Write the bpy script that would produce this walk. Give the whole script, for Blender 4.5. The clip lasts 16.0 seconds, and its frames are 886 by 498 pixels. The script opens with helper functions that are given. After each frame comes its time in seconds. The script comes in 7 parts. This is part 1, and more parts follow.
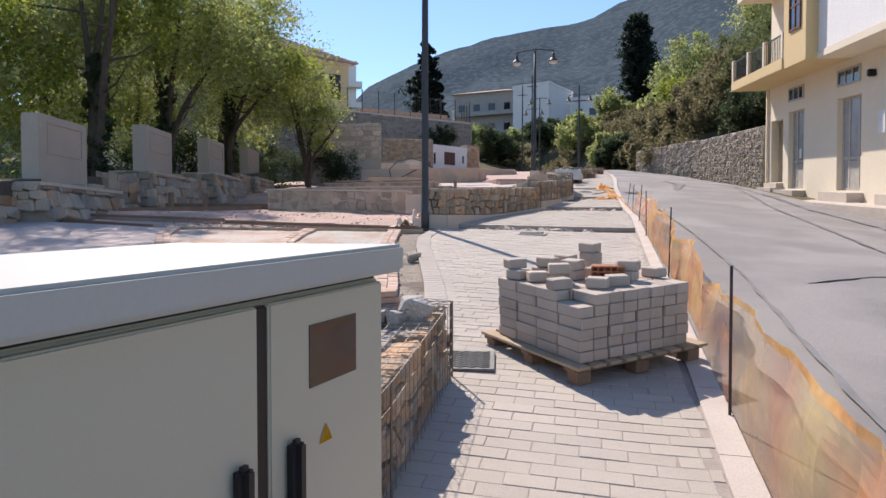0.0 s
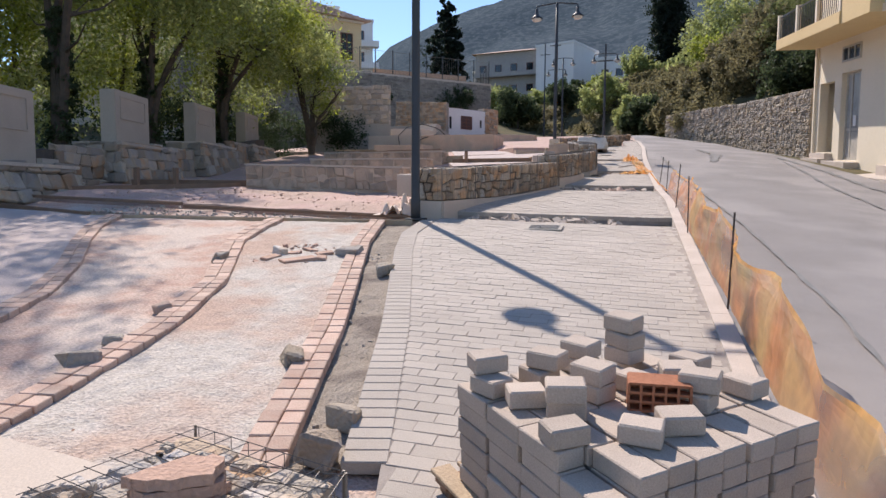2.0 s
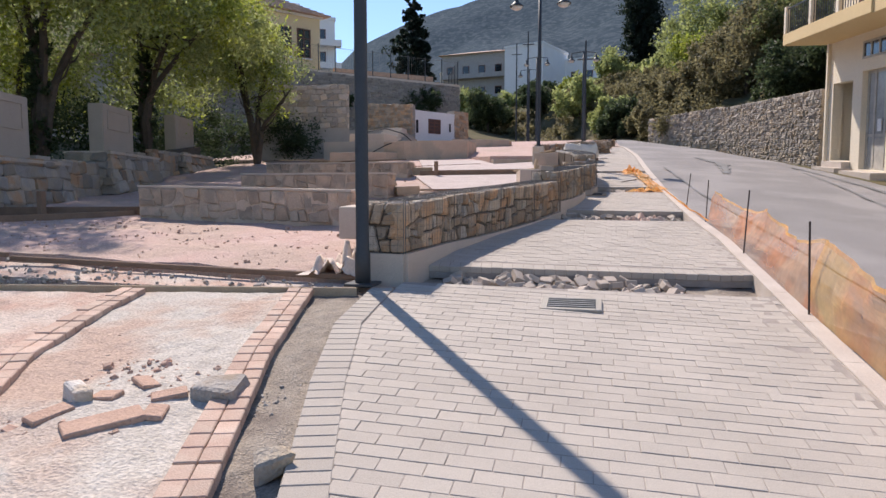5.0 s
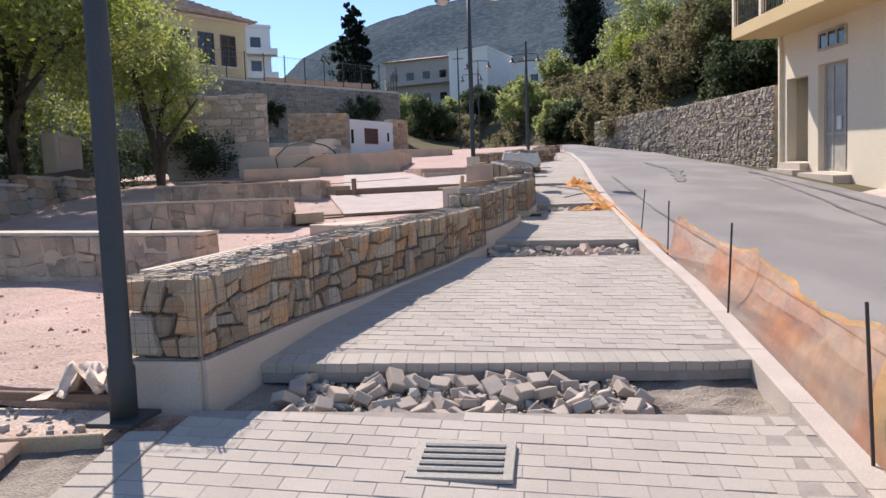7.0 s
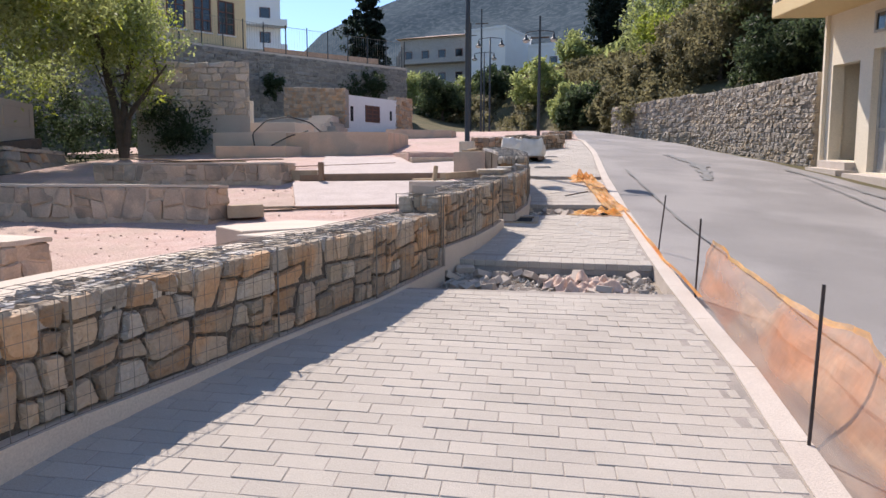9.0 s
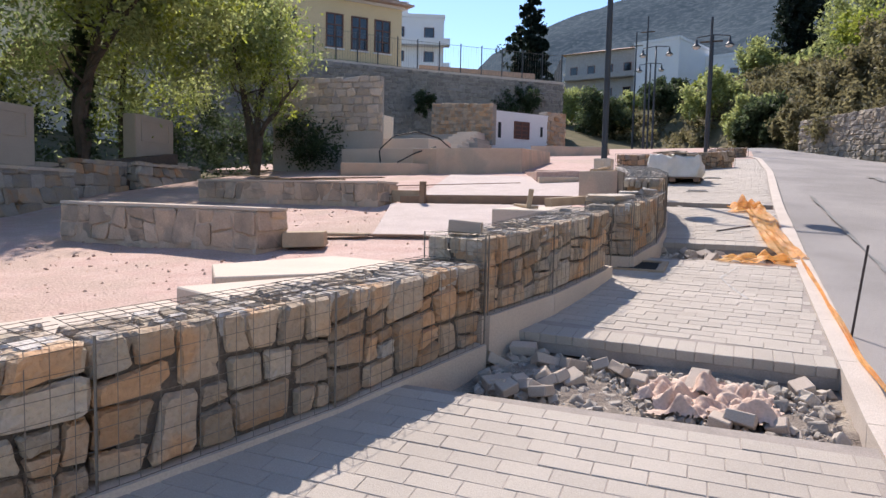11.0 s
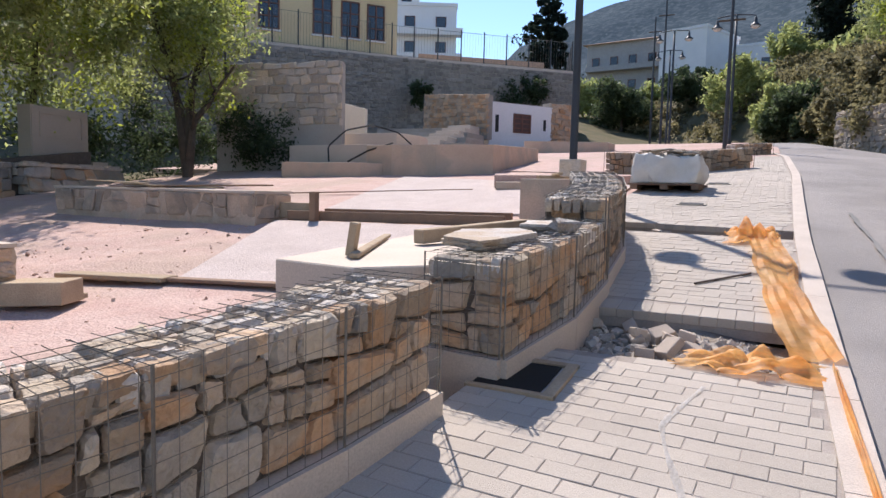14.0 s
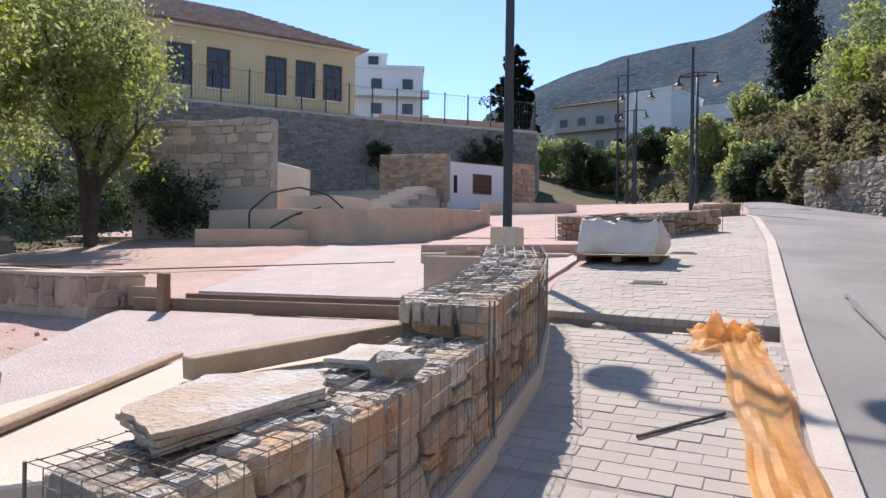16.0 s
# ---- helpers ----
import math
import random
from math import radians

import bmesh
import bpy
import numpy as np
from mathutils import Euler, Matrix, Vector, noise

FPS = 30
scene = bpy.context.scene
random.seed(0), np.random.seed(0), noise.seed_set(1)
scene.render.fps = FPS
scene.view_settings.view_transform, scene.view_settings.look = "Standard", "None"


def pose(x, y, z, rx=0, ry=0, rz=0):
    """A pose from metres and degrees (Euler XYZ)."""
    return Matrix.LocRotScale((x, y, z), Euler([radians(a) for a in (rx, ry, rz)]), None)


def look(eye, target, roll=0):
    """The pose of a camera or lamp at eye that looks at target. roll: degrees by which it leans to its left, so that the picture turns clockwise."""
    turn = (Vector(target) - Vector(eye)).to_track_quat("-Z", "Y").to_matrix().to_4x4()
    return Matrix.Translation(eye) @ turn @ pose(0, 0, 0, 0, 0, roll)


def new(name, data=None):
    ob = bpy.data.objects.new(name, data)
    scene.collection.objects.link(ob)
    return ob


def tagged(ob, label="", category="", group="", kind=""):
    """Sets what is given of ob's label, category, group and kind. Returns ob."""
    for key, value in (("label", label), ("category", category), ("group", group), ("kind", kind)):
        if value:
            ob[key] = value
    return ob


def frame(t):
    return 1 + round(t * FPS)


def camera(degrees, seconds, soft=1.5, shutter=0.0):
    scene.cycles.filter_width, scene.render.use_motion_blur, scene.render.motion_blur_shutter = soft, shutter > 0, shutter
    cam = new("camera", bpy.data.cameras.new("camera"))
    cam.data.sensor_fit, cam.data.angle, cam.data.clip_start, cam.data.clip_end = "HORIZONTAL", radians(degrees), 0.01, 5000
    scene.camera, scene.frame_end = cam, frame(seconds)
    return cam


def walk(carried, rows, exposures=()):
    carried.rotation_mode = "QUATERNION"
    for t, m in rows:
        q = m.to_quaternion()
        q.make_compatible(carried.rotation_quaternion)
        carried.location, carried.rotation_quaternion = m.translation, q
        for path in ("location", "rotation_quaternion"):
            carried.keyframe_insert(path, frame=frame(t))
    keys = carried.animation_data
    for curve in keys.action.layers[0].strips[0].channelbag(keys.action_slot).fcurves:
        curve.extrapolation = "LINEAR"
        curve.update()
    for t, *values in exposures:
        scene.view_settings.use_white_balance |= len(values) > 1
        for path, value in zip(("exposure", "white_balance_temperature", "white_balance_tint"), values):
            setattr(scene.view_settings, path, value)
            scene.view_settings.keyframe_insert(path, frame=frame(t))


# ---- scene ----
cam = camera(68.1, 16.0)
PATH = [
    (0, (2.963, -10.599, -0.047), (2.477, -8.659, -0.102), -0.0),
    (0.5, (2.931, -10.129, 0.019), (2.509, -8.18, -0.123), 0.6),
    (1, (2.924, -9.727, 0.181), (2.537, -7.776, -0.034), -1.2),
    (1.5, (2.926, -9.149, 0.276), (2.41, -7.224, 0.113), 0.4),
    (2, (2.862, -8.632, 0.339), (2.315, -6.716, 0.17), 0.3),
    (2.5, (2.805, -8.06, 0.367), (2.059, -6.216, 0.164), 0.2),
    (3, (2.639, -7.566, 0.45), (1.829, -5.75, 0.229), 2.0),
    (3.5, (2.442, -7.087, 0.497), (1.649, -5.266, 0.262), 1.0),
    (4, (2.231, -6.568, 0.547), (1.433, -4.753, 0.29), 0.6),
    (4.5, (2.055, -5.998, 0.668), (1.481, -4.094, 0.455), -1.8),
    (5, (1.984, -5.408, 0.752), (1.531, -3.466, 0.591), -0.0),
    (5.2, (1.986, -5.192, 0.795), (1.547, -3.248, 0.628), -0.9),
    (7.3, (2.223, -2.681, 1.095), (1.925, -0.709, 0.952), -1.4),
    (7.4, (2.22, -2.564, 1.113), (1.933, -0.591, 0.956), -0.9),
    (7.5, (2.215, -2.447, 1.128), (1.915, -0.474, 1.0), -1.5),
    (7.6, (2.224, -2.328, 1.116), (1.902, -0.359, 0.989), -1.3),
    (8, (2.282, -1.943, 1.175), (1.949, 0.024, 1.034), 0.1),
    (8.2, (2.322, -1.705, 1.186), (2.004, 0.264, 1.032), 0.7),
    (10.3, (2.697, 0.658, 1.322), (2.14, 2.563, 1.078), 2.1),
    (10.5, (2.735, 0.892, 1.313), (2.065, 2.768, 1.139), 3.7),
    (10.6, (2.771, 1.015, 1.302), (1.925, 2.82, 1.138), -0.9),
    (11, (2.794, 1.385, 1.353), (1.964, 3.199, 1.203), 1.3),
    (11.5, (2.781, 1.939, 1.45), (2.004, 3.771, 1.243), -1.1),
    (11.6, (2.776, 2.078, 1.466), (1.988, 3.905, 1.266), -0.3),
    (12, (2.792, 2.514, 1.534), (1.876, 4.285, 1.38), -0.6),
    (12.5, (2.792, 3.046, 1.582), (1.885, 4.825, 1.463), -1.6),
    (13, (2.851, 3.61, 1.626), (1.92, 5.377, 1.514), -1.7),
    (13.5, (2.921, 4.145, 1.662), (2.065, 5.947, 1.517), -1.5),
    (14, (3.01, 4.669, 1.662), (2.108, 6.446, 1.493), 1.4),
    (14.5, (2.944, 5.105, 1.712), (1.934, 6.827, 1.599), -0.5),
    (15, (2.989, 5.657, 1.729), (2.046, 7.421, 1.719), 2.0),
    (15.5, (2.969, 6.197, 1.814), (2.109, 8.003, 1.833), 2.3),
    (16, (2.954, 6.618, 1.869), (2.109, 8.431, 1.883), 0.8),
]
walk(cam, [(t, look(e, g, r)) for t, e, g, r in PATH], ((0, 0.58, 6750, 14), (3, 0.46, 6750, 15), (5, 0.52, 6750, 15), (8, 0.66, 6700, 14), (11.5, 0.7, 6650, 14), (16, 0.68, 6500, 14)))

# ---- world, sun, exposure ----
SUN_TO = Vector((-0.436, 0.608, 0.83)).normalized()
world = bpy.data.worlds.new("sky")
scene.world = world
world.use_nodes = True
wn = world.node_tree.nodes
sky = wn.new("ShaderNodeTexSky")
sky.sky_type = "NISHITA"
sky.sun_disc = False
sky.sun_elevation = math.asin(SUN_TO.z)
sky.sun_rotation = math.atan2(SUN_TO.x, SUN_TO.y)
sky.air_density, sky.dust_density, sky.ozone_density = 1.0, 0.1, 6.0
world.node_tree.links.new(sky.outputs[0], wn["Background"].inputs[0])
wn["Background"].inputs[1].default_value = 0.13
sun = new("sun", bpy.data.lights.new("sun", "SUN"))
sun.data.energy, sun.data.angle, sun.data.color = 4.3, radians(0.55), (1.0, 0.935, 0.86)
sun.matrix_world = look(SUN_TO * 60, (0, 0, 0))


# ---- materials ----
def mat(name, col, col2=None, rough=0.85, scale=6.0, fine=60.0, bump=0.3, metal=0.0, spread=0.5, objrand=0.0, island=0.0, third=None, tscale=1.2, spec=0.3, grit=0.5, depth=0.02):
    """Procedural surface: two colours mixed by broad and fine noise, fine relief, optional variation per piece."""
    m = bpy.data.materials.new(name)
    m.use_nodes = True
    nt = m.node_tree
    N, L = nt.nodes, nt.links
    bs = N["Principled BSDF"]
    bs.inputs["Roughness"].default_value, bs.inputs["Metallic"].default_value = rough, metal
    bs.inputs["Specular IOR Level"].default_value = spec
    geo = N.new("ShaderNodeNewGeometry")
    pos = geo.outputs["Position"]
    a, b = N.new("ShaderNodeTexNoise"), N.new("ShaderNodeTexNoise")
    a.inputs["Scale"].default_value, b.inputs["Scale"].default_value = scale, fine
    a.inputs["Detail"].default_value, b.inputs["Detail"].default_value = 5, 3
    L.new(pos, a.inputs["Vector"]), L.new(pos, b.inputs["Vector"])
    col2 = col2 or tuple(c * 0.7 for c in col)
    mix = N.new("ShaderNodeMix")
    mix.data_type = "RGBA"
    mix.inputs["A"].default_value, mix.inputs["B"].default_value = (*col, 1), (*col2, 1)
    ramp = N.new("ShaderNodeMapRange")
    ramp.inputs["From Min"].default_value, ramp.inputs["From Max"].default_value = 0.5 - spread / 2, 0.5 + spread / 2
    L.new(a.outputs[0], ramp.inputs["Value"]), L.new(ramp.outputs[0], mix.inputs["Factor"])
    out = mix.outputs["Result"]
    if third:
        t = N.new("ShaderNodeTexNoise")
        t.inputs["Scale"].default_value, t.inputs["Detail"].default_value = tscale, 6
        L.new(pos, t.inputs["Vector"])
        tr = N.new("ShaderNodeMapRange")
        tr.inputs["From Min"].default_value, tr.inputs["From Max"].default_value = 0.47, 0.6
        L.new(t.outputs[0], tr.inputs["Value"])
        m3 = N.new("ShaderNodeMix")
        m3.data_type = "RGBA"
        m3.inputs["B"].default_value = (*third, 1)
        L.new(out, m3.inputs["A"]), L.new(tr.outputs[0], m3.inputs["Factor"])
        out = m3.outputs["Result"]
    hsv = N.new("ShaderNodeHueSaturation")
    val = N.new("ShaderNodeMath")
    val.operation = "MULTIPLY_ADD"
    val.inputs[1].default_value, val.inputs[2].default_value = grit, 1 - grit / 2
    L.new(b.outputs[0], val.inputs[0])
    last = val.outputs[0]
    for on, src in ((objrand, "o"), (island, "i")):
        if on:
            s = N.new("ShaderNodeObjectInfo").outputs["Random"] if src == "o" else geo.outputs["Random Per Island"]
            k = N.new("ShaderNodeMath")
            k.operation = "MULTIPLY_ADD"
            k.inputs[1].default_value, k.inputs[2].default_value = on, 1 - on / 2
            L.new(s, k.inputs[0])
            mu = N.new("ShaderNodeMath")
            mu.operation = "MULTIPLY"
            L.new(last, mu.inputs[0]), L.new(k.outputs[0], mu.inputs[1])
            last = mu.outputs[0]
    L.new(out, hsv.inputs["Color"]), L.new(last, hsv.inputs["Value"])
    L.new(hsv.outputs[0], bs.inputs["Base Color"])
    if bump:
        bp = N.new("ShaderNodeBump")
        bp.inputs["Strength"].default_value, bp.inputs["Distance"].default_value = bump, depth
        ad = N.new("ShaderNodeMath")
        L.new(a.outputs[0], ad.inputs[0]), L.new(b.outputs[0], ad.inputs[1])
        L.new(ad.outputs[0], bp.inputs["Height"]), L.new(bp.outputs[0], bs.inputs["Normal"])
    return m


def leafmat(name, col, col2):
    m = mat(name, col, col2, rough=0.6, scale=1.2, fine=8, bump=0, island=0.7, spec=0.25)
    bs = m.node_tree.nodes["Principled BSDF"]
    tr = m.node_tree.nodes.new("ShaderNodeBsdfTranslucent")
    mx = m.node_tree.nodes.new("ShaderNodeMixShader")
    hsv = [n for n in m.node_tree.nodes if n.type == "HUE_SAT"][0]
    L = m.node_tree.links
    L.new(hsv.outputs[0], tr.inputs["Color"])
    mx.inputs[0].default_value = 0.58
    L.new(bs.outputs[0], mx.inputs[1]), L.new(tr.outputs[0], mx.inputs[2])
    L.new(mx.outputs[0], m.node_tree.nodes["Material Output"].inputs[0])
    return m


def glass(name, col=(0.02, 0.025, 0.03)):
    m = mat(name, col, rough=0.08, bump=0)
    m.node_tree.nodes["Principled BSDF"].inputs["Specular IOR Level"].default_value = 0.8
    return m


PAVER = mat("paver_concrete", (0.462, 0.408, 0.352), (0.388, 0.341, 0.291), scale=1.3, fine=180, objrand=0.11, island=0.11, bump=0.3)
PAVERDARK = mat("grey_paver", (0.493, 0.409, 0.337), (0.410, 0.339, 0.281), scale=5, fine=180, objrand=0.22, bump=0.3)
JOINT = mat("joint_sand", (0.37, 0.32, 0.28), scale=8, fine=120)
KERB = mat("kerb_concrete", (0.558, 0.486, 0.423), (0.465, 0.396, 0.340), scale=3, fine=120)
ASPHALT = mat("worn_asphalt", (0.275, 0.252, 0.238), (0.222, 0.205, 0.195), scale=0.9, fine=220, bump=0.4, third=(0.305, 0.28, 0.265), tscale=0.5)
TAR = mat("dark_asphalt_patch", (0.175, 0.172, 0.165), (0.245, 0.236, 0.228), scale=6, fine=150)
SOIL = mat("grey_soil", (0.29, 0.245, 0.2), (0.36, 0.31, 0.255), scale=9, fine=80, bump=1.0, grit=1.1, depth=0.016, spec=0.1, third=(0.20, 0.165, 0.14), tscale=2)
REDSOIL = mat("red_earth", (0.46, 0.29, 0.225), (0.54, 0.43, 0.36), scale=6, fine=55, bump=1.0, grit=1.1, depth=0.014, spec=0.1, third=(0.55, 0.46, 0.395), tscale=1.3)
LIME = mat("lime_rubble_ground", (0.56, 0.51, 0.455), (0.45, 0.40, 0.345), scale=9, fine=55, bump=1.0, third=(0.47, 0.345, 0.275), tscale=1.1, grit=1.1, depth=0.014, spec=0.1)
AGGR = mat("washed_aggregate", (0.552, 0.469, 0.431), (0.478, 0.396, 0.361), scale=3, fine=70, bump=0.6, grit=1.0, spec=0.1)
PINKSCREED = mat("pinkish_screed", (0.552, 0.408, 0.356), (0.478, 0.318, 0.270), scale=3.5, fine=45, bump=0.8, grit=0.8, depth=0.02, spec=0.1, third=(0.46, 0.34, 0.28), tscale=0.7)
SLAB = mat("beige_slab", (0.577, 0.486, 0.400), (0.512, 0.423, 0.344), scale=2, fine=100, bump=0.15)
REDBRICK = mat("red_clay_paver", (0.50, 0.325, 0.25), (0.56, 0.43, 0.345), scale=7, fine=120, objrand=0.35, island=0.3)
STONE = mat("ochre_stone", (0.44, 0.325, 0.22), (0.33, 0.265, 0.205), scale=5, fine=40, bump=0.9, objrand=0.6, island=0.5, third=(0.437, 0.267, 0.152), tscale=3.5)
STONEGREY = mat("grey_limestone", (0.42, 0.365, 0.305), (0.32, 0.28, 0.235), scale=5, fine=45, bump=0.9, objrand=0.5, island=0.5, third=(0.42, 0.34, 0.25), tscale=3)
TOPSTONE = mat("pale_broken_stone", (0.532, 0.488, 0.442), (0.399, 0.359, 0.327), scale=7, fine=50, bump=0.9, objrand=0.55, third=(0.418, 0.331, 0.248), tscale=4)
MORTAR = mat("lime_mortar", (0.36, 0.32, 0.27), (0.28, 0.245, 0.205), scale=4, fine=50, bump=0.6)
# wall filling, coloured dark for the shade in the gaps between stones
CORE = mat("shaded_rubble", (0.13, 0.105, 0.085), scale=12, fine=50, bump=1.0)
PLASTER = mat("pinkish_plaster", (0.58, 0.44, 0.33), (0.48, 0.355, 0.265), scale=2.2, fine=60, bump=0.3, third=(0.44, 0.36, 0.28), tscale=1.8)
PLASTER2 = mat("beige_plaster_panel", (0.45, 0.385, 0.315), (0.40, 0.345, 0.28), scale=1.5, fine=70, bump=0.1)
CONCRETE = mat("bare_concrete", (0.42, 0.385, 0.33), (0.36, 0.325, 0.28), scale=1.5, fine=60, bump=0.3)
CREAM = mat("cream_wall_paint", (0.76, 0.67, 0.53), (0.72, 0.63, 0.49), scale=0.8, fine=40, bump=0.1)
OCHRE = mat("yellow_ochre_paint", (0.66, 0.50, 0.27), (0.62, 0.46, 0.24), scale=0.8, fine=40, bump=0.1)
YELLOW = mat("pale_yellow_render", (0.70, 0.56, 0.34), (0.66, 0.52, 0.31), scale=0.6, fine=30, bump=0.1)
WHITE = mat("white_render", (0.78, 0.76, 0.74), (0.72, 0.70, 0.68), scale=0.6, fine=30, bump=0.1)
CABWHITE = mat("pale_green_grey_enamel", (0.46, 0.44, 0.35), (0.445, 0.425, 0.335), scale=2, fine=200, rough=0.45, bump=0.03, grit=0.08)
CABTOP = mat("light_grey_enamel", (0.44, 0.44, 0.41), (0.41, 0.41, 0.38), scale=2, fine=120, rough=0.5, bump=0.02, grit=0.1)
BLACK = mat("black_plastic", (0.02, 0.02, 0.022), rough=0.4, bump=0)
POLE = mat("dark_grey_painted_steel", (0.055, 0.06, 0.065), (0.045, 0.05, 0.055), rough=0.5, scale=4, fine=80, bump=0.05)
WIRE = mat("galvanised_wire", (0.22, 0.205, 0.185), (0.14, 0.12, 0.1), rough=0.5, metal=0.5, bump=0)
RUST = mat("rusty_rod", (0.09, 0.06, 0.05), (0.05, 0.04, 0.035), rough=0.7, bump=0.2)
WOOD = mat("weathered_timber", (0.44, 0.335, 0.225), (0.34, 0.25, 0.165), scale=6, fine=90, bump=0.4, objrand=0.3)
WOODDARK = mat("dark_formwork_timber", (0.27, 0.17, 0.11), (0.20, 0.13, 0.09), scale=6, fine=90, bump=0.4, objrand=0.3)
IRON = mat("cast_iron", (0.13, 0.13, 0.125), (0.19, 0.185, 0.175), scale=12, fine=120, rough=0.6, metal=0.3)
NETO = mat("orange_net", (0.82, 0.38, 0.15), (0.78, 0.56, 0.22), scale=1.0, fine=14, rough=0.6, bump=0, spread=0.5, third=(0.80, 0.34, 0.13), tscale=1.4)


def sheer(m, clear, fine):
    """Lets light through the open weave of a net."""
    N, L = m.node_tree.nodes, m.node_tree.links
    t, mx, nz, mr = N.new("ShaderNodeBsdfTransparent"), N.new("ShaderNodeMixShader"), N.new("ShaderNodeTexNoise"), N.new("ShaderNodeMapRange")
    tl, m2 = N.new("ShaderNodeBsdfTranslucent"), N.new("ShaderNodeMixShader")
    nz.inputs["Scale"].default_value = fine
    mr.inputs["To Min"].default_value, mr.inputs["To Max"].default_value = clear - 0.25, clear + 0.25
    mr.inputs["From Min"].default_value, mr.inputs["From Max"].default_value = 0.3, 0.7
    L.new(nz.outputs[0], mr.inputs["Value"]), L.new(mr.outputs[0], mx.inputs[0])
    hsv = [n for n in N if n.type == "HUE_SAT"][0]
    L.new(hsv.outputs[0], tl.inputs["Color"])
    m2.inputs[0].default_value = 0.5
    L.new(N["Principled BSDF"].outputs[0], m2.inputs[1]), L.new(tl.outputs[0], m2.inputs[2])
    L.new(m2.outputs[0], mx.inputs[1]), L.new(t.outputs[0], mx.inputs[2])
    L.new(mx.outputs[0], N["Material Output"].inputs[0])


sheer(NETO, 0.48, 3)
NETP = mat("faded_orange_net", (0.84, 0.44, 0.26), (0.80, 0.56, 0.36), scale=1.0, fine=14, rough=0.6, bump=0, third=(0.84, 0.34, 0.14), tscale=1.6)
sheer(NETP, 0.6, 3)
TAPE = mat("orange_plastic_tape", (0.86, 0.36, 0.08), (0.86, 0.55, 0.22), scale=4, fine=20, rough=0.5, bump=0)
sheer(TAPE, 0.28, 5)
BAGM = mat("white_woven_sack", (0.70, 0.67, 0.62), (0.60, 0.57, 0.52), scale=5, fine=100, bump=0.5)
PAPER = mat("torn_cement_sack_paper", (0.56, 0.385, 0.30), (0.60, 0.47, 0.385), scale=8, fine=60, bump=0.3)
BARK = mat("grey_brown_bark", (0.11, 0.085, 0.062), (0.07, 0.055, 0.042), scale=8, fine=60, bump=1.0)
TILE = mat("terracotta_roof_tile", (0.50, 0.36, 0.29), (0.43, 0.30, 0.24), scale=1.2, fine=20, island=0.35)
BROWN = mat("brown_window_timber", (0.198, 0.099, 0.072), scale=4, fine=60, bump=0.1)
GREYFRAME = mat("beige_aluminium", (0.48, 0.45, 0.40), scale=4, fine=60, rough=0.4, bump=0)
GLASS = glass("dark_window_glass")
CURTAIN = mat("whitewashed_glass", (0.42, 0.43, 0.42), (0.30, 0.31, 0.31), scale=3, fine=20, rough=0.15, bump=0)
DRYGRASS = mat("dry_grass_ground", (0.155, 0.125, 0.075), (0.085, 0.085, 0.045), scale=0.8, fine=20, bump=1.0, spec=0.05)
# mountain scrub with the blue of distant haze mixed into its base colour
HAZESCRUB = mat("haze_blue_scrub", (0.055, 0.076, 0.088), (0.084, 0.105, 0.122), scale=0.05, fine=0.35, bump=0, third=(0.102, 0.124, 0.138), tscale=0.16, spec=0.0, rough=1.0)
LEAF = leafmat("olive_green_leaf", (0.42, 0.45, 0.17), (0.26, 0.30, 0.12))
LEAFY = leafmat("yellow_green_leaf", (0.374, 0.396, 0.066), (0.242, 0.297, 0.055))
LEAFD = leafmat("dark_green_leaf", (0.085, 0.11, 0.055), (0.05, 0.075, 0.035))
LEAFG = leafmat("bright_green_leaf", (0.165, 0.185, 0.07), (0.1, 0.12, 0.05))
LEAFB = leafmat("brownish_shrub_leaf", (0.24, 0.21, 0.11), (0.16, 0.15, 0.08))
CONIFER = leafmat("conifer_needle", (0.026, 0.04, 0.028), (0.018, 0.028, 0.02))
LAMPGLASS = mat("frosted_lantern_glass", (0.62, 0.60, 0.56), rough=0.2, bump=0)
SIGNY = mat("yellow_warning_label", (0.85, 0.50, 0.03), bump=0)

# ---- terrain heights ----
GK = [(-60, -6.5), (-30, -3.6), (-14, -1.68), (-6.6, -0.83), (1.03, 0.03), (5.16, 0.5), (8.5, 0.87), (10.85, 1.24), (15.9, 1.9), (34, 4.0), (60, 6.0), (90, 7.5), (3000, 7.5)]


def gz(x, y):
    """Height of the finished surface of street and square."""
    base = float(np.interp(y, [k[0] for k in GK], [k[1] for k in GK]))
    side = float(np.interp(y, [1, 4, 8, 17], [0.04, 0.02, 0, 0])) * min(max(2.2 - x, -1), 12)
    return base + side - 0.07 * min(max(x - 3.6, 0), 6.5)


# ---- mesh helpers ----
def mesh(name, verts, faces):
    me = bpy.data.meshes.new(name)
    me.from_pydata([tuple(v) for v in verts], [], faces)
    me.update()
    return me


def part(name, data, material, parent=None, label="", m=None, smooth=False):
    """Links a bmesh or a mesh as one object, under parent where given."""
    if isinstance(data, bmesh.types.BMesh):
        bmesh.ops.recalc_face_normals(data, faces=data.faces)
        me = bpy.data.meshes.new(name)
        data.to_mesh(me)
        data.free()
        data = me
    if material and not data.materials:
        data.materials.append(material)
    if smooth:
        for p in data.polygons:
            p.use_smooth = True
    ob = new(name, data)
    if m is not None:
        ob.matrix_basis = m
    if parent:
        ob.parent = parent
    if label:
        ob["label"] = label
    return ob


def thing(name, label, category, group="", kind="", at=(0, 0, 0)):
    ob = new(name)
    ob.empty_display_size = 0.1
    ob.location = at
    return tagged(ob, label, category, group, kind)


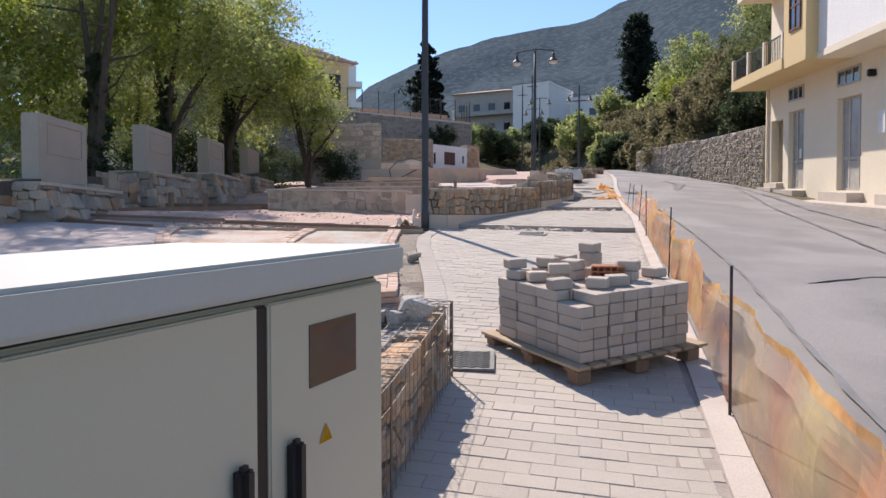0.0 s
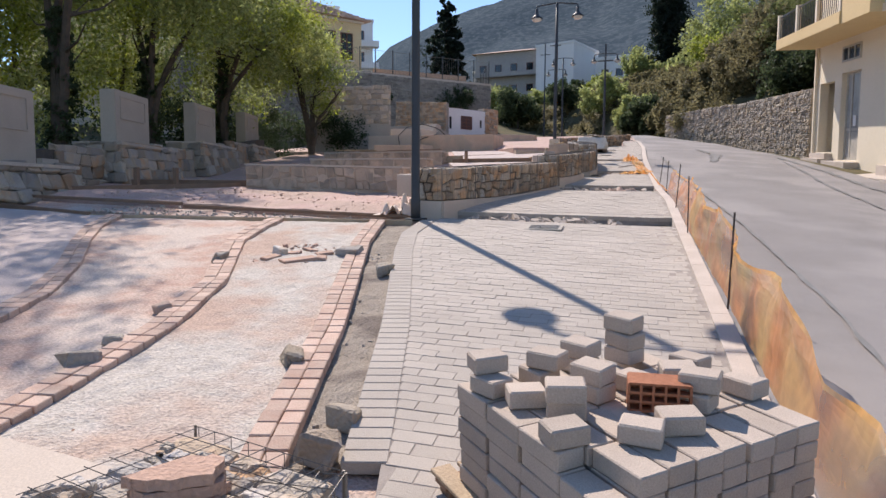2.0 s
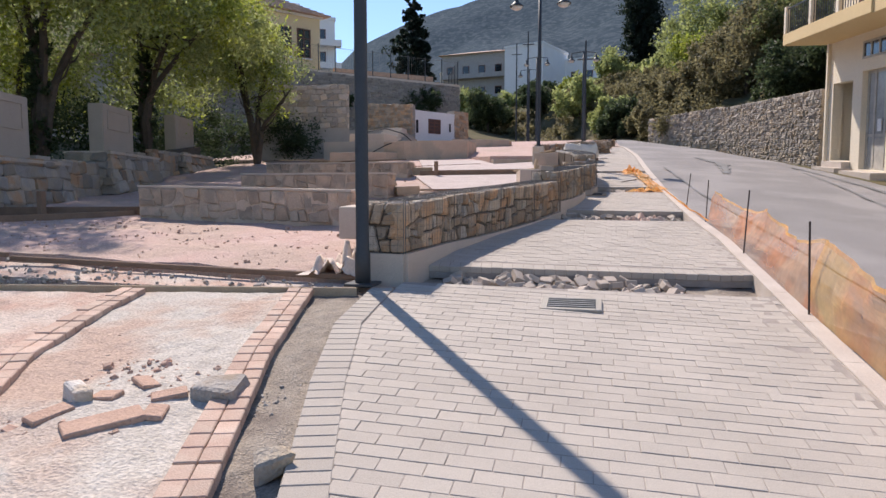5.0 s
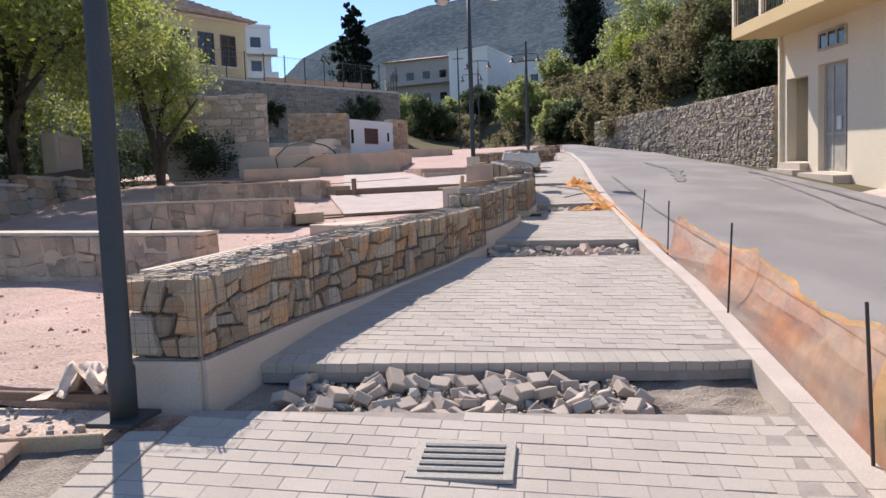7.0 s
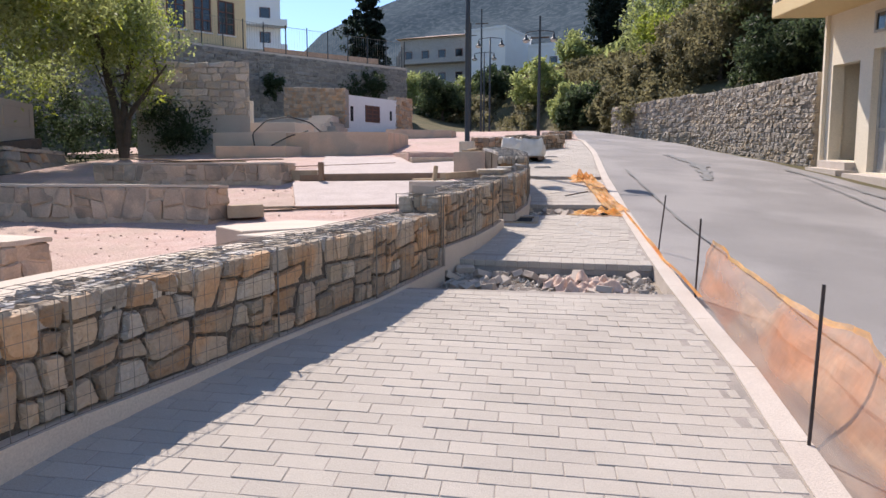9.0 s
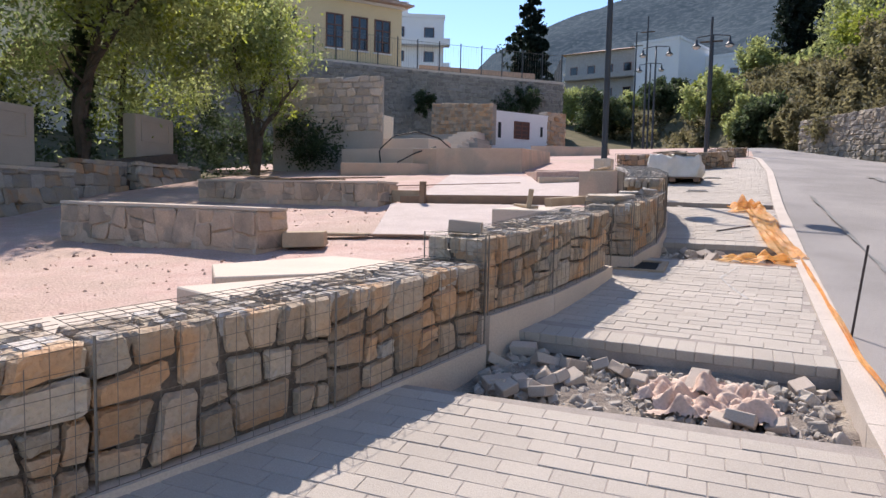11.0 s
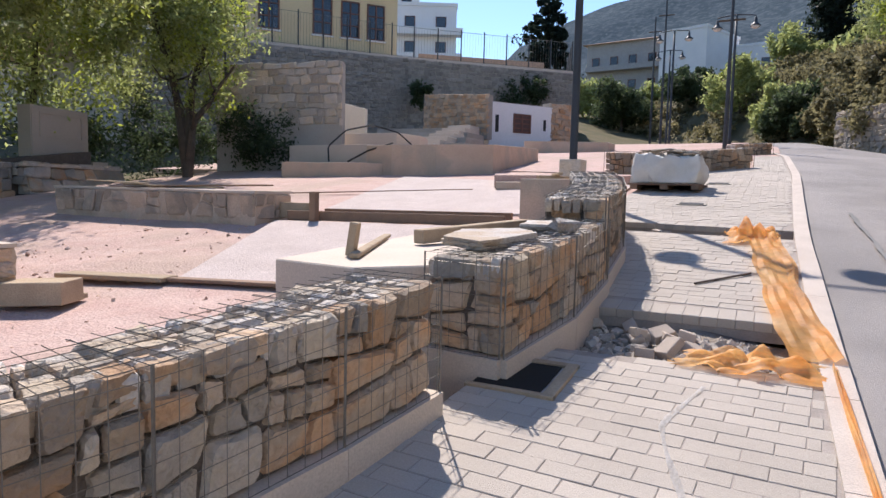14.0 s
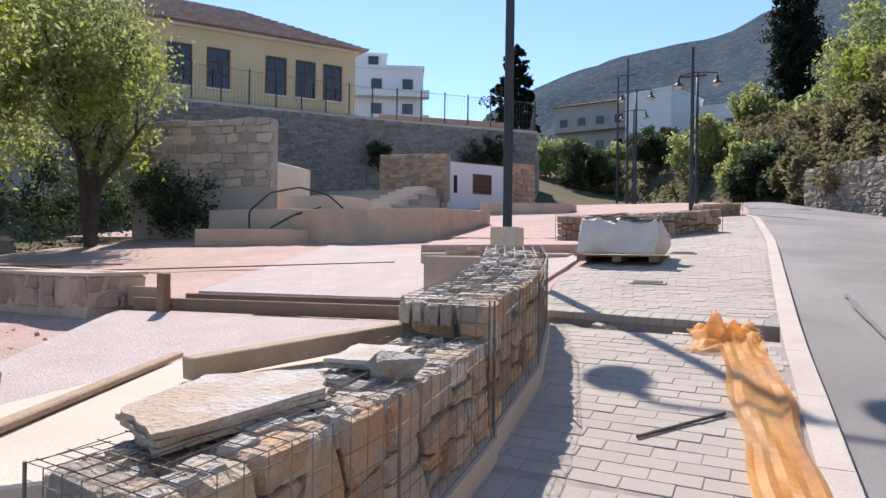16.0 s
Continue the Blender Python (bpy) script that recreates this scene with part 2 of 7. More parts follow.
def chamf(name, sx, sy, sz, b, jit=0.0, rng=None):
    """A box from z 0 to sz, centred in x and y, with cut edges; jit moves its corners."""
    v, idx = [], {}
    off = {}
    for i in (-1, 1):
        for j in (-1, 1):
            for k in (0, 1):
                off[i, j, k] = [(rng.uniform(-jit, jit) if jit else 0) for _ in range(3)]
    for i in (-1, 1):
        for j in (-1, 1):
            for k in (0, 1):
                o = off[i, j, k]
                x, y, z = i * sx / 2 + o[0] * sx, j * sy / 2 + o[1] * sy, k * sz + o[2] * sz
                kk = 1 if k else -1
                for ax in range(3):
                    p = [x - i * b, y - j * b, z - kk * b]
                    p[ax] = (x, y, z)[ax]
                    idx[i, j, k, ax] = len(v)
                    v.append(p)
    f = []
    for s in (-1, 1):
        f.append([idx[s, a, c, 0] for a, c in ((-1, 0), (1, 0), (1, 1), (-1, 1))])
        f.append([idx[a, s, c, 1] for a, c in ((-1, 0), (1, 0), (1, 1), (-1, 1))])
        k = (s + 1) // 2
        f.append([idx[a, c, k, 2] for a, c in ((-1, -1), (1, -1), (1, 1), (-1, 1))])
    for i in (-1, 1):
        for j in (-1, 1):
            f.append([idx[i, j, 0, 0], idx[i, j, 1, 0], idx[i, j, 1, 1], idx[i, j, 0, 1]])
            f.append([idx[i, -1, (j + 1) // 2, 0], idx[i, 1, (j + 1) // 2, 0], idx[i, 1, (j + 1) // 2, 2], idx[i, -1, (j + 1) // 2, 2]])
            f.append([idx[-1, i, (j + 1) // 2, 1], idx[1, i, (j + 1) // 2, 1], idx[1, i, (j + 1) // 2, 2], idx[-1, i, (j + 1) // 2, 2]])
            for k in (0, 1):
                f.append([idx[i, j, k, 0], idx[i, j, k, 1], idx[i, j, k, 2]])
    bm = bmesh.new()
    bv = [bm.verts.new(p) for p in v]
    for q in f:
        bm.faces.new([bv[n] for n in q])
    bmesh.ops.recalc_face_normals(bm, faces=bm.faces)
    me = bpy.data.meshes.new(name)
    bm.to_mesh(me)
    bm.free()
    return me


def box(bm, x0, x1, y0, y1, z0, z1, f=None):
    """Adds a box; f maps (a, b, c) to the world."""
    f = f or (lambda a, b, c: (a, b, c))
    v = [bm.verts.new(f(x, y, z)) for x in (x0, x1) for y in (y0, y1) for z in (z0, z1)]
    for q in ((0, 1, 3, 2), (4, 6, 7, 5), (0, 4, 5, 1), (2, 3, 7, 6), (0, 2, 6, 4), (1, 5, 7, 3)):
        bm.faces.new([v[n] for n in q])
    return v


def boxpart(name, material, parent, x0, x1, y0, y1, z0, z1, f=None, label="", bevel=0.0):
    bm = bmesh.new()
    box(bm, x0, x1, y0, y1, z0, z1, f)
    if bevel:
        bmesh.ops.bevel(bm, geom=bm.edges[:], offset=bevel, segments=2, affect="EDGES")
    return part(name, bm, material, parent, label)


def prism(poly, top, thick, step=0.0):
    """A slab over a polygon in plan; top(x, y) gives its upper surface."""
    bm = bmesh.new()
    n = len(poly)
    a = [bm.verts.new((x, y, top(x, y))) for x, y in poly]
    b = [bm.verts.new((x, y, top(x, y) - thick)) for x, y in poly]
    bm.faces.new(a), bm.faces.new(b[::-1])
    for i in range(n):
        bm.faces.new((a[i], b[i], b[(i + 1) % n], a[(i + 1) % n]))
    return bm


def strip(left, right, top, thick=0.1, n=1, rough=0.0, rng=None):
    """A ground sheet between two lines of plan points, split n times across, with uneven height."""
    bm = bmesh.new()
    rows = []
    for (x0, y0), (x1, y1) in zip(left, right):
        row = []
        for i in range(n + 1):
            x, y = x0 + (x1 - x0) * i / n, y0 + (y1 - y0) * i / n
            bumpy = noise.noise((x * 1.7, y * 1.7, 3.1)) + 0.35 * noise.noise((x * 7, y * 7, 8.1)) + 0.2 * noise.noise((x * 17, y * 17, 1.1)) if rough else 0
            row.append(bm.verts.new((x, y, top(x, y) + rough * bumpy)))
        rows.append(row)
    for r, s in zip(rows, rows[1:]):
        for i in range(n):
            bm.faces.new((r[i], r[i + 1], s[i + 1], s[i]))
    if thick:
        for f in bmesh.ops.extrude_face_region(bm, geom=bm.faces[:])["geom"]:
            if isinstance(f, bmesh.types.BMVert):
                f.co.z -= thick
    return bm


def lerp(pts, n):
    """n + 1 points evenly along a polyline."""
    d = [0.0]
    for p, q in zip(pts, pts[1:]):
        d.append(d[-1] + math.dist(p, q))
    s = np.linspace(0, d[-1], n + 1)
    return [tuple(float(np.interp(t, d, [p[k] for p in pts])) for k in range(len(pts[0]))) for t in s]


def tube(bm, pts, r, n=6):
    """A round bar along points; r may be one radius or one a point."""
    rs = r if isinstance(r, (list, tuple)) else [r] * len(pts)
    P = [Vector(p) for p in pts]
    rings = []
    for i, p in enumerate(P):
        d = (P[min(i + 1, len(P) - 1)] - P[max(i - 1, 0)]).normalized()
        u = d.orthogonal().normalized() if abs(d.z) < 0.9 else Vector((1, 0, 0)).cross(d).normalized()
        w = d.cross(u)
        rings.append([bm.verts.new(p + (u * math.cos(2 * math.pi * k / n) + w * math.sin(2 * math.pi * k / n)) * rs[i]) for k in range(n)])
    for a, b in zip(rings, rings[1:]):
        for k in range(n):
            bm.faces.new((a[k], a[(k + 1) % n], b[(k + 1) % n], b[k]))
    if n > 2:
        bm.faces.new(rings[0][::-1]), bm.faces.new(rings[-1])


def lathe(bm, prof, at=(0, 0, 0), n=16):
    rings = [[bm.verts.new((at[0] + r * math.cos(2 * math.pi * k / n), at[1] + r * math.sin(2 * math.pi * k / n), at[2] + z)) for k in range(n)] for r, z in prof]
    for a, b in zip(rings, rings[1:]):
        for k in range(n):
            bm.faces.new((a[k], a[(k + 1) % n], b[(k + 1) % n], b[k]))
    bm.faces.new(rings[0][::-1]), bm.faces.new(rings[-1])


def rocks(name, n, seed, jit=0.14, b=0.11):
    rng = random.Random(seed)
    return [chamf(name, 1, 1, 1, b, jit, rng) for _ in range(n)]


ROCK = rocks("stone", 22, 5)
FLAT = rocks("flat_stone", 10, 8, 0.2, 0.07)


def put_piece(name, me, material, parent, loc, rot, size):
    if not me.materials:
        me.materials.append(material)
    ob = new(name, me)
    ob.matrix_basis = Matrix.LocRotScale(loc, Euler(rot), size)
    if len(ob.material_slots) and me.materials[0] != material:
        ob.material_slots[0].link = "OBJECT"
        ob.material_slots[0].material = material
    ob.parent = parent
    return ob


# ---- terrain, road, mountain ----
def terrain():
    xs = sorted({*[round(v, 2) for v in np.linspace(-34, 34, 69)], *[s * v for v in (40, 50, 65, 85, 120, 180, 300, 600, 1200, 2500) for s in (-1, 1)]})
    ys = sorted({*[round(v, 2) for v in np.linspace(-24, 80, 105)], -40, -70, -150, -400, -1200, 90, 105, 125, 150, 200, 300, 500, 900, 1600, 2600})
    verts, faces = [], []
    for y in ys:
        for x in xs:
            z = gz(x, min(y, 90)) - 0.17
            edge = float(np.interp(y, [18, 26, 32, 38, 45, 60], [9.5, 7.9, 5.6, 3.6, 0.5, -10]))
            edge += 1.0
            if x > edge and y > 17:
                z += min((y - 17) / 2, 1) * min(0.30 * (x - edge) + 2.0 * min((x - edge) / (0.8 if y < 33 else 4), 1), 12)
            if y > 30:
                z += min((y - 30) * 0.09, 11) * min(max((abs(x - 3) - 6) / 10, 0), 1)
            if x < -16 and y < 60:
                z += min((-16 - x) * 0.12, 2)
            verts.append((x, y, z))
    w = len(xs)
    for j in range(len(ys) - 1):
        for i in range(w - 1):
            faces.append((j * w + i, j * w + i + 1, (j + 1) * w + i + 1, (j + 1) * w + i))
    tagged(part("ground", mesh("ground", verts, faces), DRYGRASS, smooth=True), "dry grassy sloping ground around the street and square", "ground", kind="structure")


terrain()


def mountain():
    prof = [(-1400, 60), (-700, 70), (-430, 130), (-336, 212), (-250, 246), (-170, 266), (-110, 274), (-35, 281), (38, 309), (140, 360), (300, 420), (600, 460), (1400, 380)]
    verts, faces = [], []
    nx, ny = 160, 26
    for j in range(ny + 1):
        for i in range(nx + 1):
            x = -1300 + 2700 * i / nx
            s = j / ny
            ridge = float(np.interp(x, [p[0] for p in prof], [p[1] for p in prof]))
            y = 260 + 640 * s
            z = 12 + (ridge - 12) * s ** 1.25
            z += (1 - s) * s * 90 * noise.noise((x * 0.006, y * 0.008, 2.0)) + 5 * noise.noise((x * 0.03, y * 0.03, 5.0))
            verts.append((x * (0.45 + 0.55 * s) if abs(x) < 700 else x, y, z))
    for j in range(ny):
        for i in range(nx):
            a = j * (nx + 1) + i
            faces.append((a, a + 1, a + nx + 2, a + nx + 1))
    tagged(part("mountain", mesh("mountain", verts, faces), HAZESCRUB, smooth=True), "scrub-covered mountain ridge beyond the village, distance haze painted into its colour", "mountain", kind="structure")


mountain()

# right kerb of the pavement, seen in plan
KL = [(3.42, -16), (3.42, -8), (3.44, -4), (3.43, 1), (3.42, 3), (3.32, 4.6), (3.28, 6), (3.24, 8.2), (3.16, 11.5), (3.17, 14), (3.2, 18), (3.05, 24), (1.8, 30), (-0.5, 37), (-4, 44), (-10, 52), (-16, 60)]


def kx(y):
    return float(np.interp(y, [p[1] for p in KL], [p[0] for p in KL]))


RL = [(kx(y) + 0.1, y) for y in np.linspace(-30, 60, 91)]
RR0 = [(11.5, -30), (9.7, 0), (8.75, 9), (7.95, 18), (6.7, 26), (4.6, 32), (2.4, 38), (-1, 45), (-7, 53), (-13, 61)]
RR = [(float(np.interp(y, [p[1] for p in RR0], [p[0] for p in RR0])), y) for y in np.linspace(-30, 60, 91)]
tagged(part("road", strip(RL, RR, lambda x, y: gz(x, y) - 0.035, 0.12, 5, 0.02), ASPHALT), "pale worn asphalt road climbing beside the pavement", "road", kind="structure")


# ---- irregular stonework ----
def crack(rng, W, H, amin, amax, flat=1.5):
    """Splits a panel W by H into uneven stones by slanting cuts."""
    todo, done = [[(0.0, 0.0), (W, 0.0), (W, H), (0.0, H)]], []
    while todo:
        p = todo.pop()
        area = abs(sum(a[0] * b[1] - b[0] * a[1] for a, b in zip(p, p[1:] + p[:1]))) / 2
        xs, ys = [q[0] for q in p], [q[1] for q in p]
        w, h = max(xs) - min(xs), (max(ys) - min(ys)) * flat
        if area < amin * (amax / amin) ** rng.random() and max(w, h) < 3.2 * min(w, h) or area < amin * 0.6:
            done.append(p)
            continue
        k = rng.uniform(0.36, 0.64)
        t = rng.uniform(-0.3, 0.3)
        if w > h:
            c, n = (min(xs) + w * k, sum(ys) / len(ys)), (1.0, t)
        else:
            c, n = (sum(xs) / len(xs), min(ys) + h / flat * k), (t * 0.8, 1.0)
        A, B = [], []
        for a, b in zip(p, p[1:] + p[:1]):
            da, db = ((q[0] - c[0]) * n[0] + (q[1] - c[1]) * n[1] for q in (a, b))
            (A if da >= 0 else B).append(a)
            if da * db < 0:
                u = da / (da - db)
                m = (a[0] + (b[0] - a[0]) * u, a[1] + (b[1] - a[1]) * u)
                A.append(m), B.append(m)
        todo += [q for q in (A, B) if len(q) > 2]
    return done


def cobble(parent, poly, P, depth, rng, material, gap=0.005, bulge=0.02, tilt=0.2):
    """One rough stone over a polygon; P(s, out, v) maps to the parent's space."""
    cx, cy = sum(q[0] for q in poly) / len(poly), sum(q[1] for q in poly) / len(poly)
    ring = []
    for a, b in zip(poly, poly[1:] + poly[:1]):
        for u in (0.1, 0.5, 0.9):
            x, y = a[0] + (b[0] - a[0]) * u, a[1] + (b[1] - a[1]) * u
            d = math.hypot(x - cx, y - cy) + 1e-6
            k = max(1 - gap * rng.uniform(0.7, 1.8) / d, 0.4)
            k *= 1 + (rng.uniform(-0.05, 0.03) if u == 0.5 else 0)
            ring.append((cx + (x - cx) * k, cy + (y - cy) * k))
    n = len(ring)
    ta, tb, o0 = rng.uniform(-tilt, tilt), rng.uniform(-tilt, tilt), rng.uniform(-0.022, 0.008)
    V, F = [], []
    for out, k in ((-depth, 0.85), (-bulge * 1.5, 1.0), (0.0, 0.85)):
        for x, y in ring:
            X, Y = cx + (x - cx) * k, cy + (y - cy) * k
            V.append(P(X, out + o0 + (ta * (X - cx) + tb * (Y - cy) + rng.uniform(-0.006, 0.006) if out > -depth else 0), Y))
    V.append(P(cx, o0 + rng.uniform(-0.004, 0.01), cy))
    for r in range(2):
        for i in range(n):
            j = (i + 1) % n
            F.append((r * n + i, r * n + j, (r + 1) * n + j, (r + 1) * n + i))
    for i in range(n):
        F.append((2 * n + i, 2 * n + (i + 1) % n, 3 * n))
    part("stone", mesh("stone", V, F), material, parent)


def kerb():
    k = thing("kerb", "pale concrete kerb between pavement and road", "kerb", kind="structure")
    pts = lerp([(3.42, -15.9), *[p for p in KL if -15 < p[1] < 34]], 56)
    for i, (p, q) in enumerate(zip(pts, pts[1:])):
        d = Vector((q[0] - p[0], q[1] - p[1]))
        n = Vector((d.y, -d.x)).normalized()
        g = d.normalized() * 0.004
        bm = bmesh.new()
        v = []
        for (x, y), s in ((p, 1), (q, -1)):
            for o, dz in ((0.0, 0.012), (0.13, 0.012), (0.0, -0.2), (0.145, -0.2)):
                X, Y = x + n.x * o + g.x * s, y + n.y * o + g.y * s
                v.append(bm.verts.new((X, Y, gz(x, y) + dz)))
        for f in ((0, 1, 5, 4), (1, 3, 7, 5), (0, 4, 6, 2), (0, 2, 3, 1), (4, 5, 7, 6)):
            bm.faces.new([v[j] for j in f])
        part("kerbstone", bm, KERB, k)


kerb()

# ---- walls of caged stone ----


def gabion(line, ztop, thick, rows, seed, label, plinth=None, shade=STONE, topstones=True):
    """A wall of stones in a wire cage along a line in plan (front face, seen to the right of the way); plinth: height of its concrete foot."""
    rng = random.Random(seed)
    w = thing("gabion_wall", label, "stone wall", "caged stone walls along the pavement", at=(line[0][0], line[0][1], gz(*line[0])))
    off = w.location.copy()
    seg = []
    for p, q in zip(line, line[1:]):
        seg.append((Vector(p), Vector(q)))
    wires = bmesh.new()
    core = bmesh.new()
    foot = bmesh.new()
    for si, (p, q) in enumerate(seg):
        d = (q - p)
        ln = d.length
        d.normalize()
        n = Vector((d.y, -d.x))
        back = thick if si or len(seg) == 1 else 0.2

        def P(s, o, z):
            v = p + d * s + n * o
            return Vector((v.x, v.y, z)) - off
        zt = lambda s: ztop(*(p + d * s))
        zb = lambda s: gz(*(p + d * s)) + (plinth(*(p + d * s)) if plinth else -0.03)
        nseg = max(1, int(ln / 0.6))
        for i in range(nseg):
            a, b = ln * i / nseg, ln * (i + 1) / nseg
            fb = lambda s, o, z: P(s, o, (zb(s) - 0.1 if z == 0 else zt(s) - 0.05))
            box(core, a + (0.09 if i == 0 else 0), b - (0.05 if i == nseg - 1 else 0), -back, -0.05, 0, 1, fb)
            if plinth:
                box(foot, a, b, -back, 0.035, 0, 1, lambda s, o, z: P(s, o, gz(*(p + d * s)) - 0.2 if z == 0 else zb(s) - 0.002))
        H = zt(ln / 2) - zb(ln / 2)
        big = 0.05
        for poly in crack(rng, ln, H, 0.013, big * 1.5, 1.25):
            shd = rng.choice((shade, shade, shade, shade, STONEGREY))
            cobble(w, poly, lambda s, o, v: P(s, o - 0.012, zb(s) + (zt(s) - zb(s)) * v / H), 0.14, rng, shd)
        # cage
        for k in range(int(ln / 0.075) + 1):
            s = k * 0.075
            tube(wires, [P(s, 0.014, zb(s)), P(s, 0.014, zt(s) + 0.012)], 0.0017, 3)
            tube(wires, [P(s, 0.014, zt(s) + 0.012), P(s, -back, zt(s) + 0.012)], 0.0017, 3)
        for k in range(int(H / 0.075) + 1):
            tube(wires, [P(0, 0.014, zb(0) + k * 0.075), P(ln, 0.014, zb(ln) + k * 0.075)], 0.0017, 3)
        for k in range(int(back / 0.075) + 1):
            tube(wires, [P(0, 0.014 - k * 0.075, zt(0) + 0.014), P(ln, 0.014 - k * 0.075, zt(ln) + 0.014)], 0.0017, 3)
        for s in (0.0, ln):
            tube(wires, [P(s, 0.016, zb(s)), P(s, 0.016, zt(s) + 0.016)], 0.005, 5)
        if topstones and (si or len(seg) == 1):
            for poly in crack(rng, ln, back - 0.03, 0.004, 0.035, 1.0):
                cobble(w, poly, lambda s, o, v: P(s, -0.025 - v, zt(s) - 0.004 + o), 0.09, rng, rng.choice((TOPSTONE, TOPSTONE, STONEGREY)), 0.005, 0.012, 0.09)
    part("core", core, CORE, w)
    part("wire_cage", wires, WIRE, w, "thin galvanised wire cage")
    if plinth:
        part("plinth", foot, SLAB, w, "smooth beige concrete foot")
    return w


def ramp(pairs):
    return lambda x, y: float(np.interp(y, [p[0] for p in pairs], [p[1] for p in pairs]))


gabion([(2.2, -9.6), (2.19, -8.35), (2.1, -7.0), (1.5, -6.85)], lambda x, y: gz(2, y) + 0.41, 0.55, 3, 11, "ochre stone wall in wire cage ending beside the steel cabinet")
gabion([(-0.13, 0.22), (0.30, 0.26), (0.46, 1.6), (0.79, 2.9), (1.13, 3.85), (1.42, 4.97)], ramp([(0.2, 0.69), (1, 0.72), (4.97, 0.99)]), 0.46, 4, 21, "low ochre stone wall in wire cage on a concrete foot", ramp([(0.3, 0.21), (1.2, 0.13), (2.6, 0.03), (4.5, 0.02)]))
gabion([(0.98, 5.09), (1.41, 5.04), (1.60, 5.8), (1.70, 6.5), (1.75, 7.12)], ramp([(5.0, 1.13), (7.1, 1.30)]), 0.44, 4, 31, "middle ochre stone wall in wire cage, one step higher", ramp([(5, 0.17), (7.1, 0.1)]))
gabion([(1.42, 7.62), (1.86, 7.58), (1.97, 8.4), (1.96, 9.26)], ramp([(7.6, 1.35), (9.3, 1.50)]), 0.46, 4, 41, "stone wall in wire cage carrying slate and timber", ramp([(7.6, 0.1), (9.3, 0.1)]))
gabion([(1.50, 9.32), (1.94, 9.3), (1.87, 10.2), (1.66, 11.1), (1.36, 11.95)], ramp([(9.3, 1.65), (11.95, 1.93)]), 0.46, 4, 51, "highest stone wall in wire cage near the lamp post", ramp([(9.3, 0.12), (12, 0.12)]))
gabion([(-0.2, 18.2), (0.55, 17.9), (1.5, 18.4), (2.5, 19.8)], lambda x, y: gz(x, y) + 0.42, 0.5, 3, 61, "far stone wall in wire cage behind the sack")
gabion([(1.9, 24.5), (2.8, 25.2)], lambda x, y: gz(x, y) + 0.3, 0.5, 2, 62, "short far stone wall in wire cage")


# ---- square: ground sheets ----
def sheet(name, left, right, dz, material, label, n=14, rows=30, rough=0.03, thick=0.12):
    bm = strip(lerp(left, rows), lerp(right, rows), lambda x, y: gz(x, y) + dz, thick, n, rough)
    return tagged(part(name, bm, material), label, "ground", kind="structure")


E1 = [(1.98, -6.3), (1.72, -6.15), (1.24, -4.47), (0.99, -3.71), (0.46, -2.09), (0.2, -1.12), (0.13, -0.1)]
S1 = [(1.52, -6.6), (1.35, -6.1), (0.91, -4.6), (0.57, -3.6), (-0.05, -1.8), (-0.42, -0.35)]
S2 = [(0.06, -6.6), (0.02, -6.2), (-0.15, -5.0), (-0.55, -3.8), (-1.0, -2.95), (-1.4, -2.2), (-1.62, -1.4), (-1.75, -0.72)]
S3 = [(-0.9, -6.6), (-1.6, -4.6), (-2.2, -3.7), (-3.0, -2.75), (-3.55, -2.0), (-3.95, -1.2)]
sheet("ground_gap", S1, E1[1:], -0.06, SOIL, "dark gravelly soil strip beside the pavers", 16, 140, 0.03)
sheet("ground_lime", S2, S1, -0.034, LIME, "pale lime and rubble ground between brick strips", 50, 140, 0.02)
sheet("ground_red", S3, S2, -0.036, REDSOIL, "trodden red earth between brick strips", 56, 140, 0.02)
sheet("ground_aggregate", [(-5.5, -7.5), (-6.5, -4.2), (-7.0, -1.2)], S3, -0.012, AGGR, "washed aggregate paving in the square", 8, 20, 0.0)
sheet("ground_trench", [(-8.5, -0.75), (-8.5, 0.05)], [(0.0, -0.12), (0.25, 0.25)], -0.10, REDSOIL, "red earth trench between formwork boards", 20, 3, 0.04)
sheet("ground_square", [(-9.0, 0.1), (-9.5, 3.4)], [(0.2, 0.35), (0.25, 3.4)], -0.02, PINKSCREED, "dusty red and white screed of the square", 90, 40, 0.03)
sheet("ground_terrace", [(-9.5, 3.4), (-10, 8), (-11, 18.5)], [(0.25, 3.4), (1.2, 6.5), (1.2, 18.5)], -0.03, PINKSCREED, "dusty pink screed of the upper square", 20, 24, 0.03)
sheet("ground_near", [(-8, -24), (-6, -12), (-5.5, -6.1)], [(2.1, -24), (1.9, -12), (2.05, -6.1)], -0.075, REDSOIL, "red earth ground behind the cabinet", 10, 14, 0.03)
sheet("ground_upper", [(-14, 18.5), (-14, 30), (-12, 46)], [(3.1, 18.5), (2.9, 30), (-2, 46)], -0.01, PINKSCREED, "dusty screed beyond the steps", 16, 20, 0.02)
tagged(part("ground_panel", prism([(-1.5, 8.6), (0.3, 8.85), (0.4, 11.3), (-2.6, 11.05)], lambda x, y: gz(x, y) + 0.012, 0.1), AGGR), "washed aggregate panel of the square", "ground", kind="structure")
tagged(part("ground_panel", prism([(-2.6, 12.1), (1.0, 12.3), (0.9, 15.6), (-4.0, 16.6)], lambda x, y: gz(x, y) + 0.012, 0.1), AGGR), "washed aggregate panel of the square", "ground", kind="structure")


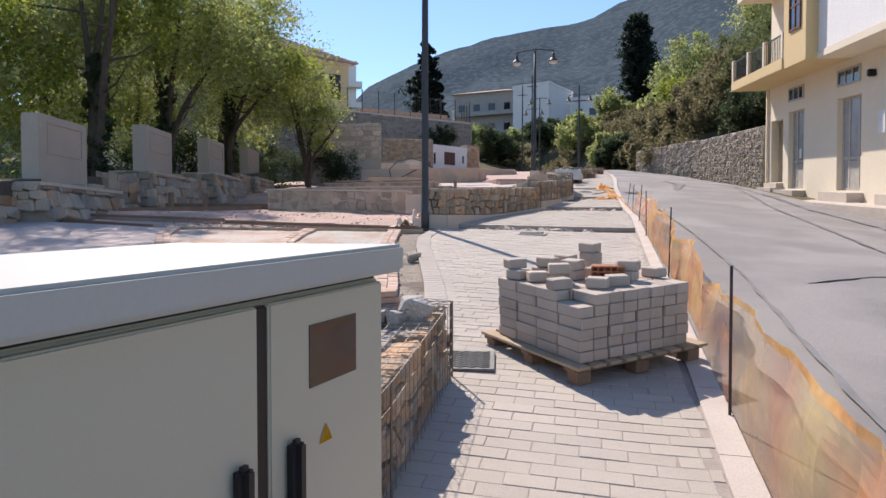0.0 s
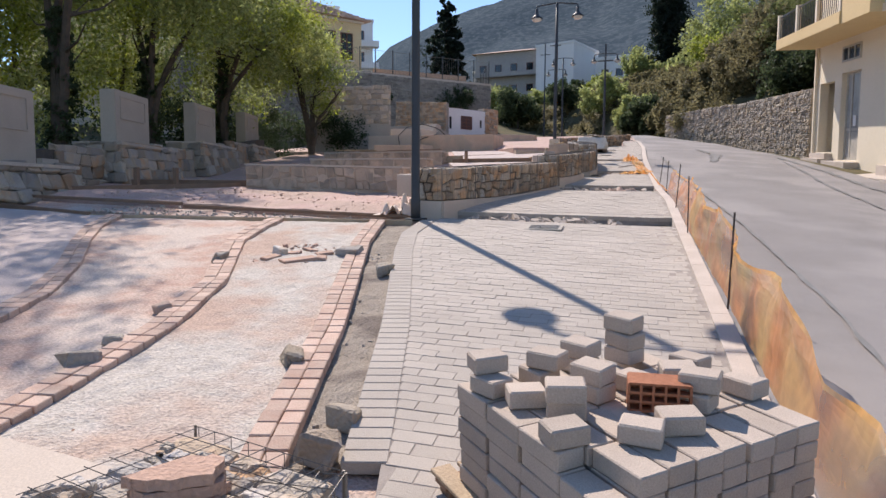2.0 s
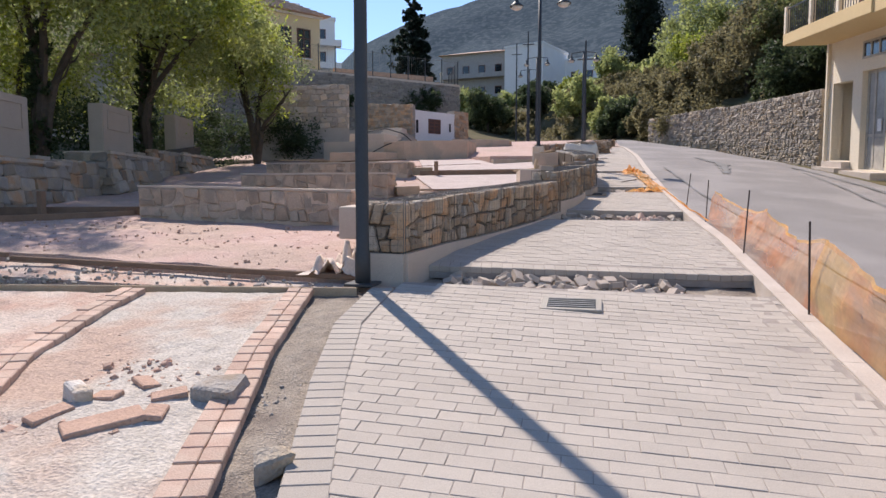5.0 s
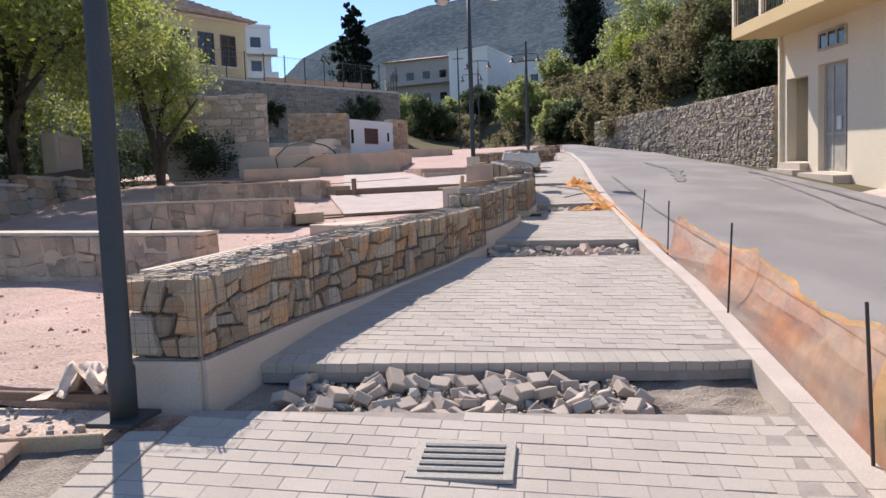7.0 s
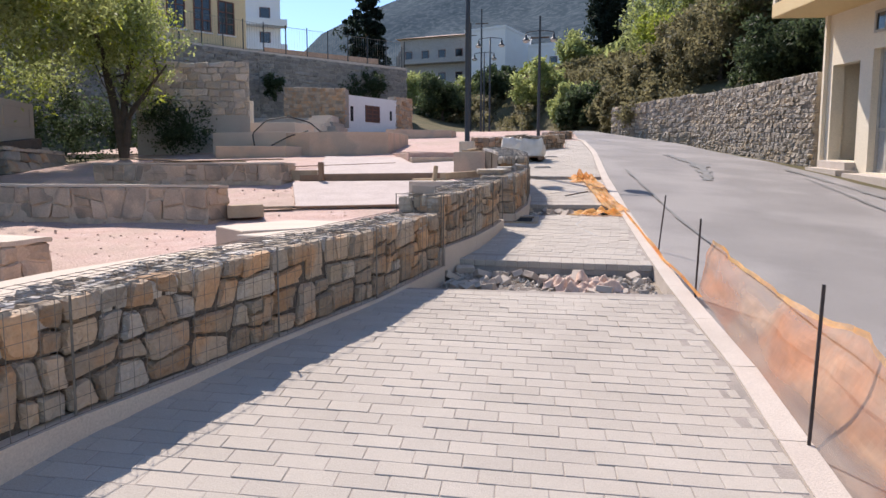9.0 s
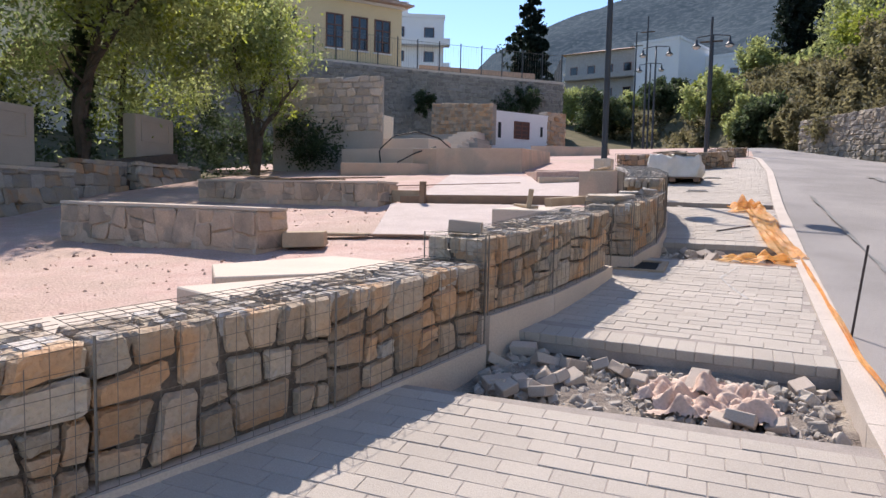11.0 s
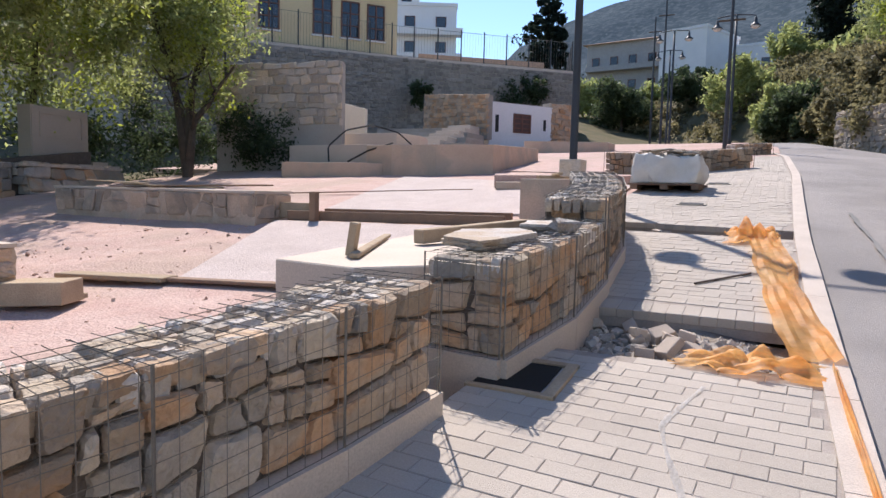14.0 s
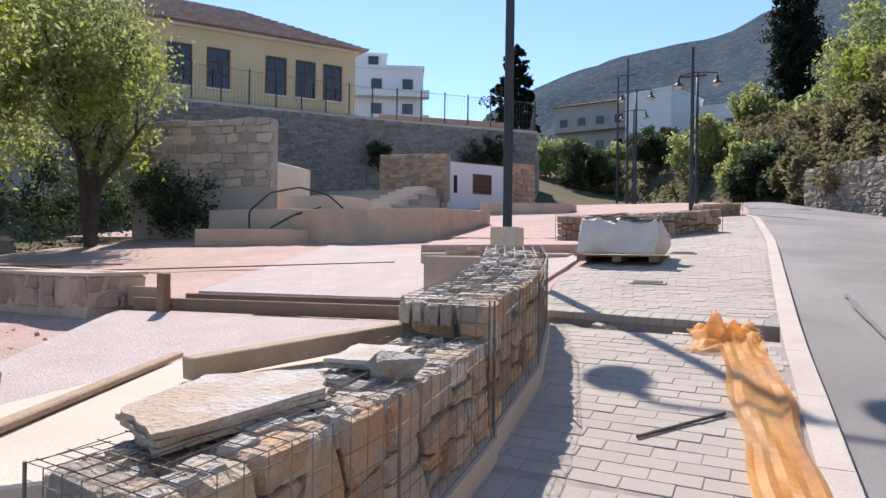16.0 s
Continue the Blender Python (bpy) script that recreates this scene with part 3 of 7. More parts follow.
def brickstrip(line, label, seed):
    rng = random.Random(seed)
    st = thing("brick_strip", label, "paving strip", "brick strips in the square", "structure", (line[0][0], line[0][1], gz(*line[0])))
    L = sum(math.dist(p, q) for p, q in zip(line, line[1:]))
    pts = lerp(line, int(L / 0.128))
    me = chamf("brick", 0.122, 0.1, 0.06, 0.005)
    for i, (p, q) in enumerate(zip(pts, pts[1:])):
        d = Vector((q[0] - p[0], q[1] - p[1])).normalized()
        for o in (-0.052, 0.052):
            x, y = (p[0] + q[0]) / 2 - d.y * o + 0, (p[1] + q[1]) / 2 + d.x * o
            sl = math.atan2(gz(q[0], q[1]) - gz(p[0], p[1]), 0.128)
            put_piece("brick", me, REDBRICK, st, Vector((x, y, gz(x, y) - 0.055 + rng.uniform(-0.004, 0.004))) - st.location, (0, -sl, math.atan2(d.y, d.x) + rng.uniform(-0.02, 0.02)), (1, 1, 1))


brickstrip(S1, "strip of red clay pavers laid in pairs beside soil", 1)
brickstrip(S2, "curved strip of red clay pavers across red earth", 2)
brickstrip(S3, "curved strip of red clay pavers edging aggregate paving", 3)


# ---- pavement of concrete pavers ----
def paving(name, xl, y0, y1, label, near, header=True, seed=0, k0=0.0, k1=0.0, kr=None):
    """A panel of pavers from y0 to y1 at the kerb, between xl(y) and the kerb; its ends lean by k0 and k1, its courses by kr. The near pavers are objects."""
    rng = random.Random(seed)
    pv = thing(name, label, "pavement", kind="structure", at=(3, y0, gz(3, y0)))
    me = chamf("paver", 0.2, 0.1, 0.06, 0.003)
    half = chamf("paver", 0.0985, 0.1, 0.06, 0.003)
    cut = chamf("paver", 0.048, 0.1, 0.06, 0.003)
    hd = chamf("paver", 0.0995, 0.1985, 0.06, 0.004)
    lean = lambda y: k0 + (k1 - k0) * (y - y0) / (y1 - y0)
    sk = lambda x, y: y + lean(y) * (x - 3.4)
    ys = np.linspace(y0 + 0.012, y1 - 0.012, 24)
    bed = strip([(xl(y), sk(xl(y), y)) for y in ys], [(kx(y), sk(kx(y), y)) for y in ys], lambda x, y: gz(x, y) - 0.0028, 0.12, 10)
    bed.transform(Matrix.Translation(-pv.location))
    part("bed", bed, JOINT, pv, "sand bed and joints")
    spots = []
    y = y0 + 0.003
    if header:
        x = xl(y0)
        while x + 0.1 < kx(y0):
            spots.append((x + 0.05, y + 0.1, hd))
            x += 0.1015
        y += 0.203
    row = 0
    spots = [(x, sk(x, yy), m, lean(yy)) for x, yy, m in spots]
    heads = len(spots)
    if kr is not None:
        y -= 0.42
    while y + 0.095 < y1 + (0.42 if kr is not None else 0):
        yc = y + 0.05
        x = xl(yc) - (0.1 if row % 2 else 0)
        first = True
        while x + 0.19 < kx(yc) + 0.01:
            if first and row % 2:
                spots.append((x + 0.15, yc, half))
            else:
                spots.append((x + 0.1, yc, me))
            first = False
            x += 0.2025
        if kx(yc) - x > 0.1:
            spots.append((x + 0.05, yc, half))
        elif kx(yc) - x > 0.05:
            spots.append((x + 0.025, yc, cut))
        y += 0.1025
        row += 1
    rows = []
    for x, yy, m in spots[heads:]:
        if kr is None:
            rows.append((x, sk(x, yy), m, lean(yy)))
        elif y0 + k0 * (x - 3.4) + (0.255 if header else 0.05) < yy + kr * (x - 3.4) < y1 + k1 * (x - 3.4) - 0.05:
            rows.append((x, yy + kr * (x - 3.4), m, kr))
    spots = spots[:heads] + rows
    spots.sort(key=lambda s: (s[0] - near[0]) ** 2 + (s[1] - near[1]) ** 2)
    bulk_v, bulk_f = [], []
    for i, (x, y, m, le) in enumerate(spots):
        z = gz(x, y) - 0.06 + rng.uniform(-0.002, 0.002)
        sl = math.atan2(gz(x, y + 0.1) - gz(x, y - 0.1), 0.2)
        cr = math.atan2(gz(x + 0.1, y) - gz(x - 0.1, y), 0.2)
        rot = (sl + rng.uniform(-0.006, 0.006), -cr + rng.uniform(-0.006, 0.006), math.atan(le) + rng.uniform(-0.008, 0.008))
        loc = Vector((x, y, z)) - pv.location
        if i < 290:
            put_piece("paver", m, PAVER, pv, loc, rot, (1, 1, 1))
        else:
            M = Matrix.LocRotScale(loc, Euler(rot), None)
            b = len(bulk_v)
            bulk_v += [M @ v.co for v in m.vertices]
            bulk_f += [[b + k for k in f.vertices] for f in m.polygons]
    if bulk_v:
        o = part("pavers", mesh("pavers", bulk_v, bulk_f), PAVER, pv, "remaining pavers of the panel")
        o["kind"] = "stuff"
    return pv


EX = sorted([(y, x) for x, y in E1])


def xl0(y):
    if y < -6.9:
        return float(np.interp(y, [-16, -9.6, -8.2, -6.9], [2.2, 2.14, 2.08, 1.97]))
    if y < -6.2:
        return 1.97
    return float(np.interp(y, [e[0] for e in EX], [e[1] for e in EX])) + 0.21


paving("pavement_1", xl0, -12.5, 0.45, "grey concrete pavers in running bond, dusty", (2.5, -4.5), False, 1, 0.05, 0.11, 0.02)
paving("pavement_2", lambda y: float(np.interp(y, [1, 1.6, 2.9, 3.85, 4.6], [0.36, 0.42, 0.75, 1.09, 1.28])), 1.2, 4.46, "grey concrete pavers with a header course, half shaded by wall", (2.2, 2.5), True, 2, 0.14, 0.08, 0.06)
paving("pavement_3", lambda y: float(np.interp(y, [5.2, 5.8, 6.5, 7.1, 8.2], [1.42, 1.57, 1.67, 1.72, 1.8])), 5.36, 8.2, "grey concrete pavers with chalk marks and open pit", (2.6, 6.7), True, 3, 0.0, 0.04, -0.05)
paving("pavement_4", lambda y: float(np.interp(y, [8.7, 9.26, 10.2, 11.1, 11.9], [1.92, 1.9, 1.83, 1.62, 1.36])), 8.96, 11.45, "grey concrete pavers crossed by the lamp shadow", (2.6, 10), True, 4, 0.0, -0.06, -0.05)
paving("pavement_5", lambda y: float(np.interp(y, [11.9, 13.3, 14, 18, 19.6, 24, 30], [1.34, 1.1, 1.06, 1.06, 2.5, 2.4, 2.2])), 11.88, 24, "grey concrete pavers beyond the last trench", (2.2, 13.5), True, 5, -0.1, 0.0, -0.05)


def border():
    st = thing("paver_border", "soldier course of grey pavers along the curved edge", "paving strip", kind="structure", at=(1, -3, gz(1, -3)))
    me = chamf("paver", 0.197, 0.098, 0.06, 0.005)
    line = [(x + 0.1, y) for x, y in E1[1:]]
    L = sum(math.dist(p, q) for p, q in zip(line, line[1:]))
    pts = lerp(line, int(L / 0.101))
    for p, q in zip(pts, pts[1:]):
        a = math.atan2(q[1] - p[1], q[0] - p[0]) - math.pi / 2
        sl = math.atan2(gz(*q) - gz(*p), 0.1)
        put_piece("paver", me, PAVER, st, Vector((p[0], p[1], gz(*p) - 0.055)) - st.location, (sl, 0, a), (1, 1, 1))


border()


def trench(y0, y1, x0, label, k=0.0):
    bm = strip(lerp([(x0, y0 - 0.1 + k * (x0 - 3.4)), (x0, y1 + 0.1 + k * (x0 - 3.4))], 10), lerp([(kx(y0), y0 - 0.05), (kx(y1), y1 + 0.05)], 10), lambda x, y: gz(x, y) - 0.13, 0.06, 30, 0.06)
    tagged(part("ground_cut", bm, SOIL), label, "trench", kind="structure")


trench(0.45, 1.2, 0.0, "open trench of grey soil across the pavement", 0.12)
trench(4.46, 5.36, 1.3, "open trench of grey soil with rubbish")
trench(8.2, 8.96, 1.8, "open trench of grey soil with rubble")
trench(11.45, 11.88, 1.2, "narrow open trench across the pavement", -0.08)


# ---- electric cabinet ----
def cabinet():
    zt = lambda y: -0.213 + 0.038 * (y + 9.05)
    f = lambda a, b, c: (0.94 * (a + 0.2 * (b + 9.05)) + 0.187, 0.94 * b - 0.49, 0.94 * (zt(b) + c) + 0.119)
    c = thing("electric_cabinet", "pale grey-green steel electricity cabinet behind stone wall", "cabinet", at=(2.0, -9.8, gz(2, -9.8)))
    c2 = Matrix.Translation(-c.location)
    X1, Y0, Y1 = 2.365, -10.9, -9.06

    def add(name, m, a, lab="", bev=0.004):
        bm = bmesh.new()
        box(bm, *a, f)
        bm.transform(c2)
        bmesh.ops.bevel(bm, geom=bm.edges[:], offset=bev, segments=2, affect="EDGES")
        return part(name, bm, m, c, lab)
    add("body", CABWHITE, (1.72, X1 - 0.02, Y0, Y1, -1.42, -0.09))
    add("lid", CABTOP, (1.68, X1 + 0.04, Y0 - 0.04, Y1 + 0.035, -0.075, 0.0), "pale overhanging lid", 0.008)
    # black strip stands in for the shadow below the lid overhang
    add("lid_gap", BLACK, (1.73, X1 - 0.025, Y0 + 0.005, Y1 - 0.005, -0.095, -0.07), "black strip painted as the shadow under the lid")
    d1 = add("door", CABWHITE, (X1 - 0.022, X1, Y1 - 0.46, Y1 - 0.012, -1.2, -0.098), "narrow door with window")
    d2 = add("door", CABWHITE, (X1 - 0.022, X1, Y0 + 0.01, Y1 - 0.495, -1.2, -0.098), "wide door")
    add("door_gap", BLACK, (X1 - 0.03, X1 - 0.006, Y1 - 0.498, Y1 - 0.457, -1.2, -0.1), "black strip in the gap between the doors")
    w = add("window", GLASS, (X1 - 0.002, X1 + 0.002, Y1 - 0.33, Y1 - 0.14, -0.31, -0.165), "small meter window", 0.001)
    for y in (Y1 - 0.40, Y1 - 0.56):
        add("handle", BLACK, (X1, X1 + 0.035, y - 0.02, y + 0.02, -0.60, -0.40), "black swing handle", 0.012)
    bm = bmesh.new()
    v = [bm.verts.new(f(X1 + 0.003, Y1 - 0.27 + a, -0.45 + b)) for a, b in ((-0.025, 0), (0.025, 0), (0, 0.045))]
    bm.faces.new(v)
    bmesh.ops.solidify(bm, geom=bm.faces[:], thickness=-0.001)
    bm.transform(c2)
    part("label", bm, SIGNY, c, "yellow triangular voltage warning")


cabinet()


# ---- pallet of pavers ----
def pallet():
    o = Vector((2.82, -6.99, 0))
    z0 = gz(2.86, -6.92)
    ang = math.atan2(0.69, -0.62)
    P = thing("pallet", "rough wooden pallet under stacked pavers", "pallet", at=(o.x, o.y, z0))
    P.rotation_euler = Euler((0.07, -0.06, ang - math.pi / 2))
    # local: y along the left side, x along the right side
    for i in range(9):
        part("board", chamf("board", 0.085, 1.0, 0.018, 0.003), WOOD, P, m=pose(0.02 + 0.115 * i, 0.48, 0.092))
    for y in (0.06, 0.48, 0.9):
        part("stringer", chamf("stringer", 1.0, 0.09, 0.018, 0.003), WOODDARK, P, m=pose(0.48, y, 0.072))
        for x in (0.05, 0.48, 0.9):
            part("block", chamf("block", 0.1, 0.09, 0.072, 0.004), WOODDARK, P, m=pose(x, y, 0.0))
    S = thing("paver_stack", "stack of new grey concrete pavers on a pallet", "paver stack", at=(o.x, o.y, z0))
    S.rotation_euler = P.rotation_euler
    me = chamf("paver", 0.098, 0.198, 0.0605, 0.004)
    rng = random.Random(4)
    for k in range(6):
        for i in range(8):
            for j in range(4):
                if k < 4 and 0 < i < 7 and 0 < j < 3:
                    continue
                if k == 5 and rng.random() < 0.12:
                    continue
                put_piece("paver", me, PAVERDARK, S, Vector((0.09 + i * 0.105 + rng.uniform(-0.006, 0.006), 0.14 + j * 0.205 + rng.uniform(-0.006, 0.006), 0.112 + k * 0.0625)), (0, 0, rng.uniform(-0.03, 0.03)), (1, 1, 1))
    loose = [(0.1, 0.72, 0, 0.2), (0.15, 0.58, 0, 1.2), (0.12, 0.78, 1, 1.4), (0.3, 0.72, 0, 0.1), (0.32, 0.7, 1, 0.5), (0.22, 0.45, 0, 0.9), (0.2, 0.43, 1, 1.0), (0.5, 0.75, 0, 0.1), (0.5, 0.74, 1, 0.3),
             (0.72, 0.75, 0, 0.2), (0.72, 0.75, 1, 0.1), (0.72, 0.76, 2, 0.3), (0.3, 0.2, 0, 0.7), (0.1, 0.3, 0, 1.4), (0.45, 0.2, 0, 1.1), (0.62, 0.3, 0, 0.4), (0.63, 0.29, 1, 0.6), (0.85, 0.3, 0, 0.1), (0.86, 0.55, 0, 0.2), (0.75, 0.5, 0, 1.0), (0.55, 0.5, 0, 0.2), (0.38, 0.52, 0, 0.2), (0.38, 0.52, 1, 0.3)]
    halfp = chamf("paver", 0.098, 0.125, 0.0605, 0.006)
    for x, y, k, a in loose:
        put_piece("paver", halfp, PAVERDARK, S, Vector((x, y, 0.112 + (6 + k) * 0.0625)), (rng.uniform(-0.04, 0.04), rng.uniform(-0.04, 0.04), a), (1, 1, 1))
    hb = thing("hollow_brick", "red hollow clay brick lying among the pavers", "brick")
    hb.matrix_basis = Matrix.Translation(P.location) @ P.rotation_euler.to_matrix().to_4x4() @ pose(0.52, 0.36, 0.112 + 6 * 0.0625, 0, 0, 140)
    w, d, h = 0.19, 0.1, 0.09
    clay = mat("hollow_clay", (0.42, 0.17, 0.09), bump=0.3)
    for i in range(6):
        boxpart("web", clay, hb, -w / 2 + i * w / 5 - 0.004, -w / 2 + i * w / 5 + 0.004, -d / 2, d / 2, 0, h)
    for i in range(4):
        boxpart("shelf", clay, hb, -w / 2, w / 2, -d / 2 + 0.001, d / 2 - 0.001, i * h / 3 - 0.004, i * h / 3 + 0.004)
    boxpart("middle_web", clay, hb, -w / 2, w / 2, -0.01, 0.01, 0.002, h - 0.002)


pallet()


# ---- street lamps and poles ----
def street_lamp(x, y, h, label, arm=0.68, full=True, turn=0.0):
    z = gz(x, y) - 0.05
    L = thing("street_lamp", label, "street lamp", "street lamps along the pavement", at=(x, y, z))
    L.rotation_euler = (0, 0, turn)
    bm = bmesh.new()
    tube(bm, [(0, 0, 0.0), (0, 0, 0.3), (0, 0, 0.32), (0, 0, h * 0.6), (0, 0, h + 0.05)], [0.068, 0.068, 0.058, 0.055, 0.045], 14)
    part("pole", bm, POLE, L, smooth=True)
    part("base_plate", chamf("base_plate", 0.26, 0.26, 0.025, 0.004), POLE, L, "steel foot plate", m=pose(0, 0, 0.02))
    bm = bmesh.new()
    tube(bm, [(-arm, 0, h - 0.12), (-arm, 0, h - 0.03), (-arm * 0.8, 0, h - 0.0), (0, 0, h + 0.06), (arm * 0.8, 0, h - 0.0), (arm, 0, h - 0.03), (arm, 0, h - 0.12)], 0.024, 8)
    part("arm", bm, POLE, L, "double arm")
    for s in (-1, 1):
        bm = bmesh.new()
        lathe(bm, [(0.03, 0.0), (0.055, -0.02), (0.06, -0.16), (0.10, -0.22), (0.19, -0.30), (0.20, -0.33)], (s * arm, 0, h - 0.10))
        lan = part("lantern", bm, POLE, L, "dark bell-shaped hood", smooth=True)
        bm = bmesh.new()
        lathe(bm, [(0.18, -0.325), (0.165, -0.37), (0.11, -0.41), (0.04, -0.43)], (s * arm, 0, h - 0.10))
        part("bowl", bm, LAMPGLASS, lan, "frosted glass bowl", smooth=True)


street_lamp(0.0, 0.0, 5.4, "tall dark steel lamp post with two lanterns beside the trench")
street_lamp(0.3, 14.15, 5.05, "tall dark steel lamp post with two lanterns on stone foot")
street_lamp(1.15, 33.0, 4.95, "dark steel lamp post with two lanterns near the bend")
street_lamp(-2.0, 39.0, 5.5, "dark steel lamp post with two lanterns far up the street")
street_lamp(-3.2, 46.0, 5.5, "dark steel lamp post with two lanterns far up the street")


# ---- square: planters, panels, buttresses ----
WALLSTONE = mat("mortar_smeared_stone", (0.52, 0.39, 0.29), (0.45, 0.335, 0.245), scale=4, fine=50, bump=0.6, objrand=0.35, third=(0.34, 0.27, 0.21), tscale=3)


def planter(x0, x1, y0, y1, h, label, seed):
    p = thing("planter_wall", label, "low wall", "low plastered walls across the square", at=(x0, y0, gz(x0, y0)))
    bm = bmesh.new()
    n = 14
    rng = random.Random(seed)
    for i in range(n):
        a, b = x0 + (x1 - x0) * i / n, x0 + (x1 - x0) * (i + 1) / n
        box(bm, a, b, y0, y1, 0, 1, lambda x, y, z: (x, y, gz(x, (y0 + y1) / 2) + (h if z else -0.2)))
    bmesh.ops.remove_doubles(bm, verts=bm.verts, dist=0.001)
    inner = [f for f in bm.faces if abs(f.normal.x) > 0.9 and not (abs(f.calc_center_median().x - x0) < 0.01 or abs(f.calc_center_median().x - x1) < 0.01)]
    bmesh.ops.delete(bm, geom=inner, context="FACES")
    bmesh.ops.subdivide_edges(bm, edges=bm.edges[:], cuts=6, use_grid_fill=True)
    for v in bm.verts:
        low = max(0.0, 1 - (v.co.z - gz(v.co.x, v.co.y)) / h)
        v.co += Vector((0.01, 0.03 * (0.4 + low), 0.014)) * (noise.noise(v.co * 5 + Vector((seed, 0, 0))) + 0.6 * noise.noise(v.co * 13))
    bm.transform(Matrix.Translation(-p.location))
    part("wall", bm, PLASTER, p)
    cap = bmesh.new()
    box(cap, x0 - 0.02, x1 + 0.02, y0 - 0.02, y1 + 0.02, 0, 1, lambda x, y, z: (x, y, gz(x, (y0 + y1) / 2) + h + (0.035 if z else 0.002)))
    bmesh.ops.subdivide_edges(cap, edges=cap.edges[:], cuts=5, use_grid_fill=True)
    for v in cap.verts:
        v.co += Vector((0.012, 0.02, 0.01)) * noise.noise(v.co * 6)
    cap.transform(Matrix.Translation(-p.location))
    part("cap", cap, SLAB, p, "rough pale mortar cap")
    off = p.location
    for poly in crack(rng, x1 - x0, h, 0.03, 0.16, 1.3):
        cobble(p, poly, lambda s, o, v: Vector((x0 + s, y0 - 0.028 - o, gz(x0 + s, (y0 + y1) / 2) + v)) - off, 0.09, rng, WALLSTONE, 0.005, 0.01)
    for poly in crack(rng, y1 - y0, h, 0.03, 0.16, 1.3):
        cobble(p, poly, lambda s, o, v: Vector((x1 + 0.02 + o, y0 + s, gz(x1, (y0 + y1) / 2) + v)) - off, 0.09, rng, WALLSTONE, 0.005, 0.01)
    return p


planter(-4.6, -1.3, 3.05, 3.5, 0.43, "long low pinkish plastered stone wall", 1)
planter(-5.25, -2.05, 7.06, 7.56, 0.43, "long low pinkish plastered stone wall in the middle", 2)
planter(-6.7, -2.75, 10.85, 11.5, 0.32, "low plastered wall with boards lying on top", 3)

WD = Vector((-0.25, 0.968))   # way of the boundary wall
WN = Vector((0.968, 0.25))    # towards the square


def wallf(o):
    """Maps (along, out, height) from a point of the boundary wall."""
    return lambda a, b, c: (o[0] + WD.x * a + WN.x * b, o[1] + WD.y * a + WN.y * b, c)


def stoneface(parent, f, a0, a1, h0, h1, out0, out1, off, seed, size=0.3, shade=STONEGREY, thin=0.16, hs=0.6):
    """Irregular stones over a face; the face leans from out0 at the foot to out1 at the top."""
    rng = random.Random(seed)
    c = h0
    while c < h1 - 0.03:
        hh = min(rng.uniform(size * hs * 0.7, size * hs * 1.2), h1 - c)
        if h1 - c - hh < 0.05:
            hh = h1 - c
        a = a0 - rng.uniform(0, 0.1)
        while a < a1:
            w = rng.uniform(size * 0.6, size * 1.5)
            e = min(a + w, a1)
            s = max(a, a0)
            if e - s > 0.04:
                k = (c + hh / 2 - h0) / (h1 - h0)
                o = out0 + (out1 - out0) * k
                p = Vector(f((s + e) / 2, o - thin / 2 + rng.uniform(-0.01, 0.015), c)) - off
                d = Vector(f(1, 0, 0)) - Vector(f(0, 0, 0))
                lean = math.atan2(out0 - out1, h1 - h0)
                put_piece("stone", rng.choice(ROCK), shade if rng.random() > 0.3 else STONE, parent, p, (-lean, rng.uniform(-0.05, 0.05), math.atan2(d.y, d.x)), ((e - s) * 1.06, thin, hh * 1.06))
            a = e
        c += hh


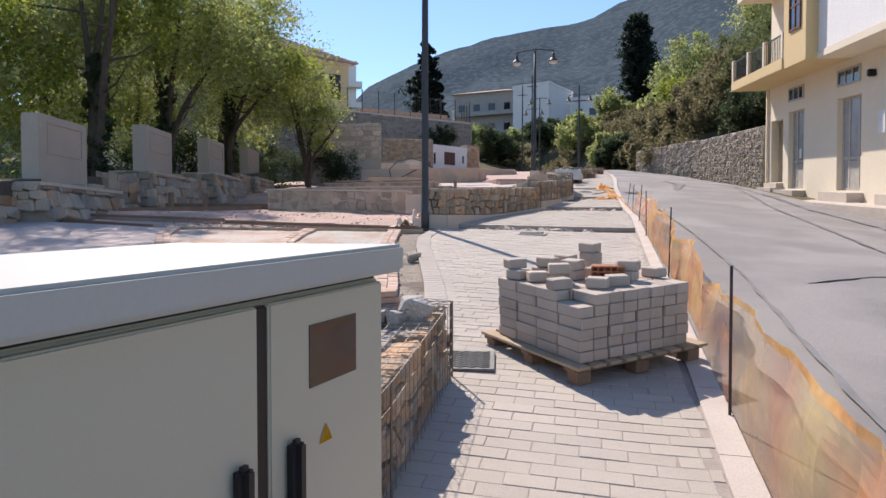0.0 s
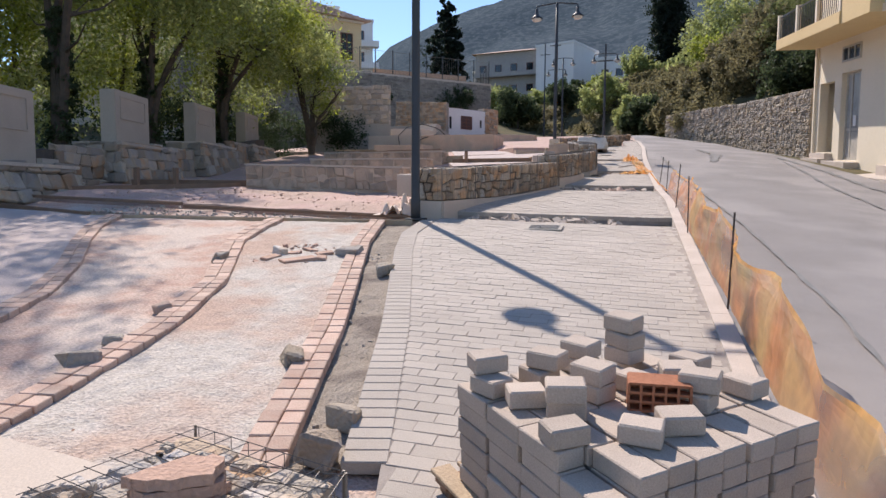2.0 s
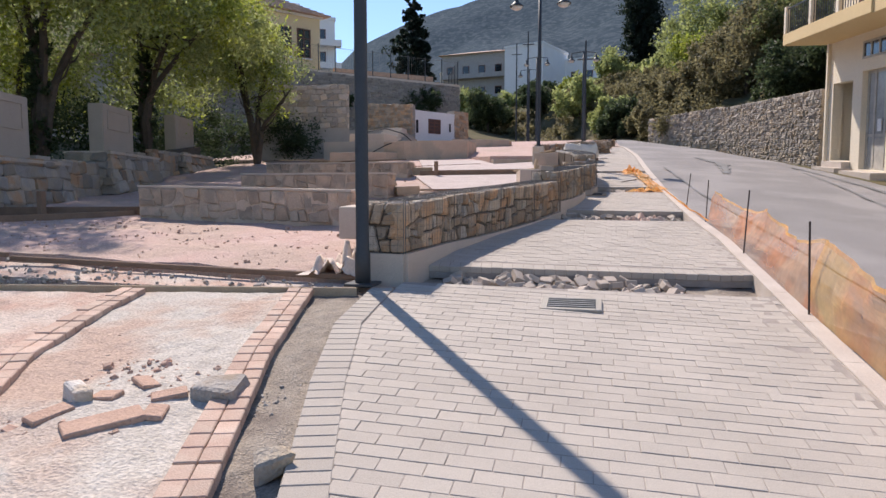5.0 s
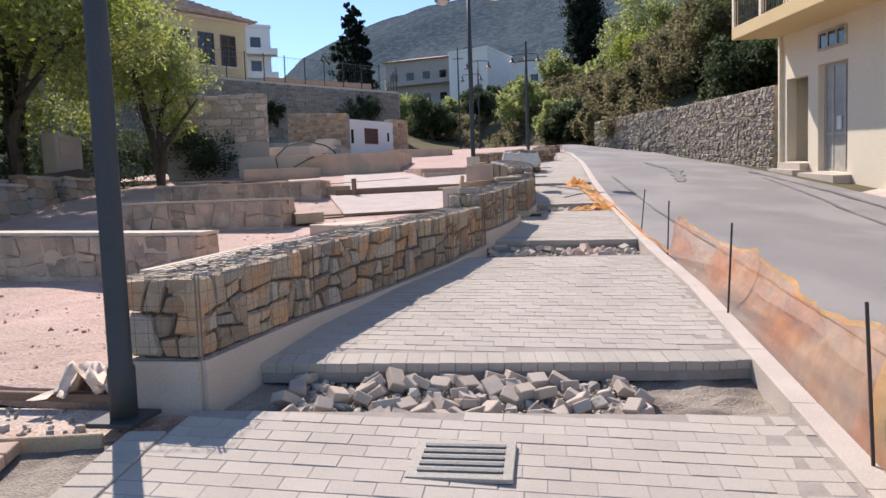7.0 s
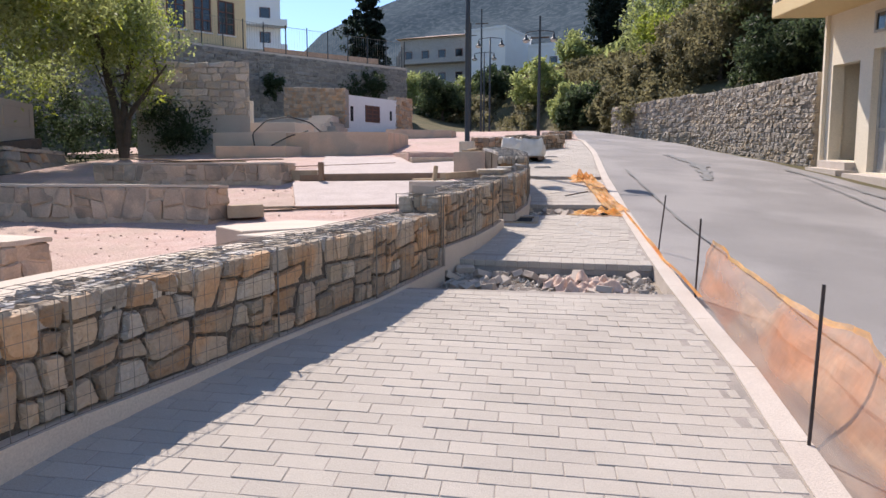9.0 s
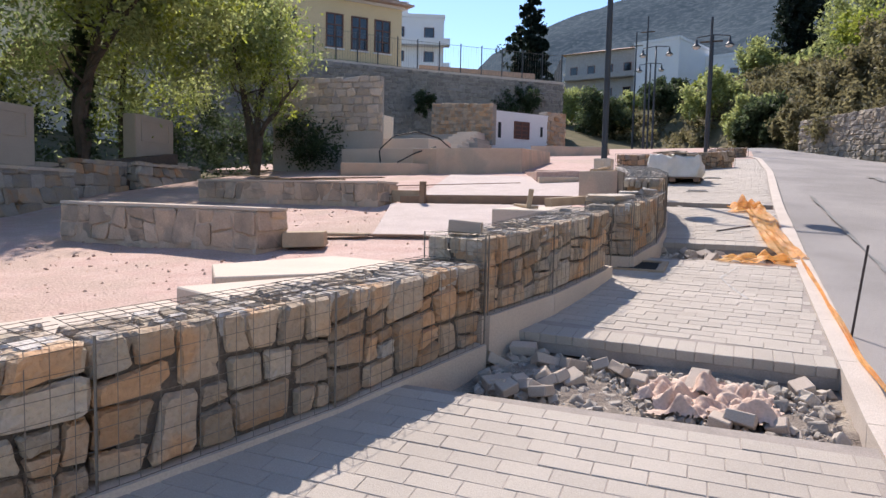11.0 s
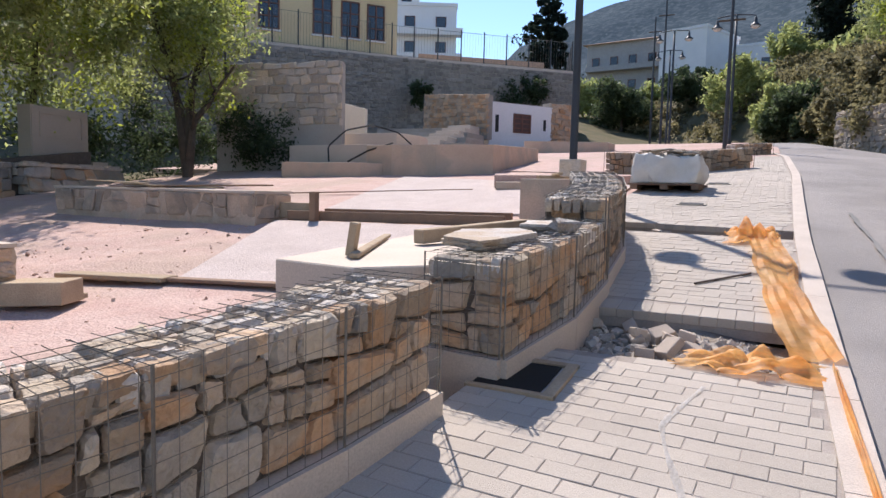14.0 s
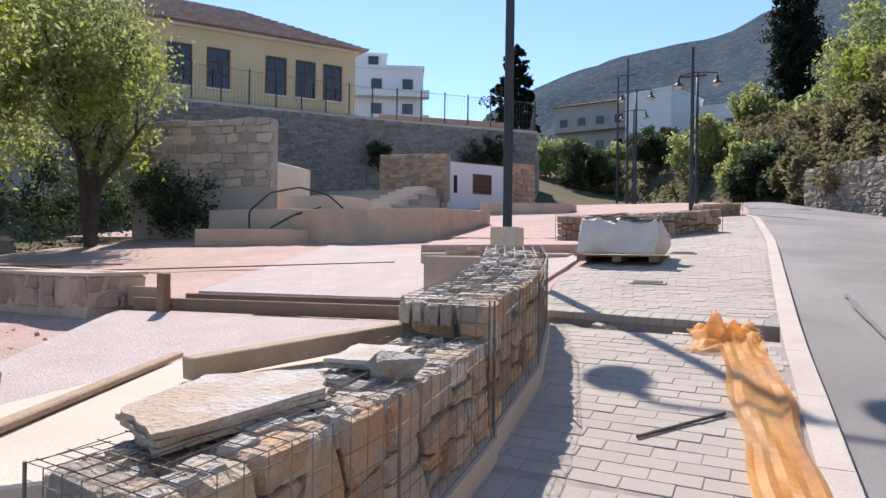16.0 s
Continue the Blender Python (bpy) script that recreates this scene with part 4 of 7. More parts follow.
def pillar(tr, ztop, label, label2, seed, h=1.5):
    """A plastered panel on the boundary wall, with a battered stone buttress below; tr: its far plaza-side corner."""
    o = (tr[0], tr[1])
    f = wallf(o)
    zb = ztop - h
    p = thing("wall_panel", label, "wall panel", "plastered panels on the boundary wall", at=(tr[0], tr[1], zb))
    off = p.location.copy()
    bm = bmesh.new()
    box(bm, -1.62, 0, -0.36, 0, 0, 1, lambda a, b, c: f(a, b, ztop if c else zb))
    bm.transform(Matrix.Translation(-off))
    bmesh.ops.bevel(bm, geom=bm.edges[:], offset=0.02, segments=2, affect="EDGES")
    part("body", bm, PLASTER2, p)
    bm = bmesh.new()
    A, B, C, D = -1.38, -0.24, zb + 0.62, ztop - 0.16
    for a0, a1, c0, c1 in ((A - 0.03, B + 0.03, D, D + 0.03), (A - 0.03, B + 0.03, C - 0.03, C), (A - 0.03, A, C, D), (B, B + 0.03, C, D)):
        box(bm, a0, a1, -0.02, 0.022, c0, c1, f)
    bm.transform(Matrix.Translation(-off))
    part("moulding", bm, PLASTER2, p, "raised rectangular moulding")
    led = bmesh.new()
    box(led, 0.006, 0.5, -0.36, 0.1, zb - 0.004, zb + 0.13, f)
    led.transform(Matrix.Translation(-off))
    part("base_ledge", led, PLASTER2, p, "pale stone ledge beside the panel")
    g = gz(*o) - 0.1
    b = thing("stone_buttress", label2, "stone wall", "battered stone buttresses of the boundary wall", at=(tr[0], tr[1], g))
    off = b.location.copy()
    bm = bmesh.new()
    v = [bm.verts.new(Vector(f(a, out, z)) - off) for a, e in ((-2.3, -1), (0.45, 1)) for out, z in ((-0.6, g - 0.2), (0.62, g - 0.2), (0.36, zb - 0.03), (-0.6, zb - 0.03))]
    for q in ((0, 1, 2, 3), (4, 7, 6, 5), (0, 4, 5, 1), (1, 5, 6, 2), (2, 6, 7, 3), (3, 7, 4, 0)):
        bm.faces.new([v[i] for i in q])
    part("core", bm, MORTAR, b)
    stoneface(b, f, -2.3, 0.45, g - 0.18, zb, 0.76, 0.48, off, seed, 0.36, thin=0.2, hs=0.72)
    # end faces
    for aa in (-2.36, 0.5):
        f2 = lambda a, out, c, aa=aa: f(aa + (0.0), a, c)
        rng = random.Random(seed + 7)
        c = g
        while c < zb - 0.04:
            hh = min(rng.uniform(0.14, 0.24), zb - c)
            lim = 0.62 - 0.24 * (c + hh / 2 - g) / (zb - g)
            a = -0.5
            while a < lim:
                e = min(a + rng.uniform(0.2, 0.42), lim)
                if e - a > 0.04:
                    pos = Vector(f(aa, (a + e) / 2, c)) - off
                    put_piece("stone", rng.choice(ROCK), STONEGREY, b, pos, (0, 0, math.atan2(WN.y, WN.x)), ((e - a) * 0.98, 0.14, hh * 0.98))
                a = e
            c += hh
    capb = bmesh.new()
    box(capb, -2.35, 0.5, -0.6, 0.5, zb - 0.06, zb, f)
    capb.transform(Matrix.Translation(-off))
    part("cap", capb, STONEGREY, b)


pillar((-7.56, 0.9), 2.13, "beige plastered wall panel with a raised moulding", "battered grey stone buttress under a plastered panel", 3, 1.32)
pillar((-8.82, 5.36), 2.66, "beige plastered wall panel beside an ivy-covered tree", "battered grey stone buttress below the trees", 4, 1.24)
pillar((-10.1, 9.95), 3.0, "beige plastered wall panel half hidden by foliage", "battered grey stone buttress in tree shade", 5, 1.2)
pillar((-11.45, 14.7), 3.32, "beige plastered wall panel with stepped broken edge", "battered grey stone buttress at the end of the wall", 6, 1.25)


def boundary():
    b = thing("boundary_wall", "grey rubble stone wall set back between buttresses", "stone wall", kind="structure", at=(-8.5, 0, 0.5))
    f = wallf((-7.7, 0.9))
    off = b.location.copy()
    bm = bmesh.new()
    for i in range(14):
        a, e = -8.4 + i * 1.6, -8.4 + (i + 1) * 1.6
        box(bm, a, e, -0.4, 0.13, 0, 1, lambda x, y, z: tuple(Vector(f(x, y, (gz(*f(x, y, 0)[:2]) + (0.7 if z else -0.3)))) - off))
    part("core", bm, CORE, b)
    for i, (a0, a1) in enumerate(((-8, -2.4), (0.5, 2.4), (5.1, 7.0), (9.9, 11.8))):
        g = gz(*f((a0 + a1) / 2, 0, 0)[:2])
        stoneface(b, f, a0, a1, g - 0.1, g + 0.74, 0.22, 0.2, off, 20 + i, 0.4)


boundary()


# ---- slabs, benches and timber ----
def block(name, poly, ztop, thick, material, label, cat, kind=""):
    bm = prism(poly, ztop, thick)
    bmesh.ops.bevel(bm, geom=bm.edges[:], offset=0.008, segments=1, affect="EDGES")
    return tagged(part(name, bm, material), label, cat, kind=kind)


block("bench_slab", [(-0.16, 1.2), (0.0, 1.7), (0.3, 2.9), (0.6, 3.75), (0.0, 3.95), (-0.55, 2.6), (-0.75, 1.3)], lambda x, y: 0.62 + 0.055 * (y - 1), 0.35, SLAB, "smooth beige slab behind the low stone wall", "bench")
block("bench_slab", [(0.6, 3.85), (0.94, 4.85), (0.3, 5.2), (-0.1, 4.1)], lambda x, y: 0.83, 0.35, SLAB, "smooth beige slab behind the stone wall step", "bench")
block("bench_slab", [(-0.3, 4.6), (0.3, 5.4), (0.4, 6.2), (-0.6, 6.4), (-0.9, 5.2)], lambda x, y: 0.82, 0.25, SLAB, "thin beige slab lying in the square", "bench")
block("bench_block", [(0.52, 7.5), (1.10, 7.42), (1.38, 7.75), (1.46, 9.2), (0.9, 9.9), (0.2, 9.6)], lambda x, y: 1.28 + 0.01 * (y - 8), 0.5, SLAB, "smooth beige rendered block behind the stone wall", "bench")
block("bench_block", [(0.4, 11.7), (1.08, 11.5), (0.95, 12.5), (0.45, 12.7)], lambda x, y: 1.85, 0.6, PLASTER, "pinkish rendered block behind the highest wall", "bench")


def plank(p, q, w, h, label, material=WOOD, name="timber_plank", lift=0.0, zs=None, cat="plank"):
    """A sawn board between two points in plan, lying on the ground or at given heights."""
    a = Vector((p[0], p[1], zs[0] if zs else gz(*p) + lift))
    b = Vector((q[0], q[1], zs[1] if zs else gz(*q) + lift))
    d = b - a
    me = chamf(name, d.length, w, h, min(0.006, h / 4))
    ob = part(name, me, material)
    ob.matrix_basis = Matrix.Translation((a + b) / 2) @ Euler((0, -math.atan2(d.z, Vector((d.x, d.y)).length), math.atan2(d.y, d.x))).to_matrix().to_4x4()
    return tagged(ob, label, cat)


plank((-4.3, -1.28), (0.02, -0.2), 0.03, 0.09, "long formwork board on edge in red earth", WOOD, lift=-0.09)
plank((-7.5, -0.85), (-4.3, -1.28), 0.035, 0.1, "long formwork board on edge in shade", WOODDARK, lift=-0.07)
plank((-8.3, -0.15), (-3.8, 0.02), 0.04, 0.05, "dark formwork board across the square", WOODDARK, lift=-0.02)
plank((-3.8, 0.05), (0.0, 0.28), 0.04, 0.05, "dark formwork board beside the lamp post", WOODDARK, lift=-0.06)
plank((-7.9, 0.1), (-4.9, 3.3), 0.05, 0.1, "dark formwork board running to the low wall", WOODDARK, lift=-0.03)
plank((-6.9, 2.5), (-4.8, 3.45), 0.05, 0.14, "dark formwork board near the buttress", WOODDARK, lift=-0.02)
for x, y in ((-6.6, 2.3), (-6.0, 2.7), (-2.05, 11.12)):
    tagged(part("timber_stake", chamf("timber_stake", 0.09, 0.09, 0.42, 0.006), WOODDARK, m=pose(x, y, gz(x, y) - 0.05)), "upright timber stake holding formwork", "stake", "timber stakes")
plank((-2.72, 11.3), (-2.2, 11.32), 0.06, 0.2, "short wide formwork board at the wall", WOOD)
plank((-2.5, 11.18), (0.35, 11.4), 0.05, 0.12, "long formwork board along the panel edge", WOODDARK)
plank((-2.2, 11.55), (0.3, 11.75), 0.05, 0.1, "second long formwork board", WOODDARK)
plank((-1.2, 11.42), (-0.2, 11.52), 0.08, 0.05, "grey metal tube lying by the boards", CONCRETE, lift=0.02)
plank((-1.5, 8.52), (0.15, 8.76), 0.12, 0.03, "thin edging board at the panel", WOODDARK, lift=0.0)
plank((-2.6, 8.3), (-1.5, 8.5), 0.22, 0.04, "loose plank lying in the square", WOOD)
plank((-2.02, 7.5), (-1.6, 7.72), 0.3, 0.17, "timber block at the end of the low wall", WOOD)
plank((-2.3, 7.6), (-1.65, 7.78), 0.24, 0.04, "pale loose plank lying in the square", WOOD)
plank((-6.4, 12.9), (-1.5, 14.6), 0.06, 0.02, "long dark edging strip across the upper square", WOODDARK)
# boards on low wall and stone wall
for i, (p, q) in enumerate((((-6.2, 11.0), (-4.4, 11.3)), ((-5.6, 11.25), (-3.6, 11.1)), ((-4.6, 10.98), (-2.9, 11.3)), ((-6.5, 11.3), (-5.0, 11.05)))):
    z = gz(*p) + 0.36 + i * 0.022
    plank(p, q, 0.16, 0.02, "weathered plank lying on the low wall", WOOD if i % 2 else WOODDARK, zs=(z, gz(*q) + 0.36 + i * 0.022))
plank((0.74, 8.75), (1.1, 10.0), 0.1, 0.1, "long sawn timber beam lying on the block", WOOD, zs=(1.30, 1.36))
plank((0.9, 7.72), (0.2, 9.2), 0.06, 0.03, "pale batten lying on the block", WOOD, zs=(1.285, 1.296))
tagged(part("wood_offcut", chamf("wood_offcut", 0.05, 0.09, 0.2, 0.006), WOOD, m=pose(0.78, 7.86, 1.283, 0, 8, 20)), "small upright wood offcut on the block", "offcut")
plank((0.55, 11.85), (0.9, 12.2), 0.07, 0.04, "short pale batten on the pinkish block", WOOD, zs=(1.855, 1.855))
plank((0.85, 11.75), (0.6, 12.3), 0.06, 0.03, "second pale batten across the pinkish block", WOOD, zs=(1.897, 1.897))


CLAYSLAB = mat("weathered_clay_slab", (0.50, 0.33, 0.25), (0.42, 0.27, 0.2), scale=9, fine=60, bump=0.6)


def slate(poly, z, label, seed, n=3, material=None, step=0.018):
    rng = random.Random(seed)
    s = thing("slate_slab", label, "stone slab", at=(poly[0][0], poly[0][1], z))
    for k in range(n):
        pts = []
        for p, q in zip(poly, poly[1:] + poly[:1]):
            for u in np.linspace(0, 1, 6)[:-1]:
                pts.append((p[0] + (q[0] - p[0]) * u + rng.uniform(-0.012, 0.012), p[1] + (q[1] - p[1]) * u + rng.uniform(-0.012, 0.012)))
        bm = prism(pts, lambda x, y: z + step * (k + 1) + 0.05 * (y - poly[0][1]), step * 0.88)
        bm.transform(Matrix.Translation(-s.location))
        part("layer", bm, material or (TOPSTONE if k else STONEGREY), s)


slate([(1.36, 7.9), (1.66, 7.76), (1.78, 8.3), (1.58, 8.52), (1.3, 8.3)], 1.375, "large broken slate slab lying on the caged wall", 5)
slate([(1.55, 8.6), (1.8, 8.66), (1.74, 8.95), (1.52, 8.9)], 1.445, "thin brown slate pieces on the caged wall", 6, 2)
slate([(1.66, -7.32), (1.72, -7.33), (1.87, -7.25), (1.85, -7.15), (1.74, -7.17)], -0.475, "stack of broken red clay slabs on the caged wall", 7, 3, CLAYSLAB, 0.034)


def loose_block(x, y, z, size, rot, material, label, name="concrete_block", cat="block", rock=None):
    me = chamf(name, *size, 0.006) if rock is None else ROCK[rock]
    ob = part(name, me.copy() if rock is not None else me, material, m=Matrix.LocRotScale((x, y, z), Euler([radians(r) for r in rot]), size if rock is not None else None))
    if rock is not None:
        ob.data.materials.clear()
        ob.data.materials.append(material)
    return tagged(ob, label, cat)


loose_block(1.2, 5.2, 1.15, (0.21, 0.1, 0.075), (0, 4, 15), PAVERDARK, "single grey paver lying on the caged wall", "paver_block", "paver")
loose_block(1.7, -7.55, -0.52, (0.13, 0.1, 0.09), (0, 0, 20), PAVERDARK, "half grey paver lying on the caged wall", "paver_block", "paver")
loose_block(1.97, -7.36, -0.5, (0.15, 0.12, 0.11), (25, 15, 40), TOPSTONE, "pale rounded boulder on the caged wall", "boulder", "stone", 5)
block("slab_floor", [(0.2, -6.5), (1.02, -6.58), (1.3, -6.95), (1.45, -9.6), (-0.4, -9.6), (-0.35, -7.2)], lambda x, y: gz(x, y) + 0.03, 0.12, SLAB, "smooth beige concrete slab behind the caged wall", "slab", "structure")
loose_block(1.62, -6.2, -0.79, (0.16, 0.13, 0.12), (5, 10, 10), TOPSTONE, "pale rounded boulder beside the manhole", "boulder", "stone", 5)
loose_block(1.84, 8.62, 1.45, (0.16, 0.1, 0.07), (20, 0, 50), TOPSTONE, "broken grey stone chip on the caged wall", "stone_chip", "stone", 3)
for i, (x, y, s, m) in enumerate(((0.06, -2.36, (0.3, 0.2, 0.1), TOPSTONE), (0.68, -2.97, (0.17, 0.11, 0.1), STONEGREY), (-0.42, -4.62, (0.1, 0.08, 0.08), REDBRICK), (-1.01, -3.06, (0.14, 0.1, 0.1), STONEGREY), (0.97, -5.22, (0.17, 0.13, 0.1), STONEGREY),
                                  (-0.62, -2.6, (0.17, 0.11, 0.09), TOPSTONE), (1.58, -5.86, (0.15, 0.11, 0.1), STONEGREY), (-0.25, -5.3, (0.13, 0.1, 0.08), STONEGREY), (-0.15, -5.64, (0.22, 0.17, 0.1), STONEGREY))):
    loose_block(x, y, gz(x, y) - 0.05, s, (10, -8, 30 * i), m, "rough stone lying on the brick strip" if i == 0 else "loose rough stone lying on the ground", "loose_stone", "stone", i % 7)
loose_block(-0.29, -2.8, gz(-0.29, -2.8) - 0.04, (0.36, 0.17, 0.035), (3, -4, 50), CLAYSLAB, "broken pinkish tile lying on lime ground", "broken_tile", "tile")
for i, (x, y) in enumerate(((-0.48, -2.55), (-0.18, -2.45), (-0.6, -2.8), (-0.12, -2.65), (-0.4, -2.35))):
    loose_block(x, y, gz(x, y) - 0.035, (0.15 + 0.03 * (i % 3), 0.1, 0.03), (8, -6, 37 * i), CLAYSLAB, "small broken pink tile piece on lime ground", "broken_tile", "tile")


def scatter(n, region, smin, smax, material, seed, label, name="rubble", dz=-0.05):
    """Small broken pieces too many to count, in one mesh."""
    rng = random.Random(seed)
    V, F = [], []
    for _ in range(n):
        x, y = region(rng)
        s = smin * (smax / smin) ** (rng.random() ** 1.8)
        me = rng.choice(ROCK)
        M = Matrix.LocRotScale((x, y, gz(x, y) + dz - 0.2 * s), Euler([rng.uniform(0, 6.3) for _ in range(3)]), (s, s * rng.uniform(0.6, 1), s * rng.uniform(0.4, 0.8)))
        b = len(V)
        V += [M @ v.co for v in me.vertices]
        F += [[b + k for k in f.vertices] for f in me.polygons]
    return tagged(part(name, mesh(name, V, F), material), label, "rubble", kind="stuff")


def between(L, R):
    def go(rng):
        u, w = rng.random(), rng.random()
        p = lerp(L, 12)[int(u * 12)]
        q = lerp(R, 12)[int(u * 12)]
        return p[0] + (q[0] - p[0]) * w + rng.uniform(-0.15, 0.15), p[1] + (q[1] - p[1]) * w + rng.uniform(-0.25, 0.25)
    return go


def rect(x0, x1, y0, y1):
    return lambda rng: (rng.uniform(x0, x1), rng.uniform(y0, y1))


GRAVEL = mat("grey_gravel", (0.46, 0.405, 0.345), (0.36, 0.31, 0.26), island=0.6, scale=8, fine=60)
REDCHIP = mat("red_rubble", (0.46, 0.27, 0.2), (0.54, 0.40, 0.31), island=0.5, scale=8, fine=60)
scatter(900, between(S1, E1[1:]), 0.008, 0.035, GRAVEL, 1, "grey gravel beside the pavers", dz=-0.075)
scatter(3200, between(S2, S1), 0.007, 0.03, GRAVEL, 2, "pale rubble crumbs on lime ground", dz=-0.052)
scatter(120, between(S2, S1), 0.012, 0.05, REDCHIP, 3, "red brick crumbs on lime ground", dz=-0.052)
scatter(1800, between(S3, S2), 0.007, 0.03, REDCHIP, 4, "red crumbs on trodden earth", dz=-0.054)
scatter(260, rect(-0.8, -0.1, -3.0, -2.0), 0.012, 0.06, REDCHIP, 5, "small heap of red brick fragments", dz=-0.04)
scatter(500, rect(-5, 0.1, -0.9, 0.2), 0.015, 0.07, GRAVEL, 6, "rubble in the formwork trench", dz=-0.09)
scatter(700, rect(-6, 0.0, 0.4, 3.2), 0.012, 0.05, REDCHIP, 7, "red crumbs on the screed", dz=-0.02)
scatter(900, rect(-5, 0.8, 4.2, 11), 0.012, 0.05, REDCHIP, 8, "pink crumbs on the upper square", dz=-0.03)


def trench_rubble(x0, x1, y0, y1, n, chips, seed, label, k=0.0):
    rng = random.Random(seed)
    t = thing("paver_rubble", label, "rubble heap", at=((x0 + x1) / 2, (y0 + y1) / 2, gz((x0 + x1) / 2, (y0 + y1) / 2) - 0.12))
    ms = [chamf("broken_paver", w, 0.098, 0.058, 0.005, 0.04, rng) for w in (0.16, 0.1, 0.08, 0.11, 0.13)]
    for i in range(n):
        x = min(max(rng.gauss((x0 + x1) / 2, (x1 - x0) / 4), x0), x1)
        y = rng.uniform(y0, y1) + k * (x - 3.4)
        r = rng.random()
        loc = Vector((x, y, gz(x, y) - 0.13 + 0.01 + 0.045 * r)) - t.location
        put_piece("broken_paver", rng.choice(ms), PAVERDARK, t, loc, (rng.uniform(-0.6, 0.6), rng.uniform(-0.6, 0.6), rng.uniform(0, 6.3)), (1, 1, 1))
    scatter(chips, lambda q: ((lambda X: (X, q.uniform(y0, y1) + k * (X - 3.4)))(q.uniform(x0, x1))), 0.012, 0.09, GRAVEL, seed + 50, "gravel and crumbs in the trench", dz=-0.11)


trench_rubble(0.7, 2.7, 0.5, 1.12, 58, 1300, 1, "heap of broken grey pavers in the trench", 0.12)
trench_rubble(1.5, 2.2, 4.6, 5.28, 16, 500, 2, "few broken pavers in the trench shade")
trench_rubble(2.2, 3.25, 4.6, 5.28, 6, 500, 4, "broken pavers and gravel by the kerb")
trench_rubble(2.0, 3.0, 8.28, 8.88, 16, 900, 3, "broken pavers and stones in the trench")
trench_rubble(1.5, 3.0, 11.5, 11.82, 8, 120, 6, "crumbs in the narrow trench")


def crumple(name, cx, cy, sx, sy, h, material, label, cat, seed, n=22, dz=0.0):
    """A creased sheet of plastic or paper lying on the ground."""
    bm = bmesh.new()
    g = [[None] * (n + 1) for _ in range(n + 1)]
    for i in range(n + 1):
        for j in range(n + 1):
            u, v = i / n * 2 - 1, j / n * 2 - 1
            w = 1 + 0.35 * noise.noise((u * 1.5, v * 1.5, seed))
            x, y = cx + u * sx * w, cy + v * sy * w
            e = max(0.0, 1 - (u * u + v * v) * 0.55)
            z = gz(x, y) + dz + h * e * abs(noise.noise((u * 2.2, v * 2.2, seed + 4.0)) * 1.6 + 0.25) + 0.01
            g[i][j] = bm.verts.new((x + 0.06 * sx * noise.noise((u * 5, v * 5, seed)), y + 0.1 * sy * noise.noise((v * 5, u * 5, seed)), z))
    for i in range(n):
        for j in range(n):
            if (i in (0, n - 1) or j in (0, n - 1)) and noise.noise((i * 0.9, j * 0.9, seed)) > 0.1:
                continue
            bm.faces.new((g[i][j], g[i + 1][j], g[i + 1][j + 1], g[i][j + 1]))
    return tagged(part(name, bm, material, smooth=True), label, cat)


for i, (x, y, a, b) in enumerate(((2.5, 4.9, 0.16, 0.12), (2.68, 5.0, 0.2, 0.13), (2.83, 4.8, 0.18, 0.12), (2.56, 4.74, 0.14, 0.1), (2.86, 4.97, 0.12, 0.12))):
    crumple("cement_sack", x, y, a, b, 0.10, PAPER, "torn crumpled pinkish cement sack in the trench", "sack", 3.3 * i + 1, 24, -0.10)
crumple("plastic_sheet", -0.35, 0.4, 0.3, 0.22, 0.3, mat("dusty_clear_plastic", (0.70, 0.60, 0.52), (0.62, 0.48, 0.38), scale=6, fine=40), "crumpled dusty plastic sheet by the lamp post", "plastic sheet", 9.0, 16, -0.03)


# ---- barrier netting, rods and tape ----
def rod(x, y, h, lean, label="thin rusty steel rod standing at the kerb"):
    bm = bmesh.new()
    z = gz(x, y) - 0.05
    tube(bm, [(x, y, z), (x + lean[0], y + lean[1], z + h)], 0.008, 6)
    return tagged(part("steel_rod", bm, RUST), label, "rod", "steel rods along the kerb")


RODS = [(3.54, -7.23, 0.78, (0.0, 0.0)), (3.6, -3.25, 0.75, (0.02, 0.0)), (3.54, -0.1, 0.75, (0.0, 0.08)), (3.53, 2.15, 0.74, (0.06, 0.1)), (3.5, 4.5, 0.62, (0.03, 0.05)), (3.44, 6.13, 0.58, (0.07, 0.1))]
for r in RODS:
    rod(*r)


